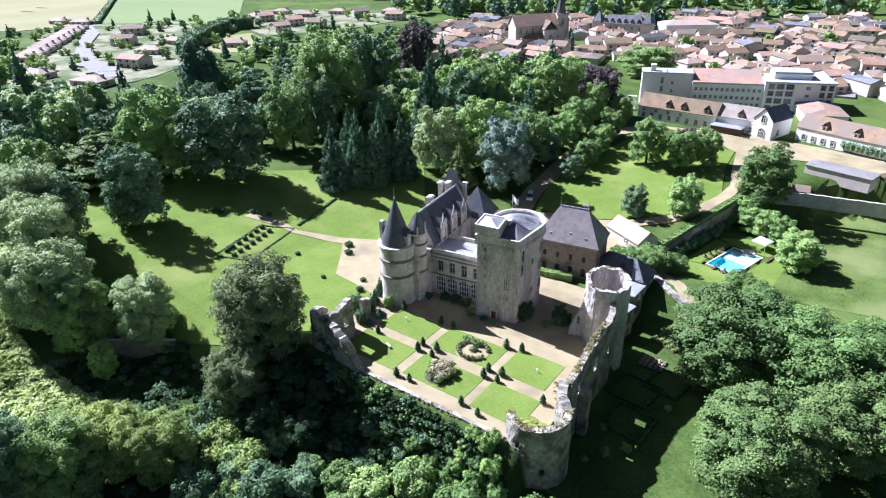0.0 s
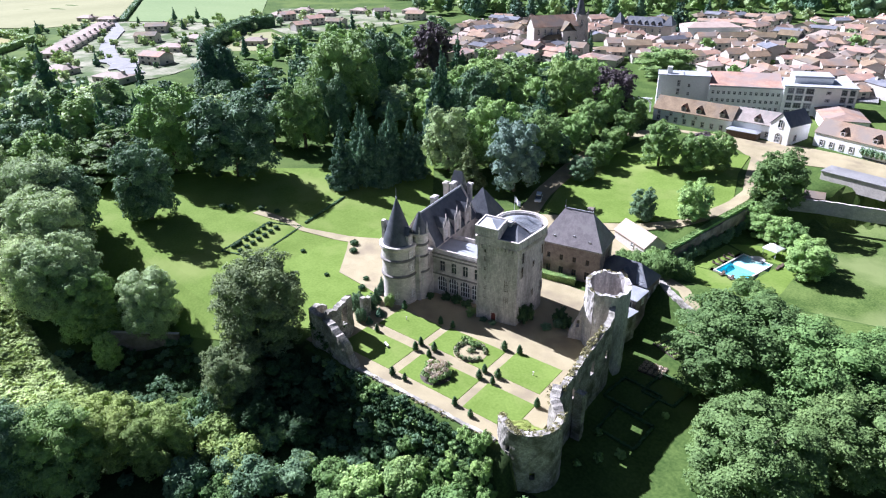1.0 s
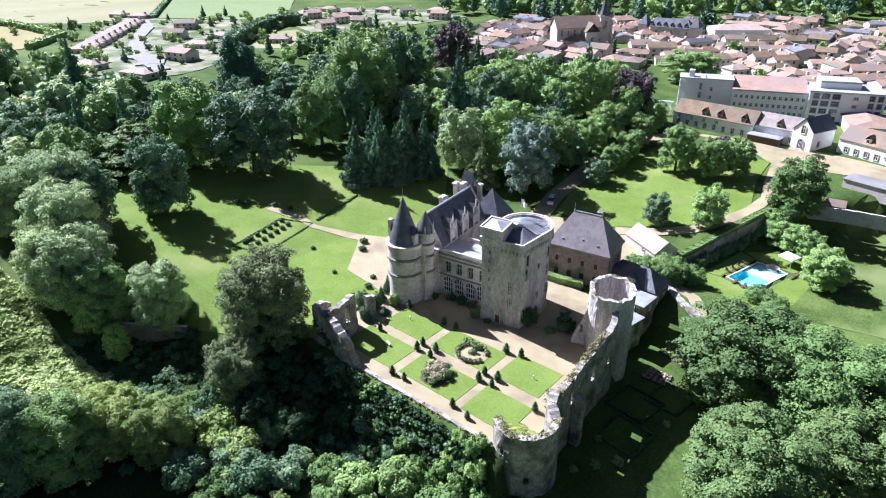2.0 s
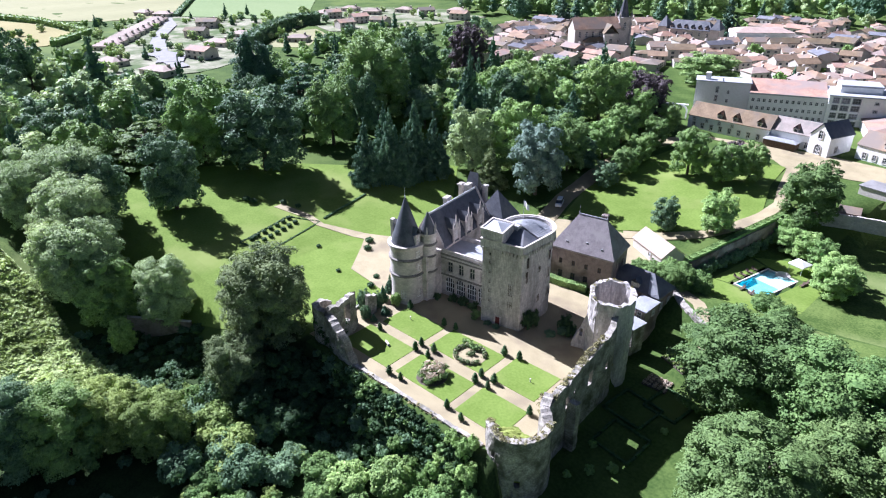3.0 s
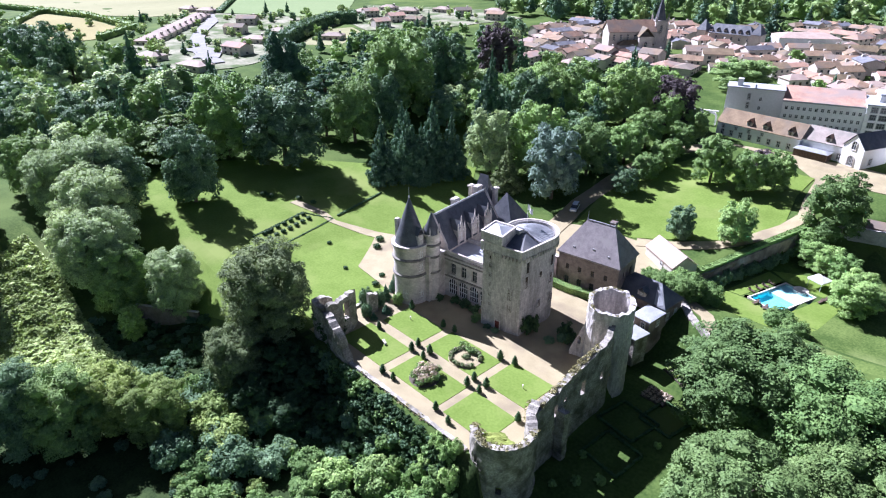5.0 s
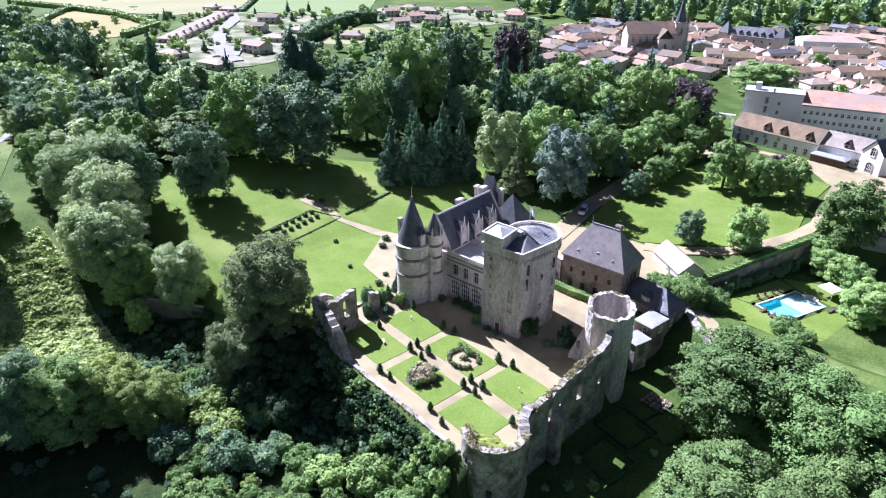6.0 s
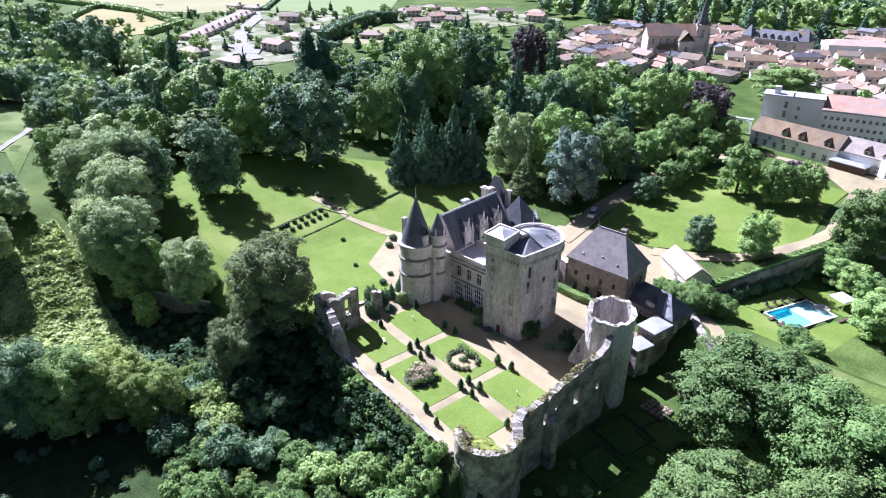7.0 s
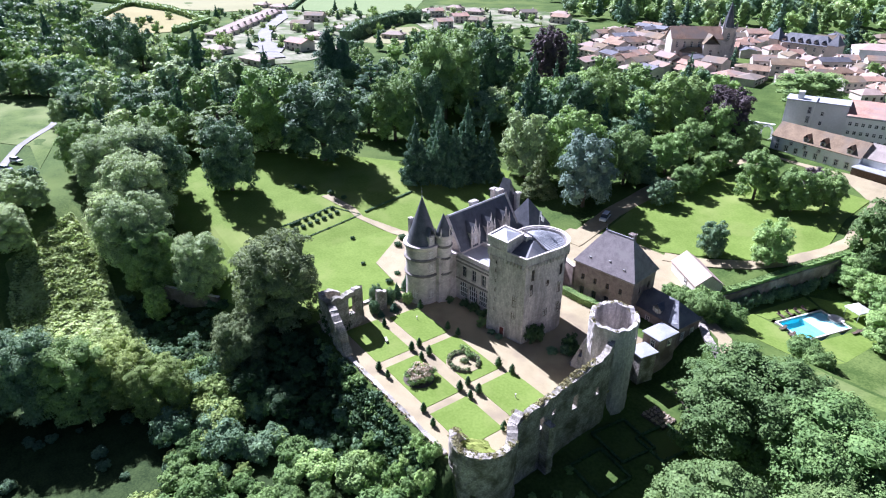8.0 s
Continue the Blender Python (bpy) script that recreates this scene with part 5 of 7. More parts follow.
# large trees: x, y, height, crown radius
NEAR = [
    ((-98.2, 67.4, 22.2, 9.6), "round", "brown"), ((-184, 48, 19, 7.5), "round", "grey"), ((-94.5, 56.5, 16.5, 6.4), "round", "brown"), ((-131, 59.0, 18.0, 7.0), "round", "grey"),
    ((-166, 53.7, 24, 10.5), "round", "grey"), ((-151.5, 49, 23.4, 10.0), "round", "grey"), ((-158, 46, 20.5, 8.2), "round", "grey"),
    # (-124, 4), (-118, -8) and (-112, 8): unseen trees added to shade the slope
    ((-169, 20, 13, 6.6), "round", "grey"), ((-124, 4, 19, 8.5), "round", "dark"), ((-118, -8, 20, 9), "round", "dark"), ((-180, 59, 23, 10), "round", "grey"),
    ((-143, 49.5, 20, 7.6), "round", "mid"), ((-131, 47, 9.5, 3.0), "round", "light"), ((-101, 33.3, 15.0, 6.8), "round", "yellow"), ((-93.6, 38.3, 13.4, 6.2), "round", "yellow"), ((-108, 17.5, 20, 7.6), "round", "dark"), ((-112, 8, 19, 8), "round", "bramble"), ((-102, 25.0, 18.5, 7.2), "round", "mid"),
    ((-14.6, 121.0, 21.0, 13.0), "round", "olive"), ((-4.4, 93.5, 19.0, 10.8), "round", "olive"),
    ((1, 119, 21, 12), "round", "deep"), ((8, 110, 17, 10), "round", "olive"), ((12, 132, 15, 9), "round", "deep"),
]
for (x, y, h, r), s, c in NEAR:
    plant(x, y, h, r, s, c, "near")
PARK = [
    ((-169.3, 82, 23.7, 9.1), "round", "dark"), ((-177, 118.5, 28.5, 14), "round", "dark"), ((-196, 107, 29, 12.3), "round", "light"),
    ((-201, 90, 20.5, 13), "tier", "olive"), ((-177, 62.7, 20.7, 9.4), "round", "dark"), ((-195, 54, 19.6, 9), "round", "grey"),
    ((-144.8, 136.5, 22.5, 5.8), "cone", "conifer"), ((-141.6, 144.7, 25, 6), "cone", "conifer"), ((-138.6, 153.4, 26.5, 6), "cone", "conifer"),
    ((-132.6, 156.5, 22.4, 5.8), "cone", "conifer"), ((-148, 148, 24, 6), "cone", "conifer"), ((-136, 146, 21, 5.4), "cone", "conifer"),
    ((-179.4, 150, 25.9, 9.3), "round", "mid"), ((-179.5, 165, 24, 7.5), "round", "dark"), ((-189, 181, 36, 14), "round", "mid"),
    ((-194, 210, 31, 11), "round", "dark"), ((-200, 252, 28, 9.6), "round", "purple"), ((-141.6, 185, 36, 8.6), "cone", "conifer"),
]
PARK2 = [
    ((-125.8, 168.4, 22.5, 8.4), "round", "grey"), ((-113.2, 163, 15.3, 5.6), "cone", "brown"), ((-113.7, 178.7, 24.7, 10.2), "round", "light"),
    ((-98.8, 168.5, 24.0, 9.0), "round", "blue"), ((-214, 160.3, 24, 9.5), "tier", "conifer"), ((-58.2, 228, 8, 3.6), "round", "purple"), ((-100.6, 189.6, 19.6, 7.6), "round", "mid"), ((-139.6, 205.5, 24.2, 8.6), "round", "dark"),
    ((-136, 217, 25.7, 9.9), "round", "mid"), ((-118, 239, 24, 10), "round", "mid"), ((-119, 258, 17.8, 6), "round", "light"),
    ((-101, 247, 21, 9), "round", "purple"), ((-66.4, 209.3, 16.3, 6.5), "round", "mid"), ((-54.9, 209.9, 13.7, 5.5), "round", "mid"),
    ((-49, 216.3, 12.8, 5.1), "round", "mid"), ((-56.3, 172.2, 9.9, 4.1), "round", "dark"), ((-43.7, 178.1, 12.5, 5.4), "round", "light"),
    ((-27.1, 201.8, 19.5, 8.5), "round", "olive"), ((-245, 156, 30, 5.2), "column", "conifer"), ((-238, 160, 27, 5.2), "column", "conifer"), ((-226, 147, 18, 7), "round", "dark"), ((-215, 205, 28, 12), "round", "light"),
]
for (x, y, h, r), s, c in PARK + PARK2:
    plant(x, y, h, r, s, c, "mid")
# avenue of clipped trees beside the drive
for x, y, h, r, c in ((-84.0, 187, 8.5, 4.6, "dark"), (-83.6, 198.5, 9.5, 4.4, "mid"), (-84.6, 211, 10, 4.4, "mid"), (-87.0, 227, 11, 4.8, "mid"), (-89.4, 242, 12, 4.8, "mid"), (-84.0, 205, 7.5, 3.2, "mid"), (-85.8, 219, 8, 3.4, "mid"), (-96.5, 206, 15, 6.4, "light"), (-98.0, 222, 15, 6.6, "mid"), (-99.5, 240, 17, 6.2, "light"), (-97.5, 194, 11, 5.6, "dark")):
    plant(x, y, h, r, "round", c, "mid", "round-headed lime tree of the drive's avenue", group="avenue trees")
# trees in the hollow below the ramparts, coloured dark for its shade, and willows of the far valley
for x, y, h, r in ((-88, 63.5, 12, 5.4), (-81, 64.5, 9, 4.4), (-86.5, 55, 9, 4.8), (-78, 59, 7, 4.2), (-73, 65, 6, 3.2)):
    plant(x, y, h, r, "round", "bramble", "mid", "green tree in the hollow, its colour darkened for shade")
for x, y, h, r, c in ((-263, 87, 20, 5.5, "grey"), (-254, 91, 21, 5.2, "grey"), (-247, 95, 21, 5.2, "mid"), (-242, 101, 20, 5, "grey"), (-246, 108, 21, 5.5, "grey"), (-250, 116, 21, 5.5, "mid"), (-236, 92, 16, 4.6, "grey"), (-270, 96, 20, 6, "grey")):
    plant(x, y, h, r, "column", c, "low", "pale silvery poplar in the valley wood")
for x, y, h, r in ((-352, 82, 26, 9), (-338, 87, 25, 9), (-366, 92, 27, 10), (-322, 84, 17, 7), (-345, 98, 24, 8)):
    plant(x, y, h, r, "round", "dark", "low", "large dark tree at the head of the valley")
# hedge clumps round the pool garden
for x, y, h, r in ((-29.5, 194, 9, 4.6), (-26.5, 190.5, 8.5, 4.4), (-22.5, 189.0, 8.5, 4.2), (-17.6, 186.0, 8.5, 4.4), (-12.6, 180.6, 8.5, 4.4), (-11.6, 175.0, 8.5, 4.6)):
    plant(x, y, h, r, "round", "light", "mid", "bright green rounded garden tree by the pool")
for x, y, h, r in ((-41.7, 148.5, 6.5, 5.0), (-46.8, 147.8, 4.5, 3.4), (-51.0, 148.6, 3.4, 2.6), (-37.5, 152, 5, 4.0), (-21.5, 155.5, 4.2, 3.4), (-17.5, 153.5, 4.0, 3.2)):
    plant(x, y, h, r, "shrub", "deep", "mid")
# woods behind and beside the park
WOOD = [(-258, 62), (-204, 52), (-212, 86), (-212, 120), (-192, 142), (-176, 172), (-152, 192), (-128, 190), (-112, 198), (-108, 235), (-128, 270), (-170, 262), (-215, 232), (-238, 205), (-255, 150)]
placed = [(t[0][0], t[0][1], t[0][3]) for t in NEAR + PARK + PARK2]
KINDS = ["mid", "dark", "light", "dark", "grey", "dark", "mid"]


def scatter(poly, tries, rmin, rmax, level, gap, kinds, cone=0.15, avoid=()):
    bx = [p[0] for p in poly], [p[1] for p in poly]
    for _ in range(tries):
        x, y = float(RNG.uniform(min(bx[0]), max(bx[0]))), float(RNG.uniform(min(bx[1]), max(bx[1])))
        r = float(RNG.uniform(rmin, rmax))
        if not inside(x, y, poly) or any(inside(x, y, a) for a in avoid):
            continue
        if any((x - a) ** 2 + (y - b) ** 2 < ((r + c) * gap) ** 2 for a, b, c in placed):
            continue
        placed.append((x, y, r))
        if RNG.uniform() < cone:
            plant(x, y, r * 3.2, r * 0.8, "cone", "conifer", level)
        else:
            plant(x, y, r * float(RNG.uniform(1.9, 2.4)), r, "round", kinds[int(RNG.integers(0, len(kinds)))], level)


def far_wood(name, label, poly, tries, rmin, rmax, gap, kinds, cone=0.1, avoid=(), tall=2.0, leaf=1.0, category="trees"):
    """Distant trees joined into one object: small crowns of leaf clumps round shaded cores."""
    bx = [p[0] for p in poly], [p[1] for p in poly]
    verts, faces, mats, base = [], [], [], 0
    iv, jf = ico()
    names = sorted(set(kinds) | {"conifer"})
    for _ in range(tries):
        x, y = float(RNG.uniform(min(bx[0]), max(bx[0]))), float(RNG.uniform(min(bx[1]), max(bx[1])))
        r = float(RNG.uniform(rmin, rmax))
        if not inside(x, y, poly) or any(inside(x, y, a) for a in avoid):
            continue
        if any((x - a) ** 2 + (y - b) ** 2 < ((r + c) * gap) ** 2 for a, b, c in placed):
            continue
        placed.append((x, y, r))
        pointed = RNG.uniform() < cone
        kind = names.index("conifer" if pointed else kinds[int(RNG.integers(0, len(kinds)))])
        h = r * (3.2 if pointed else tall * float(RNG.uniform(0.9, 1.2)))
        if pointed:
            cl = [(0, 0, h * f, r * (1.05 - f) * 0.85, h * 0.17) for f in (0.2, 0.4, 0.6, 0.8, 0.95)]
        else:
            cl = broad_clumps(r, h, 8, 0.02, int(RNG.integers(0, 999)), 0.45)
        cl = np.array(cl)
        z = height(x, y) - 0.3
        n = int(130 + 12 * r)
        pick = RNG.choice(len(cl), n, p=cl[:, 3] ** 2 / (cl[:, 3] ** 2).sum())
        d = RNG.normal(size=(n, 3))
        d[:, 2] = np.abs(d[:, 2])
        d /= np.linalg.norm(d, axis=1)[:, None]
        v, f = cards(cl[pick][:, :3] + d * cl[pick][:, [3, 3, 4]] * RNG.uniform(0.85, 1.1, (n, 1)) + (x, y, z), d, (0.2 * r + 0.5) * leaf, 0.5)
        verts.append(v)
        faces += (f + base).tolist()
        base += len(v)
        mats += [kind] * n
        for k in cl:
            verts.append(k[:3] + iv * k[[3, 3, 4]] * 0.88 + (x, y, z))
            faces += (jf + base).tolist()
            base += len(iv)
            mats += [kind] * len(jf)
    me = bpy.data.meshes.new(name)
    me.from_pydata(np.concatenate(verts).tolist(), [], faces)
    for k in names:
        me.materials.append(LEAF[k])
    me.polygons.foreach_set("material_index", mats)
    return tagged(new(name, me), label, category, kind="stuff")


scatter(WOOD, 900, 5.5, 9.0, "low", 0.66, KINDS)
STRIP = [(-370, 8), (-215, 8), (-213, 34), (-240, 40), (-300, 54), (-352, 50)]
far_wood("valley_wood", "dense green broadleaf wood filling the side valley", [(-420, -60), (-320, -80), (-290, 0), (-262, 50), (-270, 130), (-300, 110), (-360, 60)], 700, 4, 7, 0.66, KINDS, avoid=[STRIP])
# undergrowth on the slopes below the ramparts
# faces recoloured dark here: tree shade on the slope is part of that colour
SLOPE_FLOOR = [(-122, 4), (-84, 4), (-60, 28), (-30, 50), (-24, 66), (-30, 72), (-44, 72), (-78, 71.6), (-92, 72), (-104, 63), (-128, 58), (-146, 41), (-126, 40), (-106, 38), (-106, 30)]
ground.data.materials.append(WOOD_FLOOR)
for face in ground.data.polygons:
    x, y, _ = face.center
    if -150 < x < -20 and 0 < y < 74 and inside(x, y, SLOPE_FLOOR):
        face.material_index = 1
LEFT = [(-203, 46, 19, 7.5), (-196, 24, 8, 5), (-205, 30, 5, 3.4), (-176, 12, 17, 8)]
SLOPE = [(-118, 12), (-60, 30), (-30, 50), (-24, 66), (-30, 71), (-44, 71.4), (-78, 71), (-92, 72), (-104, 62), (-128, 58), (-142, 46), (-118, 42)]
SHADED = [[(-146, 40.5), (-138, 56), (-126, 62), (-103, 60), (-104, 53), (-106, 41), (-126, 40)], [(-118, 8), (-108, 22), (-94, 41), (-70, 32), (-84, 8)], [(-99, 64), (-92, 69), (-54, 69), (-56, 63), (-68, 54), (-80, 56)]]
k = 0
while k < 170:
    x, y = float(RNG.uniform(-142, -20)), float(RNG.uniform(12, 73))
    if not inside(x, y, SLOPE) or any(inside(x, y, a) for a in SHADED):
        continue
    r = float(RNG.uniform(1.4, 2.6) if RNG.uniform() < 0.6 else RNG.uniform(2.6, 4.6))
    if y > 66:
        if x < -50 or y > 69:
            continue
        r = min(r, 1.5)
    # darker leaf kinds to the west and below the wall stand for shade there
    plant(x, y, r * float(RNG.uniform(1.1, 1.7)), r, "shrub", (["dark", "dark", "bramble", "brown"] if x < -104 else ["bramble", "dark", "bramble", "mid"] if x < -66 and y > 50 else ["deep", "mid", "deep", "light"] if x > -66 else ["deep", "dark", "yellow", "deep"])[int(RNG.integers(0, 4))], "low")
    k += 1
# undergrowth in leaf colours darkened for the shade of the hollow
far_wood("shaded_undergrowth", "low brambles in the hollow below the ramparts, darkened for shade", SHADED[2], 900, 0.7, 2.4, 0.62, ["bramble", "bramble", "dark", "bramble"], 0, tall=1.1, leaf=0.6, category="undergrowth")
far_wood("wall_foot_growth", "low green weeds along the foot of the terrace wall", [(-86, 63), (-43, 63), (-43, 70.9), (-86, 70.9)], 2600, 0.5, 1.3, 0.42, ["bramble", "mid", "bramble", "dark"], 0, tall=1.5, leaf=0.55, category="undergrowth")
far_wood("valley_undergrowth", "low growth under the valley trees, its colour darkened for shade", SHADED[0], 500, 0.7, 2.0, 0.7, ["bramble", "dark", "bramble", "bramble"], 0, tall=1.0, leaf=0.6, category="undergrowth")
BANK = [(-178, 37), (-166, 21), (-150, 16), (-128, 17), (-110, 24), (-103, 36), (-112, 40), (-124, 41), (-146, 39.5), (-160, 40)]


def long_grass(name, label, poly, count, size, colours):
    """Tangled long grass: tufts of blades leaning every way, in drifts of two tints."""
    bx = [p[0] for p in poly], [p[1] for p in poly]
    pts, tint = [], []
    while len(pts) < count:
        x, y = float(RNG.uniform(min(bx[0]), max(bx[0]))), float(RNG.uniform(min(bx[1]), max(bx[1])))
        if not inside(x, y, poly):
            continue
        hump = 0.9 * noise.noise((x * 0.35, y * 0.35, 3)) + 0.5 * noise.noise((x * 1.1, y * 1.1, 8))
        pts.append((x, y, height(x, y) + 0.75 + hump * 0.8))
        tint.append(int(noise.noise((x * 0.12, y * 0.12, 5)) + RNG.uniform(-0.4, 0.4) > 0.12))
    v, f = cards(np.array(pts), np.tile((0.0, 0.0, 1.0), (count, 1)), size, 0.36)
    me = bpy.data.meshes.new(name)
    me.from_pydata(v.tolist(), [], f.tolist())
    for c in colours:
        me.materials.append(LEAF[c])
    me.polygons.foreach_set("material_index", tint)
    return tagged(new(name, me), label, "long grass", kind="stuff")


long_grass("bank_grass", "pale yellow-green long grass tumbling down the sunny bank", BANK, 62000, 0.8, ["straw", "yellow"])
for _ in range(16):
    x, y, r = float(RNG.uniform(-104, -72)), float(RNG.uniform(8, 34)), float(RNG.uniform(0.7, 1.6))
    plant(x, y, r * 1.2, r, "shrub", "dark", "low")
# bright bushes crowding the foot of the terrace wall
for i in range(26):
    x, y, r = -57 + 0.62 * i + float(RNG.uniform(-1, 1)), float(RNG.uniform(61.5, 68.0)), float(RNG.uniform(1.2, 2.3))
    plant(x, y, r * float(RNG.uniform(1.3, 2.0)), r, "shrub", "light" if RNG.uniform() < 0.35 else "deep", "low")
for x, y, h, r in ((-43.5, 70.2, 3.6, 1.7), (-41.2, 68.6, 4.2, 2.0), (-44.0, 67.0, 3.6, 2.2), (-39.2, 67.2, 3.2, 1.8), (-42.4, 71.6, 2.6, 1.2), (-46.5, 70.6, 3.0, 1.5)):
    plant(x, y, h, r, "shrub", "light", "low")
for x, y, h, r in LEFT:
    plant(x, y, h, r, "round", ("grey", "dark", "grey", "mid")[int(h) % 4], "mid")

# ---- courtyard garden ----
def topiary_proto():
    top = thing("topiary", "dark green clipped yew cone on the lawn corner", "topiary", group="topiary cones")
    part("stem", lathe([(0.09, -0.1), (0.07, 0.4), (0, 0.45)], 6), BARK, top)
    me = crown_mesh("foliage", [(0, 0, 0.6, 0.62, 0.5), (0, 0, 1.05, 0.52, 0.5), (0, 0, 1.5, 0.34, 0.45), (0, 0, 1.85, 0.16, 0.3)], 700, 0.2, LEAF["box"], core=0.9, spread=0.3, down=-0.9)
    shared("foliage", me, top)
    return top


SPOTS = [(-68.3, 75.7), (-65.2, 75.9), (-70.0, 84.9), (-70.3, 87.0), (-66.3, 84.9), (-66.6, 87.0), (-71.8, 95.8), (-68.7, 96.3), (-54.9, 96.3), (-51.6, 97.1), (-52.8, 76.1), (-48.6, 75.3), (-53.7, 85.3), (-53.9, 87.5), (-50.6, 85.5), (-50.8, 87.7), (-40.2, 85.0), (-81.4, 85.0), (-82.6, 95.7)]
yew = topiary_proto()
yew.matrix_basis = pose(*SPOTS[0], 0.05)
for i, (x, y) in enumerate(SPOTS[1:]):
    s = 0.85 + 0.3 * ((i * 37) % 10) / 10
    copy_thing(yew, pose(x, y, 0.05, 0, 0, i * 50) @ Matrix.Diagonal((s, s, s, 1)))


def bush(name, label, x, y, z, clumps, count, leaf, material, category="bush", extra=None):
    top = thing(name, label, category, pose(x, y, z))
    part("stems", lathe([(0.12, -0.2), (0.08, 0.6), (0, 0.8)], 6), BARK, top)
    shared("foliage", crown_mesh("foliage", clumps, count, leaf, material, core=0.75, spread=0.8), top)
    if extra:
        c, n, s, mat = extra
        shared("blossom", crown_mesh("blossom", c, n, s, mat, core=0.3, spread=0.9), top)
    return top


# round rose bed with its low ring of flowers
bed = thing("round_rose_bed", "round bed of roses with a sandy centre", "flower bed", pose(-60.2, 91.3, 0.0))
part("bed_soil", lathe([(3.7, 0.02), (3.6, 0.12), (0, 0.14)], 28), GRAVEL, bed)
r_ = np.random.default_rng(3)
ringc = [(3.1 * math.cos(a), 2.9 * math.sin(a), 0.35 + 0.2 * r_.uniform(), 0.55, 0.45) for a in np.linspace(0.5, 5.9, 18)]
shared("rose_ring", crown_mesh("rose_ring", ringc, 1700, 0.24, LEAF["brown"], core=0.8, spread=0.8), bed)
shared("blossom", crown_mesh("blossom", [(c[0], c[1], c[2] + 0.1, 0.5, 0.4) for c in ringc[::2]], 420, 0.2, LEAF["rose"], core=0.2, spread=0.9), bed)
shared("tall_roses", crown_mesh("tall_roses", [(-3.4 + 0.6 * i, 2.2 + 0.5 * math.sin(i), 0.7, 0.6, 0.7) for i in range(7)], 800, 0.26, LEAF["mid"], core=0.75, spread=0.8), bed)
shared("centre_bush", crown_mesh("centre_bush", [(0, 0, 0.5, 0.75, 0.5), (0.5, 0.4, 0.6, 0.5, 0.5)], 350, 0.22, LEAF["brown"], spread=0.8), bed)
bloom = [(2.0 * math.cos(i * 2.4) * (i / 11) ** 0.5, 2.0 * math.sin(i * 2.4) * (i / 11) ** 0.5, 1.0 + 0.8 * r_.uniform(), 0.85, 0.8) for i in range(12)]
bush("rose_thicket", "large loose thicket of pale pink roses", -61.2, 80.9, 0.05, [(c[0] * 1.3, c[1] * 1.25, c[2] * 0.7, 1.0, 0.8) for c in bloom], 1700, 0.3, LEAF["mid"], extra=(bloom, 1500, 0.26, LEAF["rose"]))
part("bed_soil", prism(circle(-61.2, 80.8, 3.2, 20), 0.0, 0.1), SOIL, bpy.data.objects["rose_thicket"]).matrix_parent_inverse = pose(-61.2, 80.9, 0.05).inverted()
for x, y, r, h, c in ((-57.6, 107.2, 1.8, 4.2, "bramble"), (-57.0, 109.4, 1.5, 3.4, "bramble"), (-77.5, 105.0, 1.3, 1.6, "bramble"), (-74.6, 105.4, 1.4, 1.8, "bramble"), (-71.6, 105.6, 1.4, 1.5, "bramble"), (-81.0, 103.2, 1.1, 1.5, "bramble"), (-50.6, 112.6, 1.8, 3.2, "bramble"), (-48.4, 111.4, 1.4, 2.6, "bramble"), (-68.6, 103.0, 1.3, 1.8, "mid"), (-65.0, 102.8, 0.9, 0.9, "dark"), (-62.6, 103.0, 0.9, 0.8, "dark"), (-49.8, 111.0, 1.5, 1.9, "dark"), (-51.8, 108.6, 1.3, 1.2, "dark")):
    plant(x, y, h * 1.15, r, "shrub", c, "far", "dark green shrub growing at the castle wall", z=-0.2)
for x, y, r, h, c in ((-92.0, 98.0, 1.5, 5.0, "conifer"), (-90.2, 94.0, 1.3, 4.4, "conifer"), (-88.8, 91.0, 1.4, 3.8, "dark"), (-86.4, 94.6, 1.3, 3.0, "mid"), (-85.4, 90.2, 1.2, 2.4, "conifer"), (-87.4, 86.0, 1.3, 3.2, "dark"), (-91.0, 88.6, 1.8, 4.6, "dark"), (-85.2, 86.4, 0.9, 2.0, "conifer"), (-90.0, 101.0, 1.6, 3.2, "mid")):
    plant(x, y, h, r, "cone" if c == "conifer" else "shrub", c, "mid", "dark evergreen shrub at the edge of the terrace", z=-0.1)


def bench(m):
    top = thing("garden_bench", "pale stone garden bench on the lawn", "bench", m)
    part("seat", boxed(-0.8, 0.8, -0.25, 0.25, 0.42, 0.54), PALE_STONE, top)
    for x in (-0.6, 0.6):
        part("leg", boxed(x - 0.12, x + 0.12, -0.2, 0.2, 0, 0.42), PALE_STONE, top)


bench(pose(-76.0, 82.2, 0.07, 0, 0, -20))
for x, y in ((-79.2, 92.4), (-45.6, 92.6)):
    s = thing("sundial", "small weathered post standing on the lawn", "post", pose(x, y, 0.07))
    part("shaft", lathe([(0.12, 0), (0.08, 0.1), (0.07, 0.7), (0.16, 0.75), (0.16, 0.8)], 8), PALE_STONE, s)


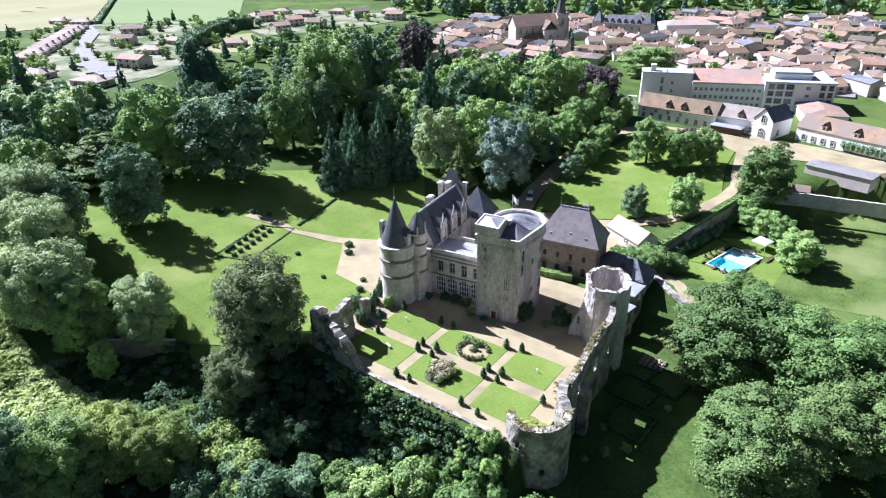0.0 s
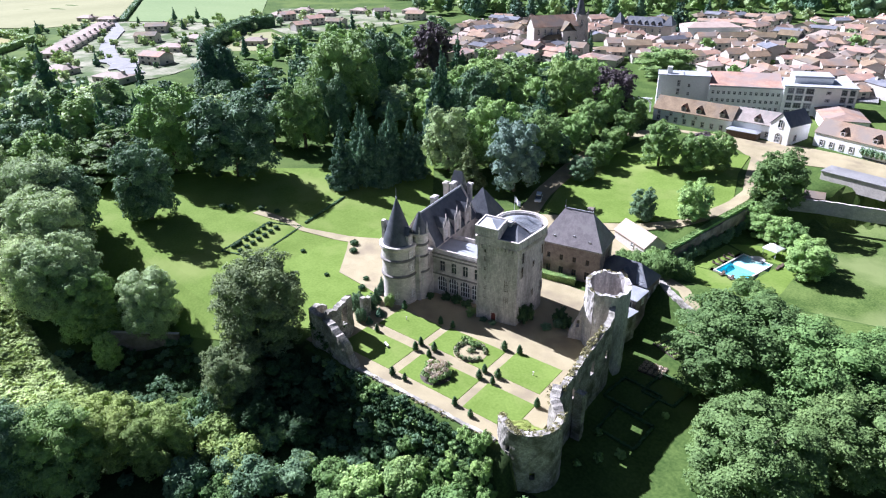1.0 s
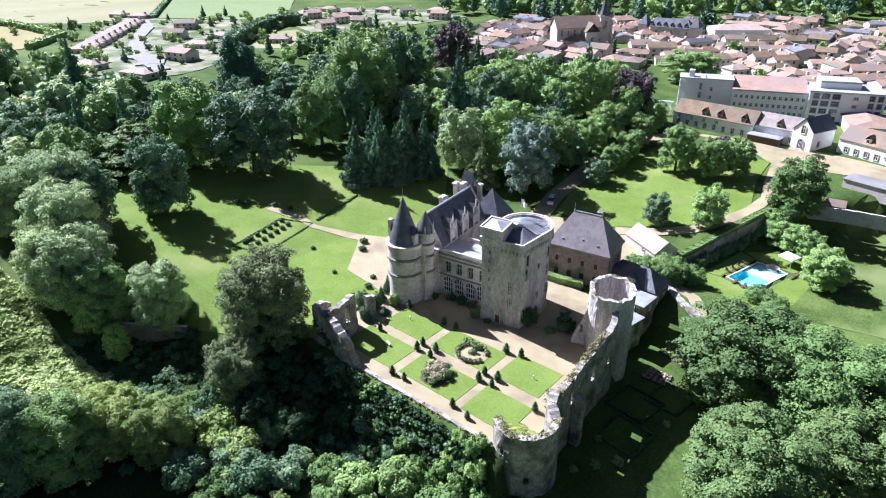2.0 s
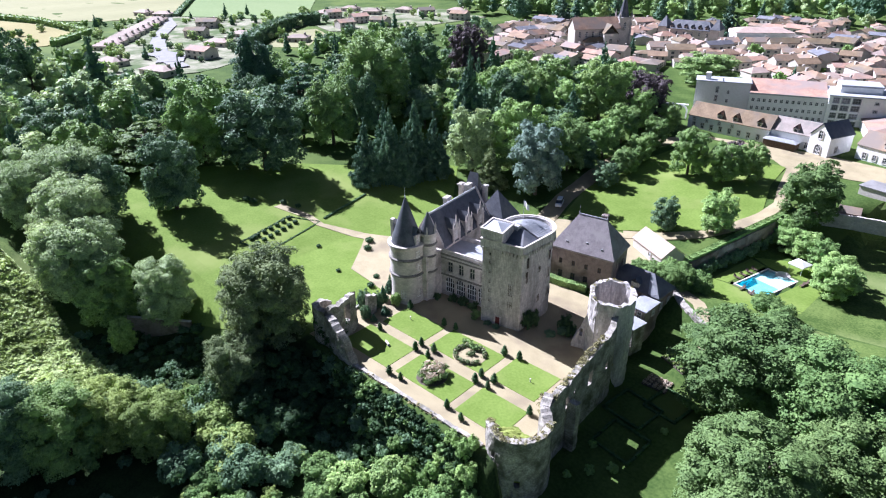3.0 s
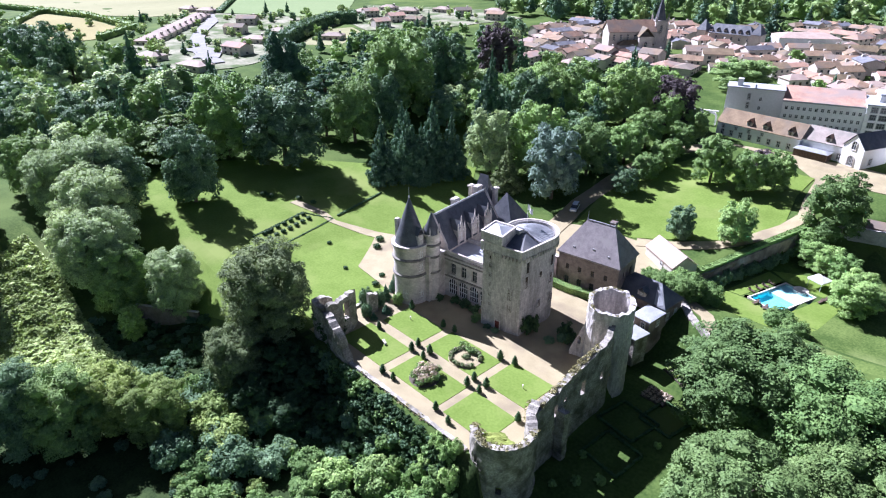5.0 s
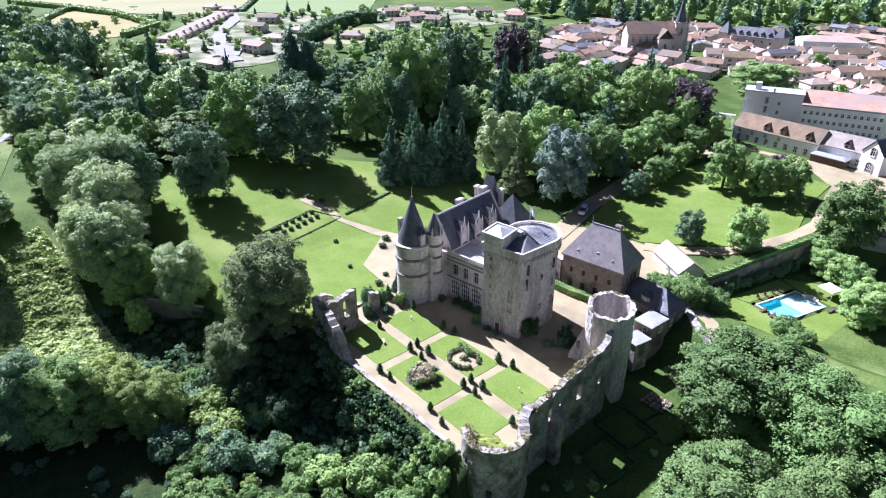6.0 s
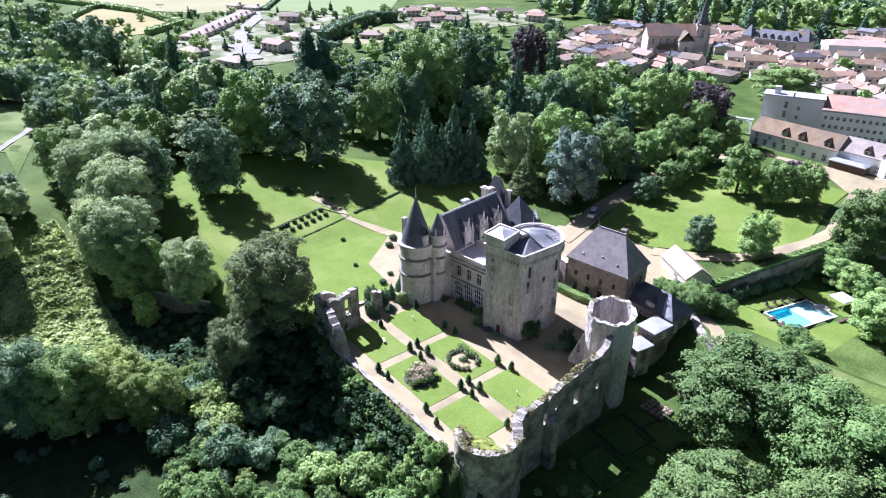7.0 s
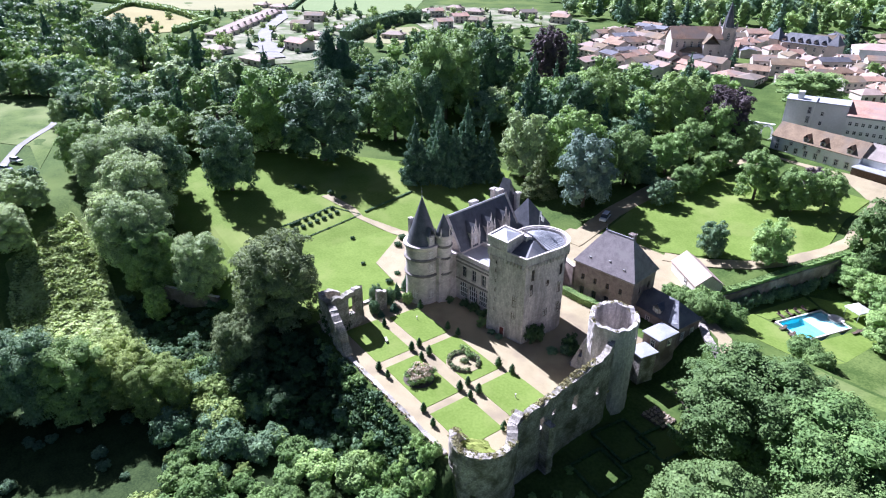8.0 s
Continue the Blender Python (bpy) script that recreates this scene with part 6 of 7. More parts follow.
def hedge(name, line, width, high, colour, label, leaf=0.3, per_m=60, z=None):
    """A clipped hedge along a line."""
    top = thing(name, label, "hedge", pose(line[0][0], line[0][1], 0))
    pts, normals = [], []
    bm = bmesh.new()
    for (x0, y0), (x1, y1) in zip(line, line[1:]):
        d = math.hypot(x1 - x0, y1 - y0)
        n = max(1, int(d / 2))
        for i in range(n):
            fa, fb = i / n, (i + 1) / n
            xa, ya, xb, yb = x0 + (x1 - x0) * fa, y0 + (y1 - y0) * fa, x0 + (x1 - x0) * fb, y0 + (y1 - y0) * fb
            za = height((xa + xb) / 2, (ya + yb) / 2) if z is None else z
            ang = math.degrees(math.atan2(yb - ya, xb - xa))
            box(bm, 0, math.hypot(xb - xa, yb - ya), -width * 0.42, width * 0.42, -0.3, high * 0.92, pose(xa - line[0][0], ya - line[0][1], za, 0, 0, ang))
        for _ in range(int(d * per_m)):
            f, side, k = RNG.uniform(), RNG.uniform(), RNG.uniform()
            nx, ny = -(y1 - y0) / d, (x1 - x0) / d
            if side < 0.4:
                o, hh, nr = RNG.uniform(-width / 2, width / 2), high, (0, 0, 1)
            else:
                s = 1 if side < 0.7 else -1
                o, hh, nr = s * width / 2, k * high, (nx * s, ny * s, 0.2)
            x, y = x0 + (x1 - x0) * f + nx * o, y0 + (y1 - y0) * f + ny * o
            pts.append((x - line[0][0], y - line[0][1], (height(x, y) if z is None else z) + hh + RNG.uniform(-0.08, 0.08)))
            normals.append(nr)
    part("hedge_core", bm, LEAF[colour], top)
    v, f = cards(np.array(pts), np.array(normals, float), leaf, 0.5)
    me = bpy.data.meshes.new("hedge_leaves")
    me.from_pydata(v.tolist(), [], f.tolist())
    me.materials.append(LEAF[colour])
    shared("hedge_leaves", me, top)
    return top


hedge("house_hedge", [(-68.2, 128.7), (-62.0, 128.9), (-56.0, 130.4)], 1.9, 1.7, "mid", "thick rounded green hedge before the brown house", per_m=120, z=0)
hedge("wall_top_hedge", [(-44.0, 158.5), (-41.4, 165.5), (-37.0, 181.0), (-32.2, 197.0)], 1.9, 0.9, "deep", "dark overgrown hedge along the retaining wall", per_m=170)
for i in range(13):
    f = i / 12
    plant(-40.6 + 9.4 * f, 160.5 + 36 * f, 2.6 + (i % 3) * 0.5, 1.6 + (i % 2) * 0.5, "shrub", "dark", "low", "dark shrub at the foot of the retaining wall")
hedge("parterre_hedge", [(-140.1, 85.1), (-144.3, 104.0), (-135.6, 109.5), (-131.6, 89.4), (-140.1, 85.1)], 0.4, 0.35, "box", "low dark box hedge framing the park parterre", per_m=26)
hedge("long_low_hedge", [(-136.1, 111.5), (-139.5, 131.0)], 0.7, 0.6, "box", "low dark clipped hedge on the park lawn", per_m=30)
pill = thing("clipped_shrub", "small dark round clipped shrub of the parterre", "shrub", pose(-140, 90, height(-140, 90)), "shrubs of the parterre")
part("stem", lathe([(0.08, -0.1), (0.06, 0.3), (0, 0.35)], 6), BARK, pill)
shared("foliage", crown_mesh("foliage", [(0, 0, 0.5, 0.75, 0.5)], 160, 0.3, LEAF["box"], core=0.9, spread=0.4), pill)
row = [(-139.6 - 0.55 * i + s, 88.6 + 2.5 * i, 1.0) for i in range(7) for s in (0.0, 3.2)]
lone = [(-124.7, 100.7, 0.9), (-109.4, 95.5, 0.8), (-116.3, 112.4, 1.5), (-113.1, 108.9, 1.4), (-161.1, 100.7, 1.4), (-158.5, 101.5, 1.5), (-152.0, 108.0, 1.3), (-147.0, 110.0, 1.2), (-97.0, 96.0, 1.2), (-99.5, 100.0, 1.0)]
for x, y, s in row + lone:
    copy_thing(pill, pose(x, y, height(x, y) + 0.1) @ Matrix.Diagonal((s, s, s, 1)))
# kitchen and box garden in the shade below the curtain wall
for x, y, w, d, a in ((-29.6, 106.0, 8.5, 8.0, -8), (-24.6, 112.0, 7.0, 8.0, -8), (-27.2, 97.0, 8.0, 7.0, -8)):
    c = [pose(x, y, 0, 0, 0, a) @ Vector((sx * w / 2, sy * d / 2, 0)) for sx, sy in ((-1, -1), (1, -1), (1, 1), (-1, 1), (-1, -1))]
    hedge("box_border", [(p.x, p.y) for p in c], 0.5, 0.5, "box", "low box border of the shaded lower garden", per_m=26)
low = thing("flower_plot", "shaded plot of pale flowers below the ramparts", "flower bed", pose(-29.6, 116.8, height(-29.6, 116.8)))
part("bed_soil", boxed(-2.6, 2.6, -2.2, 2.2, -0.5, 0.25), SOIL, low)
shared("flowers", crown_mesh("flowers", [(-2 + 1.0 * i, -1.5 + 1.0 * j, 0.35, 0.5, 0.35) for i in range(5) for j in range(4)], 700, 0.28, LEAF["rose"], core=0.5, spread=0.8), low)
veg = thing("vegetable_plot", "sunlit vegetable plot with pale rows and soil", "flower bed", pose(-28.2, 128.6, height(-28.2, 128.6) + 0.1, 0, 0, -25))
part("bed_soil", boxed(-3.4, 3.4, -4.6, 4.6, -1.2, 0.3), SOIL, veg)
for i in range(5):
    shared("crop", crown_mesh("crop", [(-2.8 + 1.4 * i, -4 + 0.9 * j, 0.45, 0.5, 0.35) for j in range(10)], 360, 0.3, LEAF["light" if i % 2 else "yellow"], core=0.6, spread=0.8), veg)
for x, y, s in ((-31, 93, 0.9), (-28, 87, 1.0), (-22, 104, 0.8), (-25.0, 90.0, 1.1), (-30.5, 83.5, 0.8)):
    plant(x, y, s * 1.6, s, "shrub", "light", "far", "small pale bush in the lower garden")


# ---- dry grass and weeds on the broken wall tops ----
def wall_grass(owner, line, n, seed, wide=0.45):
    r = np.random.default_rng(seed)
    spots = []
    for _ in range(n):
        f = float(r.uniform(0, len(line) - 1.001))
        i, f = int(f), f % 1
        a, b = line[i], line[i + 1]
        s = float(r.uniform(0.15, 0.42))
        spots.append((a[0] + (b[0] - a[0]) * f + r.uniform(-wide, wide), a[1] + (b[1] - a[1]) * f + r.uniform(-wide, wide), a[2] + (b[2] - a[2]) * f + r.uniform(-0.4, 0.15), s, s * 0.5))
    ob = shared("wall_grass", crown_mesh("wall_grass", spots, 20 * n, 0.2, LEAF["dry"], core=0.5, spread=0.9), bpy.data.objects[owner])
    tagged(ob, "tufts of dry grass on the wall top", kind="stuff")


wall_grass("front_tower", arc_line(-37.1, 77.3, 5.05, 178, 395, lambda f: 0.9 + 4.3 * smooth(f / 0.19) + 0.6 * f), 260, 1, 0.6)
wall_grass("front_tower", [(-33.6, 80.2, 5.2), (-36.5, 82.4, 6.0), (-37.5, 84.6, 6.6)], 30, 2)
wall_grass("curtain_wall", [(-35.2, 83.0, 6.3), (-35.4, 87, 7.6), (-36.2, 93.0, 7.3), (-36.4, 97, 8.4), (-36.2, 103.5, 9.8)], 330, 3, 0.6)
wall_grass("south_west_ruin", [(-90.9, 76.6, 7.0), (-89.4, 73.9, 7.8), (-87.6, 73.3, 7.6), (-85.6, 73.8, 7.0), (-85.2, 77.0, 6.6)], 40, 4)
# ivy on the ruin, extra runs added whose dark leaves stand for wall shade
ivy_spots = [(-84.6 + 0.1 * math.sin(i * 2.1), 74.0 + 0.55 * i, -2.2 + 0.6 * i + 1.2 * math.sin(i * 1.7), 0.55, 1.0) for i in range(9)] + [(-90.6 + 0.5 * i, 74.6 - 0.3 * i, 3.0 - 1.2 * i, 0.8, 1.3) for i in range(5)] + [(-88.5 + 0.75 * i, 72.6 + 0.1 * math.sin(i), 5.0 - 0.62 * i + 0.8 * math.sin(i * 2.3), 0.7, 1.1) for i in range(15)] + [(-87.5 + 0.8 * i, 72.2, -1.5 - 0.3 * i + 1.0 * math.sin(i * 1.9), 0.8, 1.4) for i in range(12)]
tagged(shared("ivy", crown_mesh("ivy", ivy_spots, 4200, 0.28, LEAF["bramble"], core=0.45, spread=0.7), bpy.data.objects["south_west_ruin"]), "ivy clinging to the wall, dark to stand for its shade")
wall_grass("terrace_wall", [(-77.5, 72.5, 0.3), (-58, 72.6, 0.2), (-42.2, 72.7, 0.3)], 110, 5, 0.4)
wall_grass("ruined_tower", arc_line(-39.9, 111.9, 4.25, -100, 260, lambda f: 14.2 - 0.7 * math.cos((f - 0.13) * 6.283)), 90, 6, 0.3)

# ---- outbuildings along the yard ----
def dormers(top, spots, roof, w=1.9):
    """Small gabled dormers (x, y, z base, turn)."""
    for x, y, z, a in spots:
        m = pose(x, y, z, 0, 0, a)
        d = part("dormer", boxed(-w / 2, w / 2, 0, 2.2, -0.5, 1.4, m=m), PLASTER, top)
        b = gable(-w / 2 - 0.15, w / 2 + 0.15, -0.25, 2.8, 1.4, 2.7, "y", thick=0.12)
        b.transform(m)
        part("dormer_roof", b, roof, d)
        window_unit(d, m @ pose(0, -0.06, 0.1), 0.9, 1.1, material=DARK_WOOD)


def wins(face, a, b, n, z, w, h):
    return [(face, a + (b - a) * i / max(1, n - 1), z, w, h) for i in range(n)]


Z1 = height(-68, 252)
b1 = plain_building("red_stable_range", "long stable range with terracotta roof and dormers", pose(-70.8, 257.6, Z1, 0, 0, -4), 31, 9.5, 5.0, 9.6, TILE_ROOF, WHITE, windows=wins("s", -13, 12, 8, 0.6, 1.2, 2.0) + wins("s", -13, 2, 4, 3.2, 0.9, 1.1), base=-2, category="outbuilding")
dormers(b1, [(-3.5, -4.4, 5.6, 0), (2.5, -4.4, 5.6, 0), (11.5, -4.4, 5.6, 0)], TILE_ROOF)
b2 = plain_building("slate_stable", "stable building with old pale tiled roof and dormer", pose(-47.6, 257.4, Z1, 0, 0, -4), 15, 9.5, 5.2, 9.4, OLD_TILE, WHITE, windows=wins("s", -5, 5, 3, 0.8, 1.2, 2.0), base=-2, category="outbuilding")
dormers(b2, [(0.5, -4.4, 5.6, 0)], TILE_ROOF)
plain_building("lean_to_shed", "low shed with a pale single roof", pose(-50.6, 250.6, Z1, 0, 0, -4), 11, 4.4, 2.6, 3.4, ZINC, DARK_WOOD, hipped=8, base=-1.5, category="shed")
b3 = plain_building("gate_chapel", "tall gabled gatehouse with arched door and window", pose(-36.4, 255.6, height(-36, 253), 0, 0, -22), 7.6, 12, 6.4, 11.0, SLATE, WHITE, axis="y", base=-2, category="gatehouse", windows=[("e", -2.0, 1.0, 1.2, 2.0)])
window_unit(b3, pose(0, -6.1, 0.1), 2.2, 3.4, bars=3, arched=True, deep=0.3)
window_unit(b3, pose(0, -6.1, 5.6), 1.5, 2.8, arched=True, deep=0.3)
Z2 = height(-5, 248)
b4 = plain_building("long_red_barn", "long barn with terracotta roof and ivy on its wall", pose(5.0, 247.6, Z2, 0, 0, -19), 66, 10, 4.8, 9.0, TILE_ROOF, WHITE, windows=wins("s", -30, -20, 4, 0.8, 1.2, 1.8), base=-2, category="outbuilding")
dormers(b4, [(-24, -4.6, 5.4, 0), (-13.5, -4.6, 5.4, 0), (-3, -4.6, 5.4, 0), (8, -4.6, 5.4, 0)], TILE_ROOF)
ivy = thing("wall_ivy", "dark green ivy trained along the barn wall", "climbing plant", pose(5.0, 247.6, Z2, 0, 0, -19))
part("stems", boxed(-16, 16, -5.2, -5.05, 0, 0.3), BARK, ivy)
shared("ivy_leaves", crown_mesh("ivy_leaves", [(-16 + 1.5 * i, -5.3, 1.9, 1.1, 1.9) for i in range(23)], 1500, 0.55, LEAF["dark"], core=0.6), ivy)
plain_building("orange_roof_annex", "low annex with flat-pitched orange tile roof", pose(-24.5, 283, height(-24, 283), 0, 0, 20), 15, 20, 3.6, 5.4, TILE_ROOF, WHITE, axis="y", hipped=12, base=-2)
plain_building("yard_shed", "long pale-roofed shed beside the yard", pose(-9.5, 224.5, height(-9, 224), 0, 0, -14), 19, 7.0, 2.4, 3.0, ASPHALT, PLASTER, base=-2, hipped=12, category="shed")
plain_building("garden_hut", "small stone hut with a red tiled roof", pose(-18.5, 211.5, height(-18, 211), 0, 0, 10), 5.2, 4.2, 2.4, 4.0, TILE_ROOF, BROWN_STONE, base=-1.5, category="hut")
plain_building("red_cottage", "small red-roofed cottage at the meadow's edge", pose(16, 216, height(16, 216), 0, 0, -35), 10, 8, 3.2, 6.0, TILE_ROOF, WHITE, base=-1.5)


def arch_screen():
    top = thing("garden_arch", "white stone archway with two round openings", "arch", pose(-95.5, 262, height(-95.5, 262), 0, 0, 20))
    for x in (-2.2, 2.2):
        part("arch_ring", frame_ring(3.2, 4.6, 0.7, 1.2, pose(x, 0, 0), True), WHITE, top)
    part("arch_cap", boxed(-4.6, 4.6, -0.5, 0.4, 5.3, 5.7), WHITE, top)


arch_screen()


def care_home():
    """The white modern building: blank stair tower, long four-storey range with a tiled roof, glazed end block."""
    Z = height(-70, 280)
    B = pose(-91.5, 268.5, Z, 0, 0, 21) @ Matrix.Diagonal((1, 1, 0.87, 1))
    top = thing("white_modern_building", "large white modern building with long window rows", "building", B)
    t = part("stair_tower", boxed(0, 9.5, 0, 9, -2, 15.8), WHITE, top)
    part("tower_roof", boxed(-0.3, 9.8, -0.3, 9.3, 15.8, 16.2), GREY_PANEL, t)
    part("tower_vent", boxed(3.2, 5.2, 2, 4.5, 16.2, 19.2), WHITE, t)
    for z in (3, 7, 11):
        window_unit(t, pose(8.2, -0.08, z), 0.9, 2.6, surround=GREY_PANEL)
    k = part("link_block", boxed(9.5, 20.5, 2.5, 12, -2, 15.2), WHITE, top)
    part("link_roof", boxed(9.4, 20.8, 2.2, 12.3, 15.2, 15.6), GREY_PANEL, k)
    for z in (6, 10):
        window_unit(k, pose(12.5, 2.42, z), 1.0, 1.6, surround=WHITE)
    r = part("long_range", boxed(20.5, 48, 0, 15, -2, 11.6), WHITE, top)
    part("range_cornice", boxed(20.3, 48.2, -0.5, 15.2, 11.6, 12.2), GREY_PANEL, r)
    rb = bmesh.new()
    v = [rb.verts.new(p) for p in ((20.4, -0.4, 12.25), (48.2, -0.4, 12.25), (48.2, 14.5, 15.6), (20.4, 14.5, 15.6), (20.4, 14.5, 12.2), (48.2, 14.5, 12.2))]
    for f in ((0, 1, 2, 3), (0, 3, 4), (1, 5, 2), (2, 5, 4, 3)):
        rb.faces.new([v[i] for i in f])
    part("range_roof", rb, TILE_ROOF, r, "broad orange tiled roof")
    for z in (1.4, 4.6, 8.2):
        for i in range(13):
            window_unit(r, pose(22 + 2.05 * i, -0.08, z), 1.1, 1.5, surround=WHITE)
    e = part("end_block", boxed(48, 74, -1.5, 15, -2, 13.4), WHITE, top)
    part("end_roof", boxed(47.8, 74.3, -1.8, 15.3, 13.4, 13.9), GREY_PANEL, e)
    part("roof_house", boxed(52, 66, 4, 14, 13.9, 17.0), WHITE, e)
    part("roof_house_band", boxed(51.9, 66.1, 3.9, 14.1, 16.4, 17.2), GREY_PANEL, e)
    for x0, x1 in ((49.5, 51.5), (52.4, 55.0), (56.0, 58.6), (68.5, 70.2), (71.4, 73.0)):
        for z in (0.6, 4.0, 7.4, 10.6):
            window_unit(e, pose((x0 + x1) / 2, -1.58, z), x1 - x0, 2.2, bars=2, surround=GREY_PANEL, material=GREY_PANEL)
    for z in (3.2, 6.6, 10.0):
        part("floor_band", boxed(48.0, 60, -1.9, -1.5, z - 0.15, z + 0.15), WHITE, e)
        window_unit(e, pose(64, -1.58, z + 0.8), 1.3, 1.0, surround=GREY_PANEL)
    for y in (3.0, 8.0, 12.0):
        for z in (1, 5, 9):
            window_unit(e, pose(74.08, y, z, 0, 0, 90), 1.4, 1.7, surround=WHITE)
    return top


care_home()


def church():
    Z = height(-195, 365)
    top = thing("church", "stone village church with tiled roof and spired tower", "church", pose(-191, 361, Z, 0, 0, 50))
    part("nave_wall", boxed(-17, 10, -6.5, 6.5, -2, 13), PLASTER, top)
    part("nave_roof", gable(-17.3, 10.3, -6.8, 6.8, 13.1, 19.0, "x", over=0.3), TILE_ROOF, top, "broad tiled nave roof")
    for x in (-17, 9.7):
        g = bmesh.new()
        v = [g.verts.new(p) for p in ((x, -6.4, 12.9), (x, 6.4, 12.9), (x, 0, 18.6), (x + 0.4, -6.4, 12.9), (x + 0.4, 6.4, 12.9), (x + 0.4, 0, 18.6))]
        for f in ((0, 1, 2), (5, 4, 3), (0, 3, 4, 1), (1, 4, 5, 2), (2, 5, 3, 0)):
            g.faces.new([v[i] for i in f])
        part("gable_wall", g, PLASTER, top)
    a = part("aisle", boxed(-12, 8, -11.5, -6.5, -2, 6.5), PLASTER, top)
    part("aisle_roof", hip(-12, 8, -11.5, -6.3, 6.6, 9.0, 14, over=0.3), TILE_ROOF, a)
    tr = part("transept", boxed(-1, 7, -12, -6.4, -2, 11), PLASTER, top)
    part("transept_roof", gable(-1.2, 7.2, -12.3, 0, 11.1, 16.0, "y", over=0.2), TILE_ROOF, tr)
    for i in range(4):
        window_unit(top, pose(-14 + 4 * i, -6.58, 8.5), 1.2, 3.2, arched=True)
    window_unit(tr, pose(3, -12.1, 4), 1.6, 4.2, arched=True)
    t = part("bell_tower", boxed(10.5, 17.5, -4, 3, -2, 18.5), PALE_STONE, top, "square pale stone bell tower")
    for x in (10.5, 17.5):
        for y in (-4, 3):
            part("corner_buttress", boxed(x - 0.5, x + 0.5, y - 0.5, y + 0.5, -2, 16), STONE, t)
            part("pinnacle", lathe([(0.6, 18.4), (0.6, 20), (0.1, 22.5), (0, 22.6)], 6, x, y), STONE, t)
    part("tower_band", boxed(10.2, 17.8, -4.3, 3.3, 18.2, 18.8), STONE, t)
    part("spire", lathe([(3.5, 18.8), (3.0, 20.2), (0.08, 32.2), (0, 32.4)], 8, 14, -0.5), SLATE, t, "tall slate spire")
    for f, m in (("s", pose(14, -4.08, 12.5)), ("e", pose(17.58, -0.5, 12.5, 0, 0, 90))):
        window_unit(t, m, 1.5, 3.6, arched=True, bars=2)
    return top


church()
m1 = plain_building("slate_manor", "large pale manor with dark slate mansard roof", pose(-160, 421, height(-160, 421), 0, 0, 3), 28, 11, 8, 13.0, SLATE, PLASTER, hipped=21, base=-2, windows=wins("s", -12, 12, 6, 1.0, 1.3, 2.2) + wins("s", -12, 12, 6, 4.6, 1.3, 2.0), category="manor", over=0.5)
dormers(m1, [(-11 + 4.4 * i, -5.1, 8.4, 0) for i in range(6)], SLATE)
for x in (-16.5, 16.5):
    pv = part("corner_pavilion", boxed(x - 2.8, x + 2.8, -6.4, 3, -2, 9), PLASTER, m1)
    part("pavilion_roof", hip(x - 2.8, x + 2.8, -6.4, 3, 9.1, 15, 0.5, over=0.3), SLATE, pv)
plain_building("white_hall", "broad low hall with a pale sheet roof", pose(-128, 452, height(-128, 452), 0, 0, 35), 34, 20, 6, 8.5, PINK_ROOF, WHITE, base=-2, hipped=20, category="hall")

# ---- town and village houses ----
HOUSES = {}


def house_proto(i, roof, tint):
    """A two-storey house of unit plan 10 x 8 m, with windows, door and chimney."""
    h = (5.4, 6.0, 3.2, 6.4, 5.0)[i]
    r = h + (2.4, 2.8, 2.2, 2.0, 2.6)[i]
    top = plain_building("house", tint, pose(0, 0, 0), 10, 8, h, r, roof, PLASTER, base=-2.5, group="houses of the town", hipped=(None, None, 4.0, None, 3.0)[i])
    part("chimney", boxed(2.8, 3.6, 0.5, 1.5, h, r + 0.8), PLASTER, top)
    for x, z in ((-3.0, 0.9), (3.0, 0.9)) + (((-3.0, 3.5), (0, 3.5), (3.0, 3.5)) if h > 4 else ()):
        part("window", boxed(x - 0.55, x + 0.55, -4.06, -3.9, z, z + 1.4), GLASS, top)
    part("door", boxed(-0.5, 0.5, -4.05, -3.9, 0, 2.1), DARK_WOOD, top)
    part("window", boxed(4.9, 5.06, -0.6, 0.6, 0.9, 2.2), GLASS, top)
    return top


LOOKS = [(0, TILE_ROOF, "two-storey rendered house with terracotta tile roof"), (1, TILE_ROOF, "tall rendered house with terracotta tile roof"), (2, PINK_ROOF, "low bungalow with pale pink hipped tile roof"), (3, TOWN_SLATE, "rendered town house with grey slate roof"), (4, TILE_ROOF, "rendered house with hipped terracotta roof")]
BUILT = []


def set_house(x, y, turn, sx, sy, sz, look_no):
    i, roof, words = LOOKS[look_no]
    m = pose(x, y, height(x, y), 0, 0, turn) @ Matrix.Diagonal((sx, sy, sz, 1))
    if look_no not in HOUSES:
        HOUSES[look_no] = house_proto(i, roof, words)
        HOUSES[look_no].matrix_basis = m
    else:
        copy_thing(HOUSES[look_no], m).matrix_basis = m
    BUILT.append((x, y, 5.2 * max(sx, sy)))


VILLAGE = [(-371, 146, 12, 2, 1.7), (-330, 154, 14, 2, 1.9), (-354, 191, 14, 0, 1.6), (-383, 218, 32, 2, 1.5), (-426, 226, 40, 0, 1.4), (-462, 254, 45, 0, 1.5), (-400, 247, 10, 2, 1.7), (-552, 262, 30, 2, 1.5), (-576, 256, 20, 2, 1.3), (-358, 262, 35, 2, 1.4), (-448, 354, 20, 2, 1.5), (-433, 350, 70, 0, 1.2), (-457, 389, 20, 2, 1.4), (-395, 346, 75, 0, 1.3), (-425, 386, 30, 2, 1.4), (-368, 344, 20, 0, 1.3), (-412, 413, 10, 2, 1.5), (-382, 408, 60, 0, 1.3), (-345, 409, 20, 0, 1.4), (-372, 436, 15, 2, 1.5), (-378, 318, 75, 0, 1.2)]
for x, y, a, k, w in VILLAGE:
    set_house(x, y, a, w, 1.3, 0.9, k)
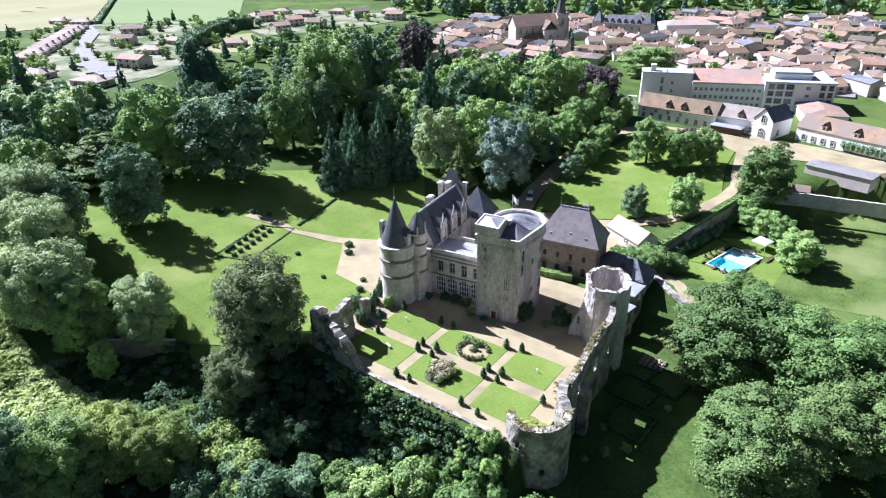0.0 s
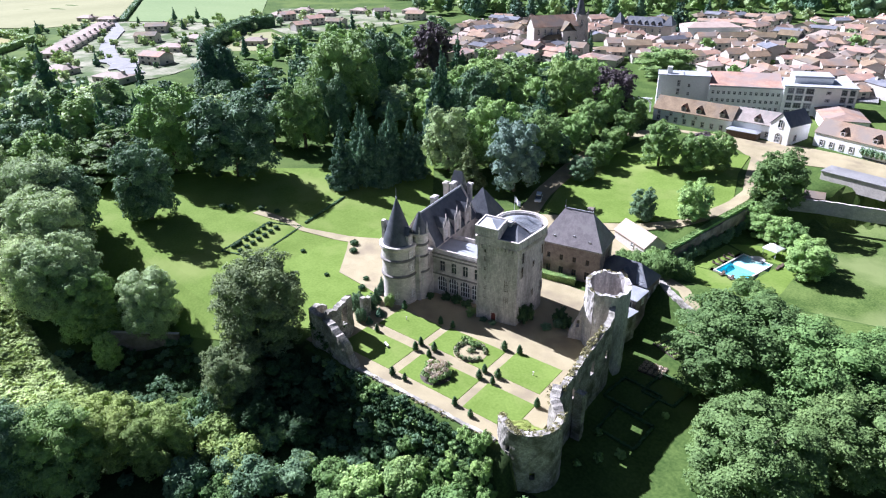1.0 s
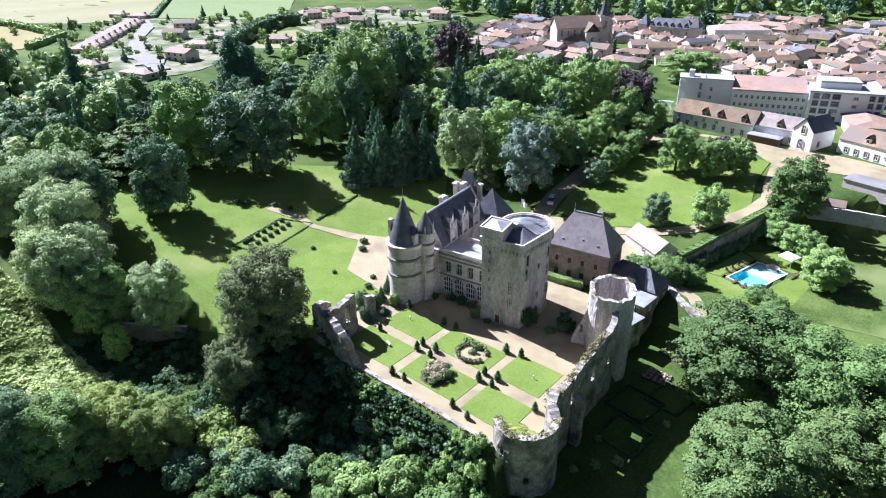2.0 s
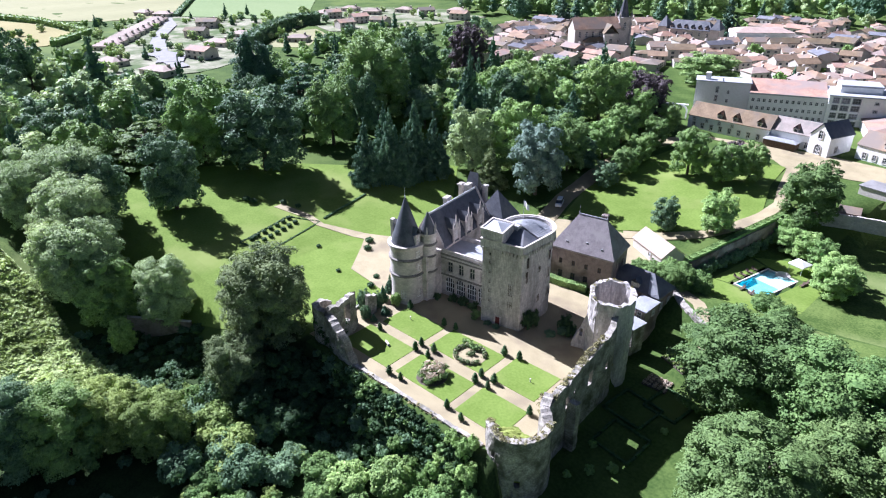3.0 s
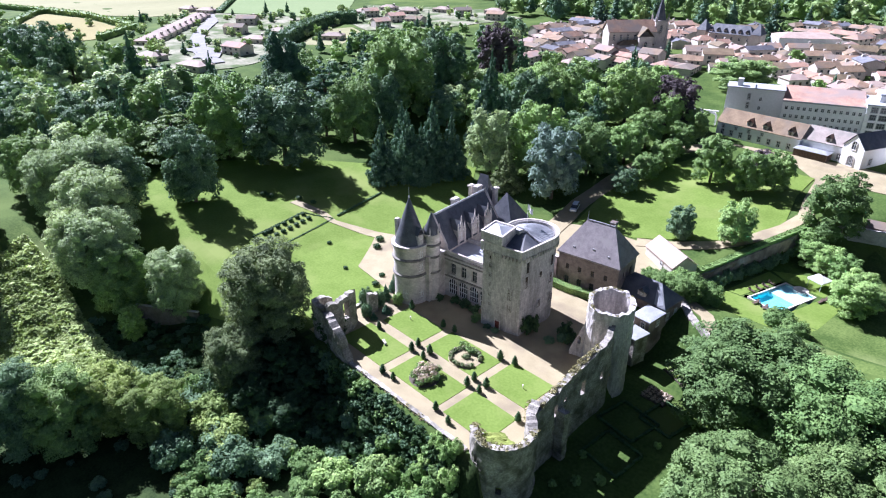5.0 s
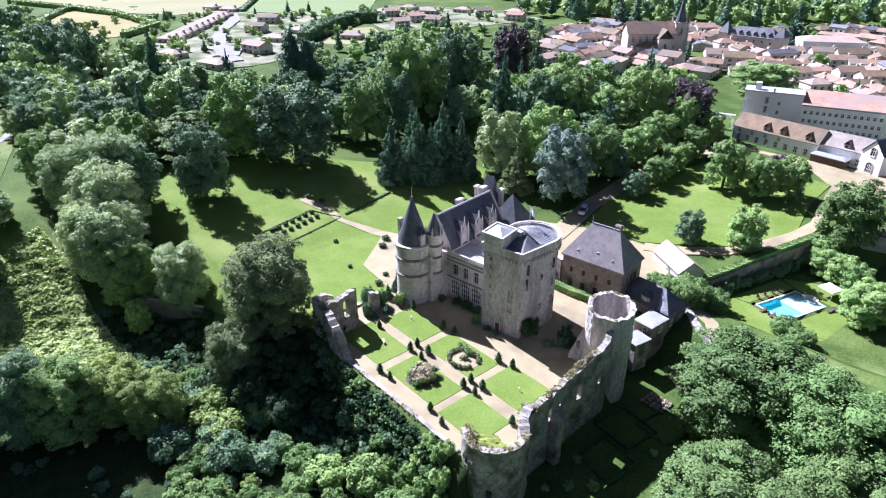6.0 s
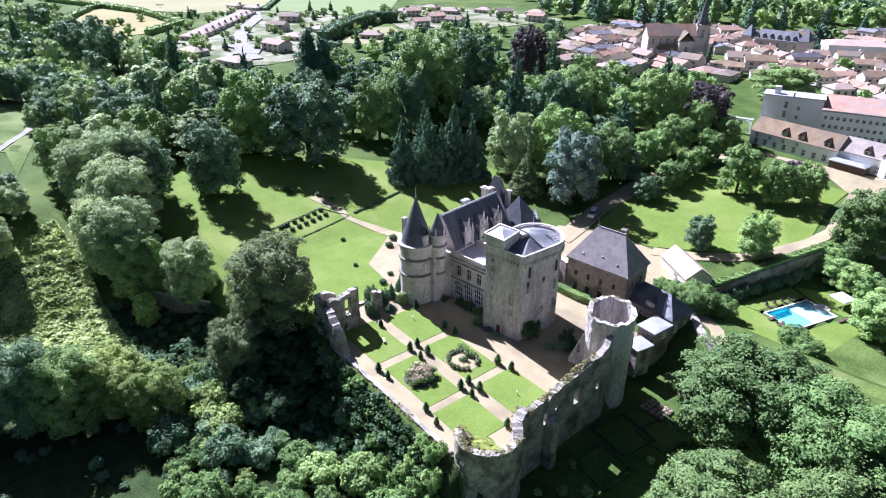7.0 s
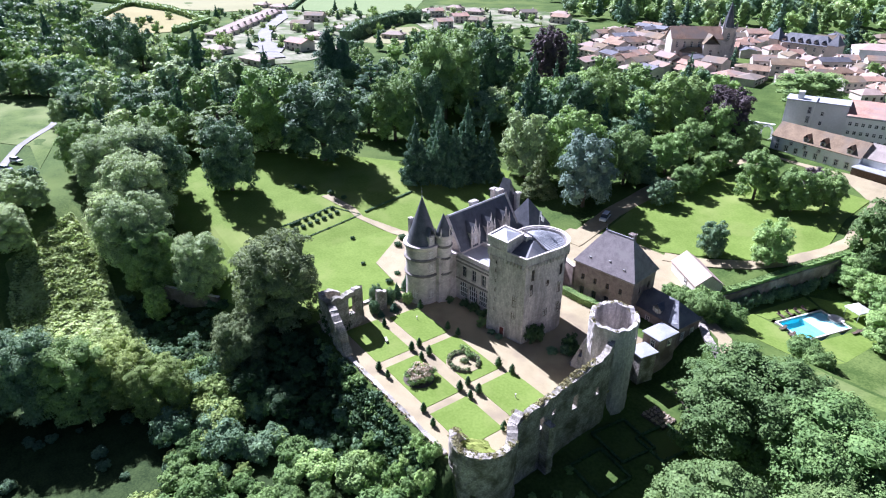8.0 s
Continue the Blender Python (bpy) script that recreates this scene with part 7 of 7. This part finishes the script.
for i in range(10):  # the terraced row
    set_house(-424 - 10.6 * i, 164 + 8.6 * i, 39, 1.35, 1.4, 0.9, 2)
BLOCKED = [[(-100, 240), (-92, 262), (-100, 272), (-22, 318), (-8, 300), (60, 250), (60, 215), (-30, 225)], [(-218, 345), (-168, 352), (-170, 392), (-215, 385)], [(-186, 408), (-134, 408), (-100, 440), (-110, 475), (-150, 470), (-150, 434), (-186, 434)], [(-92, 318), (-150, 300), (-158, 330), (-110, 348), (-70, 340)]]
TOWN = [(-222, 290), (-160, 318), (-110, 350), (-60, 322), (-10, 322), (70, 268), (92, 300), (92, 500), (-30, 540), (-150, 590), (-170, 500), (-255, 440), (-300, 415)]
T_RNG = np.random.default_rng(21)
count = 0
for gy in range(286, 540, 12):
    for gx in range(-300, 92, 13):
        x, y = gx + float(T_RNG.uniform(-3, 3)) + (gy % 2) * 7, gy + float(T_RNG.uniform(-3, 3))
        if not inside(x, y, TOWN) or any(inside(x, y, b) for b in BLOCKED) or T_RNG.uniform() < 0.1 + 0.35 * (y > 450):
            continue
        turn = 20 + 34 * math.sin(x * 0.021 + y * 0.027) + (90 if T_RNG.uniform() < 0.35 else 0) + float(T_RNG.uniform(-6, 6))
        set_house(x, y, turn, float(T_RNG.uniform(0.95, 1.6)), float(T_RNG.uniform(0.9, 1.35)), float(T_RNG.uniform(0.6, 0.98)), int(T_RNG.choice([0, 1, 4, 0, 1, 4, 2, 0, 1, 3])))
        count += 1

# ---- fields, hedges and far trees ----
draped("wheat_field", [(-545, 262), (-735, 388), (-1200, 560), (-1400, 150), (-760, 132), (-665, 166), (-592, 194), (-562, 216)], WHEAT, "broad pale field of ripe wheat", "field", lift=0.3, step=40, thick=0.6)
draped("near_field", [(-496, 176), (-466, 143), (-470, 119), (-556, 114), (-640, 150), (-646, 158), (-585, 173)], HAY, "yellowing hay field below the houses", "field", lift=0.4, step=25, thick=0.6)
draped("green_field", [(-540, 272), (-446, 322), (-470, 352), (-592, 454), (-900, 560), (-740, 398)], CROP, "smooth pale green crop field", "field", lift=0.3, step=40, thick=0.6)
draped("orchard_field", [(-356, 234), (-336, 252), (-366, 292), (-392, 302), (-396, 280)], WHEAT, "small dry paddock among hedges", "field", lift=0.3, step=20, thick=0.6)
draped("west_meadow", [(-380, 20), (-300, 5), (-262, 15), (-240, 34), (-215, 34), (-300, 60)], MEADOW, "bright pasture beyond the wood", "meadow", lift=0.2, step=12, thick=0.5)
draped("village_gardens", [(-330, 140), (-380, 128), (-424, 150), (-560, 246), (-540, 268), (-446, 318), (-420, 318), (-372, 232), (-332, 214), (-318, 170)], GARDEN, "pale dry gardens and yards between the village houses", "ground", lift=0.35, step=14, thick=0.8)
draped("village_gardens_far", [(-372, 300), (-446, 326), (-470, 356), (-500, 400), (-400, 450), (-335, 430), (-345, 330)], GARDEN, "pale gardens behind the park wood", "ground", lift=0.35, step=14, thick=0.8)
draped("village_street", ribbon([(-334, 168), (-356, 172), (-377, 177), (-420, 195), (-455, 214), (-490, 238), (-536, 256)], 9), ASPHALT, "pale grey village street", "road", lift=1.1, step=6, thick=2.0)
draped("village_close", ribbon([(-386, 176), (-368, 180), (-352, 170)], 15), ASPHALT, "pale turning place between the houses", "road", lift=1.2, step=6, thick=2.0)
draped("valley_road", ribbon([(-205, 14), (-222, 24), (-242, 31), (-262, 44), (-300, 56)], 2.6), ASPHALT, "pale curving lane with a parking place", "road", lift=0.3, step=8, thick=0.6)
car(pose(-217, 25, height(-217, 25) + 0.45, 0, 0, 30), CAR_BLUE, "blue-grey car parked on the pale lane")
car(pose(-224, 28.4, height(-224, 28.4) + 0.45, 0, 0, 30), CAR_WHITE, "white car parked on the pale lane")
draped("town_street", ribbon([(-20, 318), (-24, 360), (-70, 400), (-110, 430), (-180, 450)], 8), ASPHALT, "pale town street", "road", lift=0.8, step=6, thick=1.6)
hedge("field_hedge", [(-542, 268), (-640, 330), (-740, 394), (-900, 470)], 4, 3, "dark", "dark field hedge between wheat and crop", leaf=1.6, per_m=5)
hedge("field_hedge", [(-462, 146), (-498, 181), (-586, 178), (-652, 163), (-760, 128)], 5, 4, "mid", "bushy green field hedge", leaf=1.8, per_m=6)
hedge("field_hedge", [(-466, 114), (-556, 108), (-645, 150), (-655, 162)], 5, 4, "mid", "bushy green field hedge", leaf=1.8, per_m=5)
hedge("tall_hedge", [(-360, 226), (-376, 242), (-401, 273), (-422, 306), (-414, 322)], 9, 8, "dark", "tall dark belt of cypress hedge", leaf=1.8, per_m=18)
placed += BUILT


FAR = BLOCKED[:3]
far_wood("village_trees", "garden trees and shrubs among the village houses", [(-560, 110), (-420, 60), (-330, 60), (-300, 150), (-335, 150), (-345, 215), (-330, 330), (-350, 450), (-470, 380), (-540, 260)], 420, 1.2, 3.2, 0.8, ["grey", "mid", "light", "dark", "grey"], 0.03, FAR)
far_wood("town_trees", "small garden trees between the town roofs", TOWN, 420, 2.6, 5.0, 0.82, KINDS, 0.05, FAR)
far_wood("town_edge_trees", "leafy belt of trees along the edge of town", [(-262, 212), (-215, 236), (-170, 266), (-130, 272), (-112, 300), (-160, 314), (-222, 288), (-300, 400), (-345, 300), (-330, 200)], 330, 3, 5, 0.75, KINDS, 0.08, FAR)
far_wood("distant_wood", "distant green woods behind the town", [(-380, 440), (-300, 420), (-255, 445), (-172, 490), (-130, 540), (-30, 555), (95, 510), (260, 700), (-100, 900), (-420, 760), (-520, 560)], 900, 6, 11, 0.68, KINDS, 0.2, FAR)
far_wood("west_trees", "hedgerow trees on the western slope", [(-420, 40), (-262, 10), (-300, 60), (-320, 130), (-420, 110), (-500, 60)], 160, 5, 8, 0.75, KINDS, 0.1, FAR + [STRIP])
far_wood("hill_wood", "dark broadleaf wood on the western hill", [(-345, 62), (-375, 96), (-462, 102), (-560, 100), (-640, 60), (-560, 10), (-380, 40)], 420, 5, 9, 0.68, ["dark", "mid", "dark", "grey", "dark"], 0.12, FAR + [STRIP], tall=2.3)
far_wood("meadow_trees", "scattered trees at the meadow's far side", [(20, 130), (60, 110), (150, 120), (200, 260), (70, 230), (40, 200)], 60, 4, 8, 1.1, KINDS, 0.05, FAR)
plant(-108, 322, 14, 15, "round", "mid", "mid", "very broad green tree beside the white building")
for x, y, h, r in ((-150, 455, 26, 9), (-262, 430, 22, 8), (-290, 470, 20, 7), (-240, 470, 22, 8)):
    plant(x, y, h, r, "cone", "conifer", "far")
for i in range(12):
    plant(-330 + 12 * i, 455 + 5 * i + (i % 3) * 6, 20, 3.6, "column", "mid", "far", "tall slim poplar behind the town")
# trees round the valley meadow, and the largest garden tree by the pool
for x, y, h, r, c in ((-323.6, 35.8, 15, 7, "dark"), (-314.9, 42.2, 16, 7.5, "mid"), (-310.6, 49.1, 15, 7, "dark"), (-260.0, 47.9, 11, 5, "grey"), (-256.9, 53.4, 13, 6, "dark"), (-250.9, 57.9, 13, 6, "mid"), (-186.2, 22.5, 9, 5, "grey"), (-184.7, 29.3, 9, 4.6, "grey")):
    plant(x, y, h, r, "round", c, "mid", "rounded leafy tree beside the valley meadow")
plant(-11.3, 172.4, 10.0, 5.6, "round", "light", "mid", "bright green rounded garden tree by the pool")
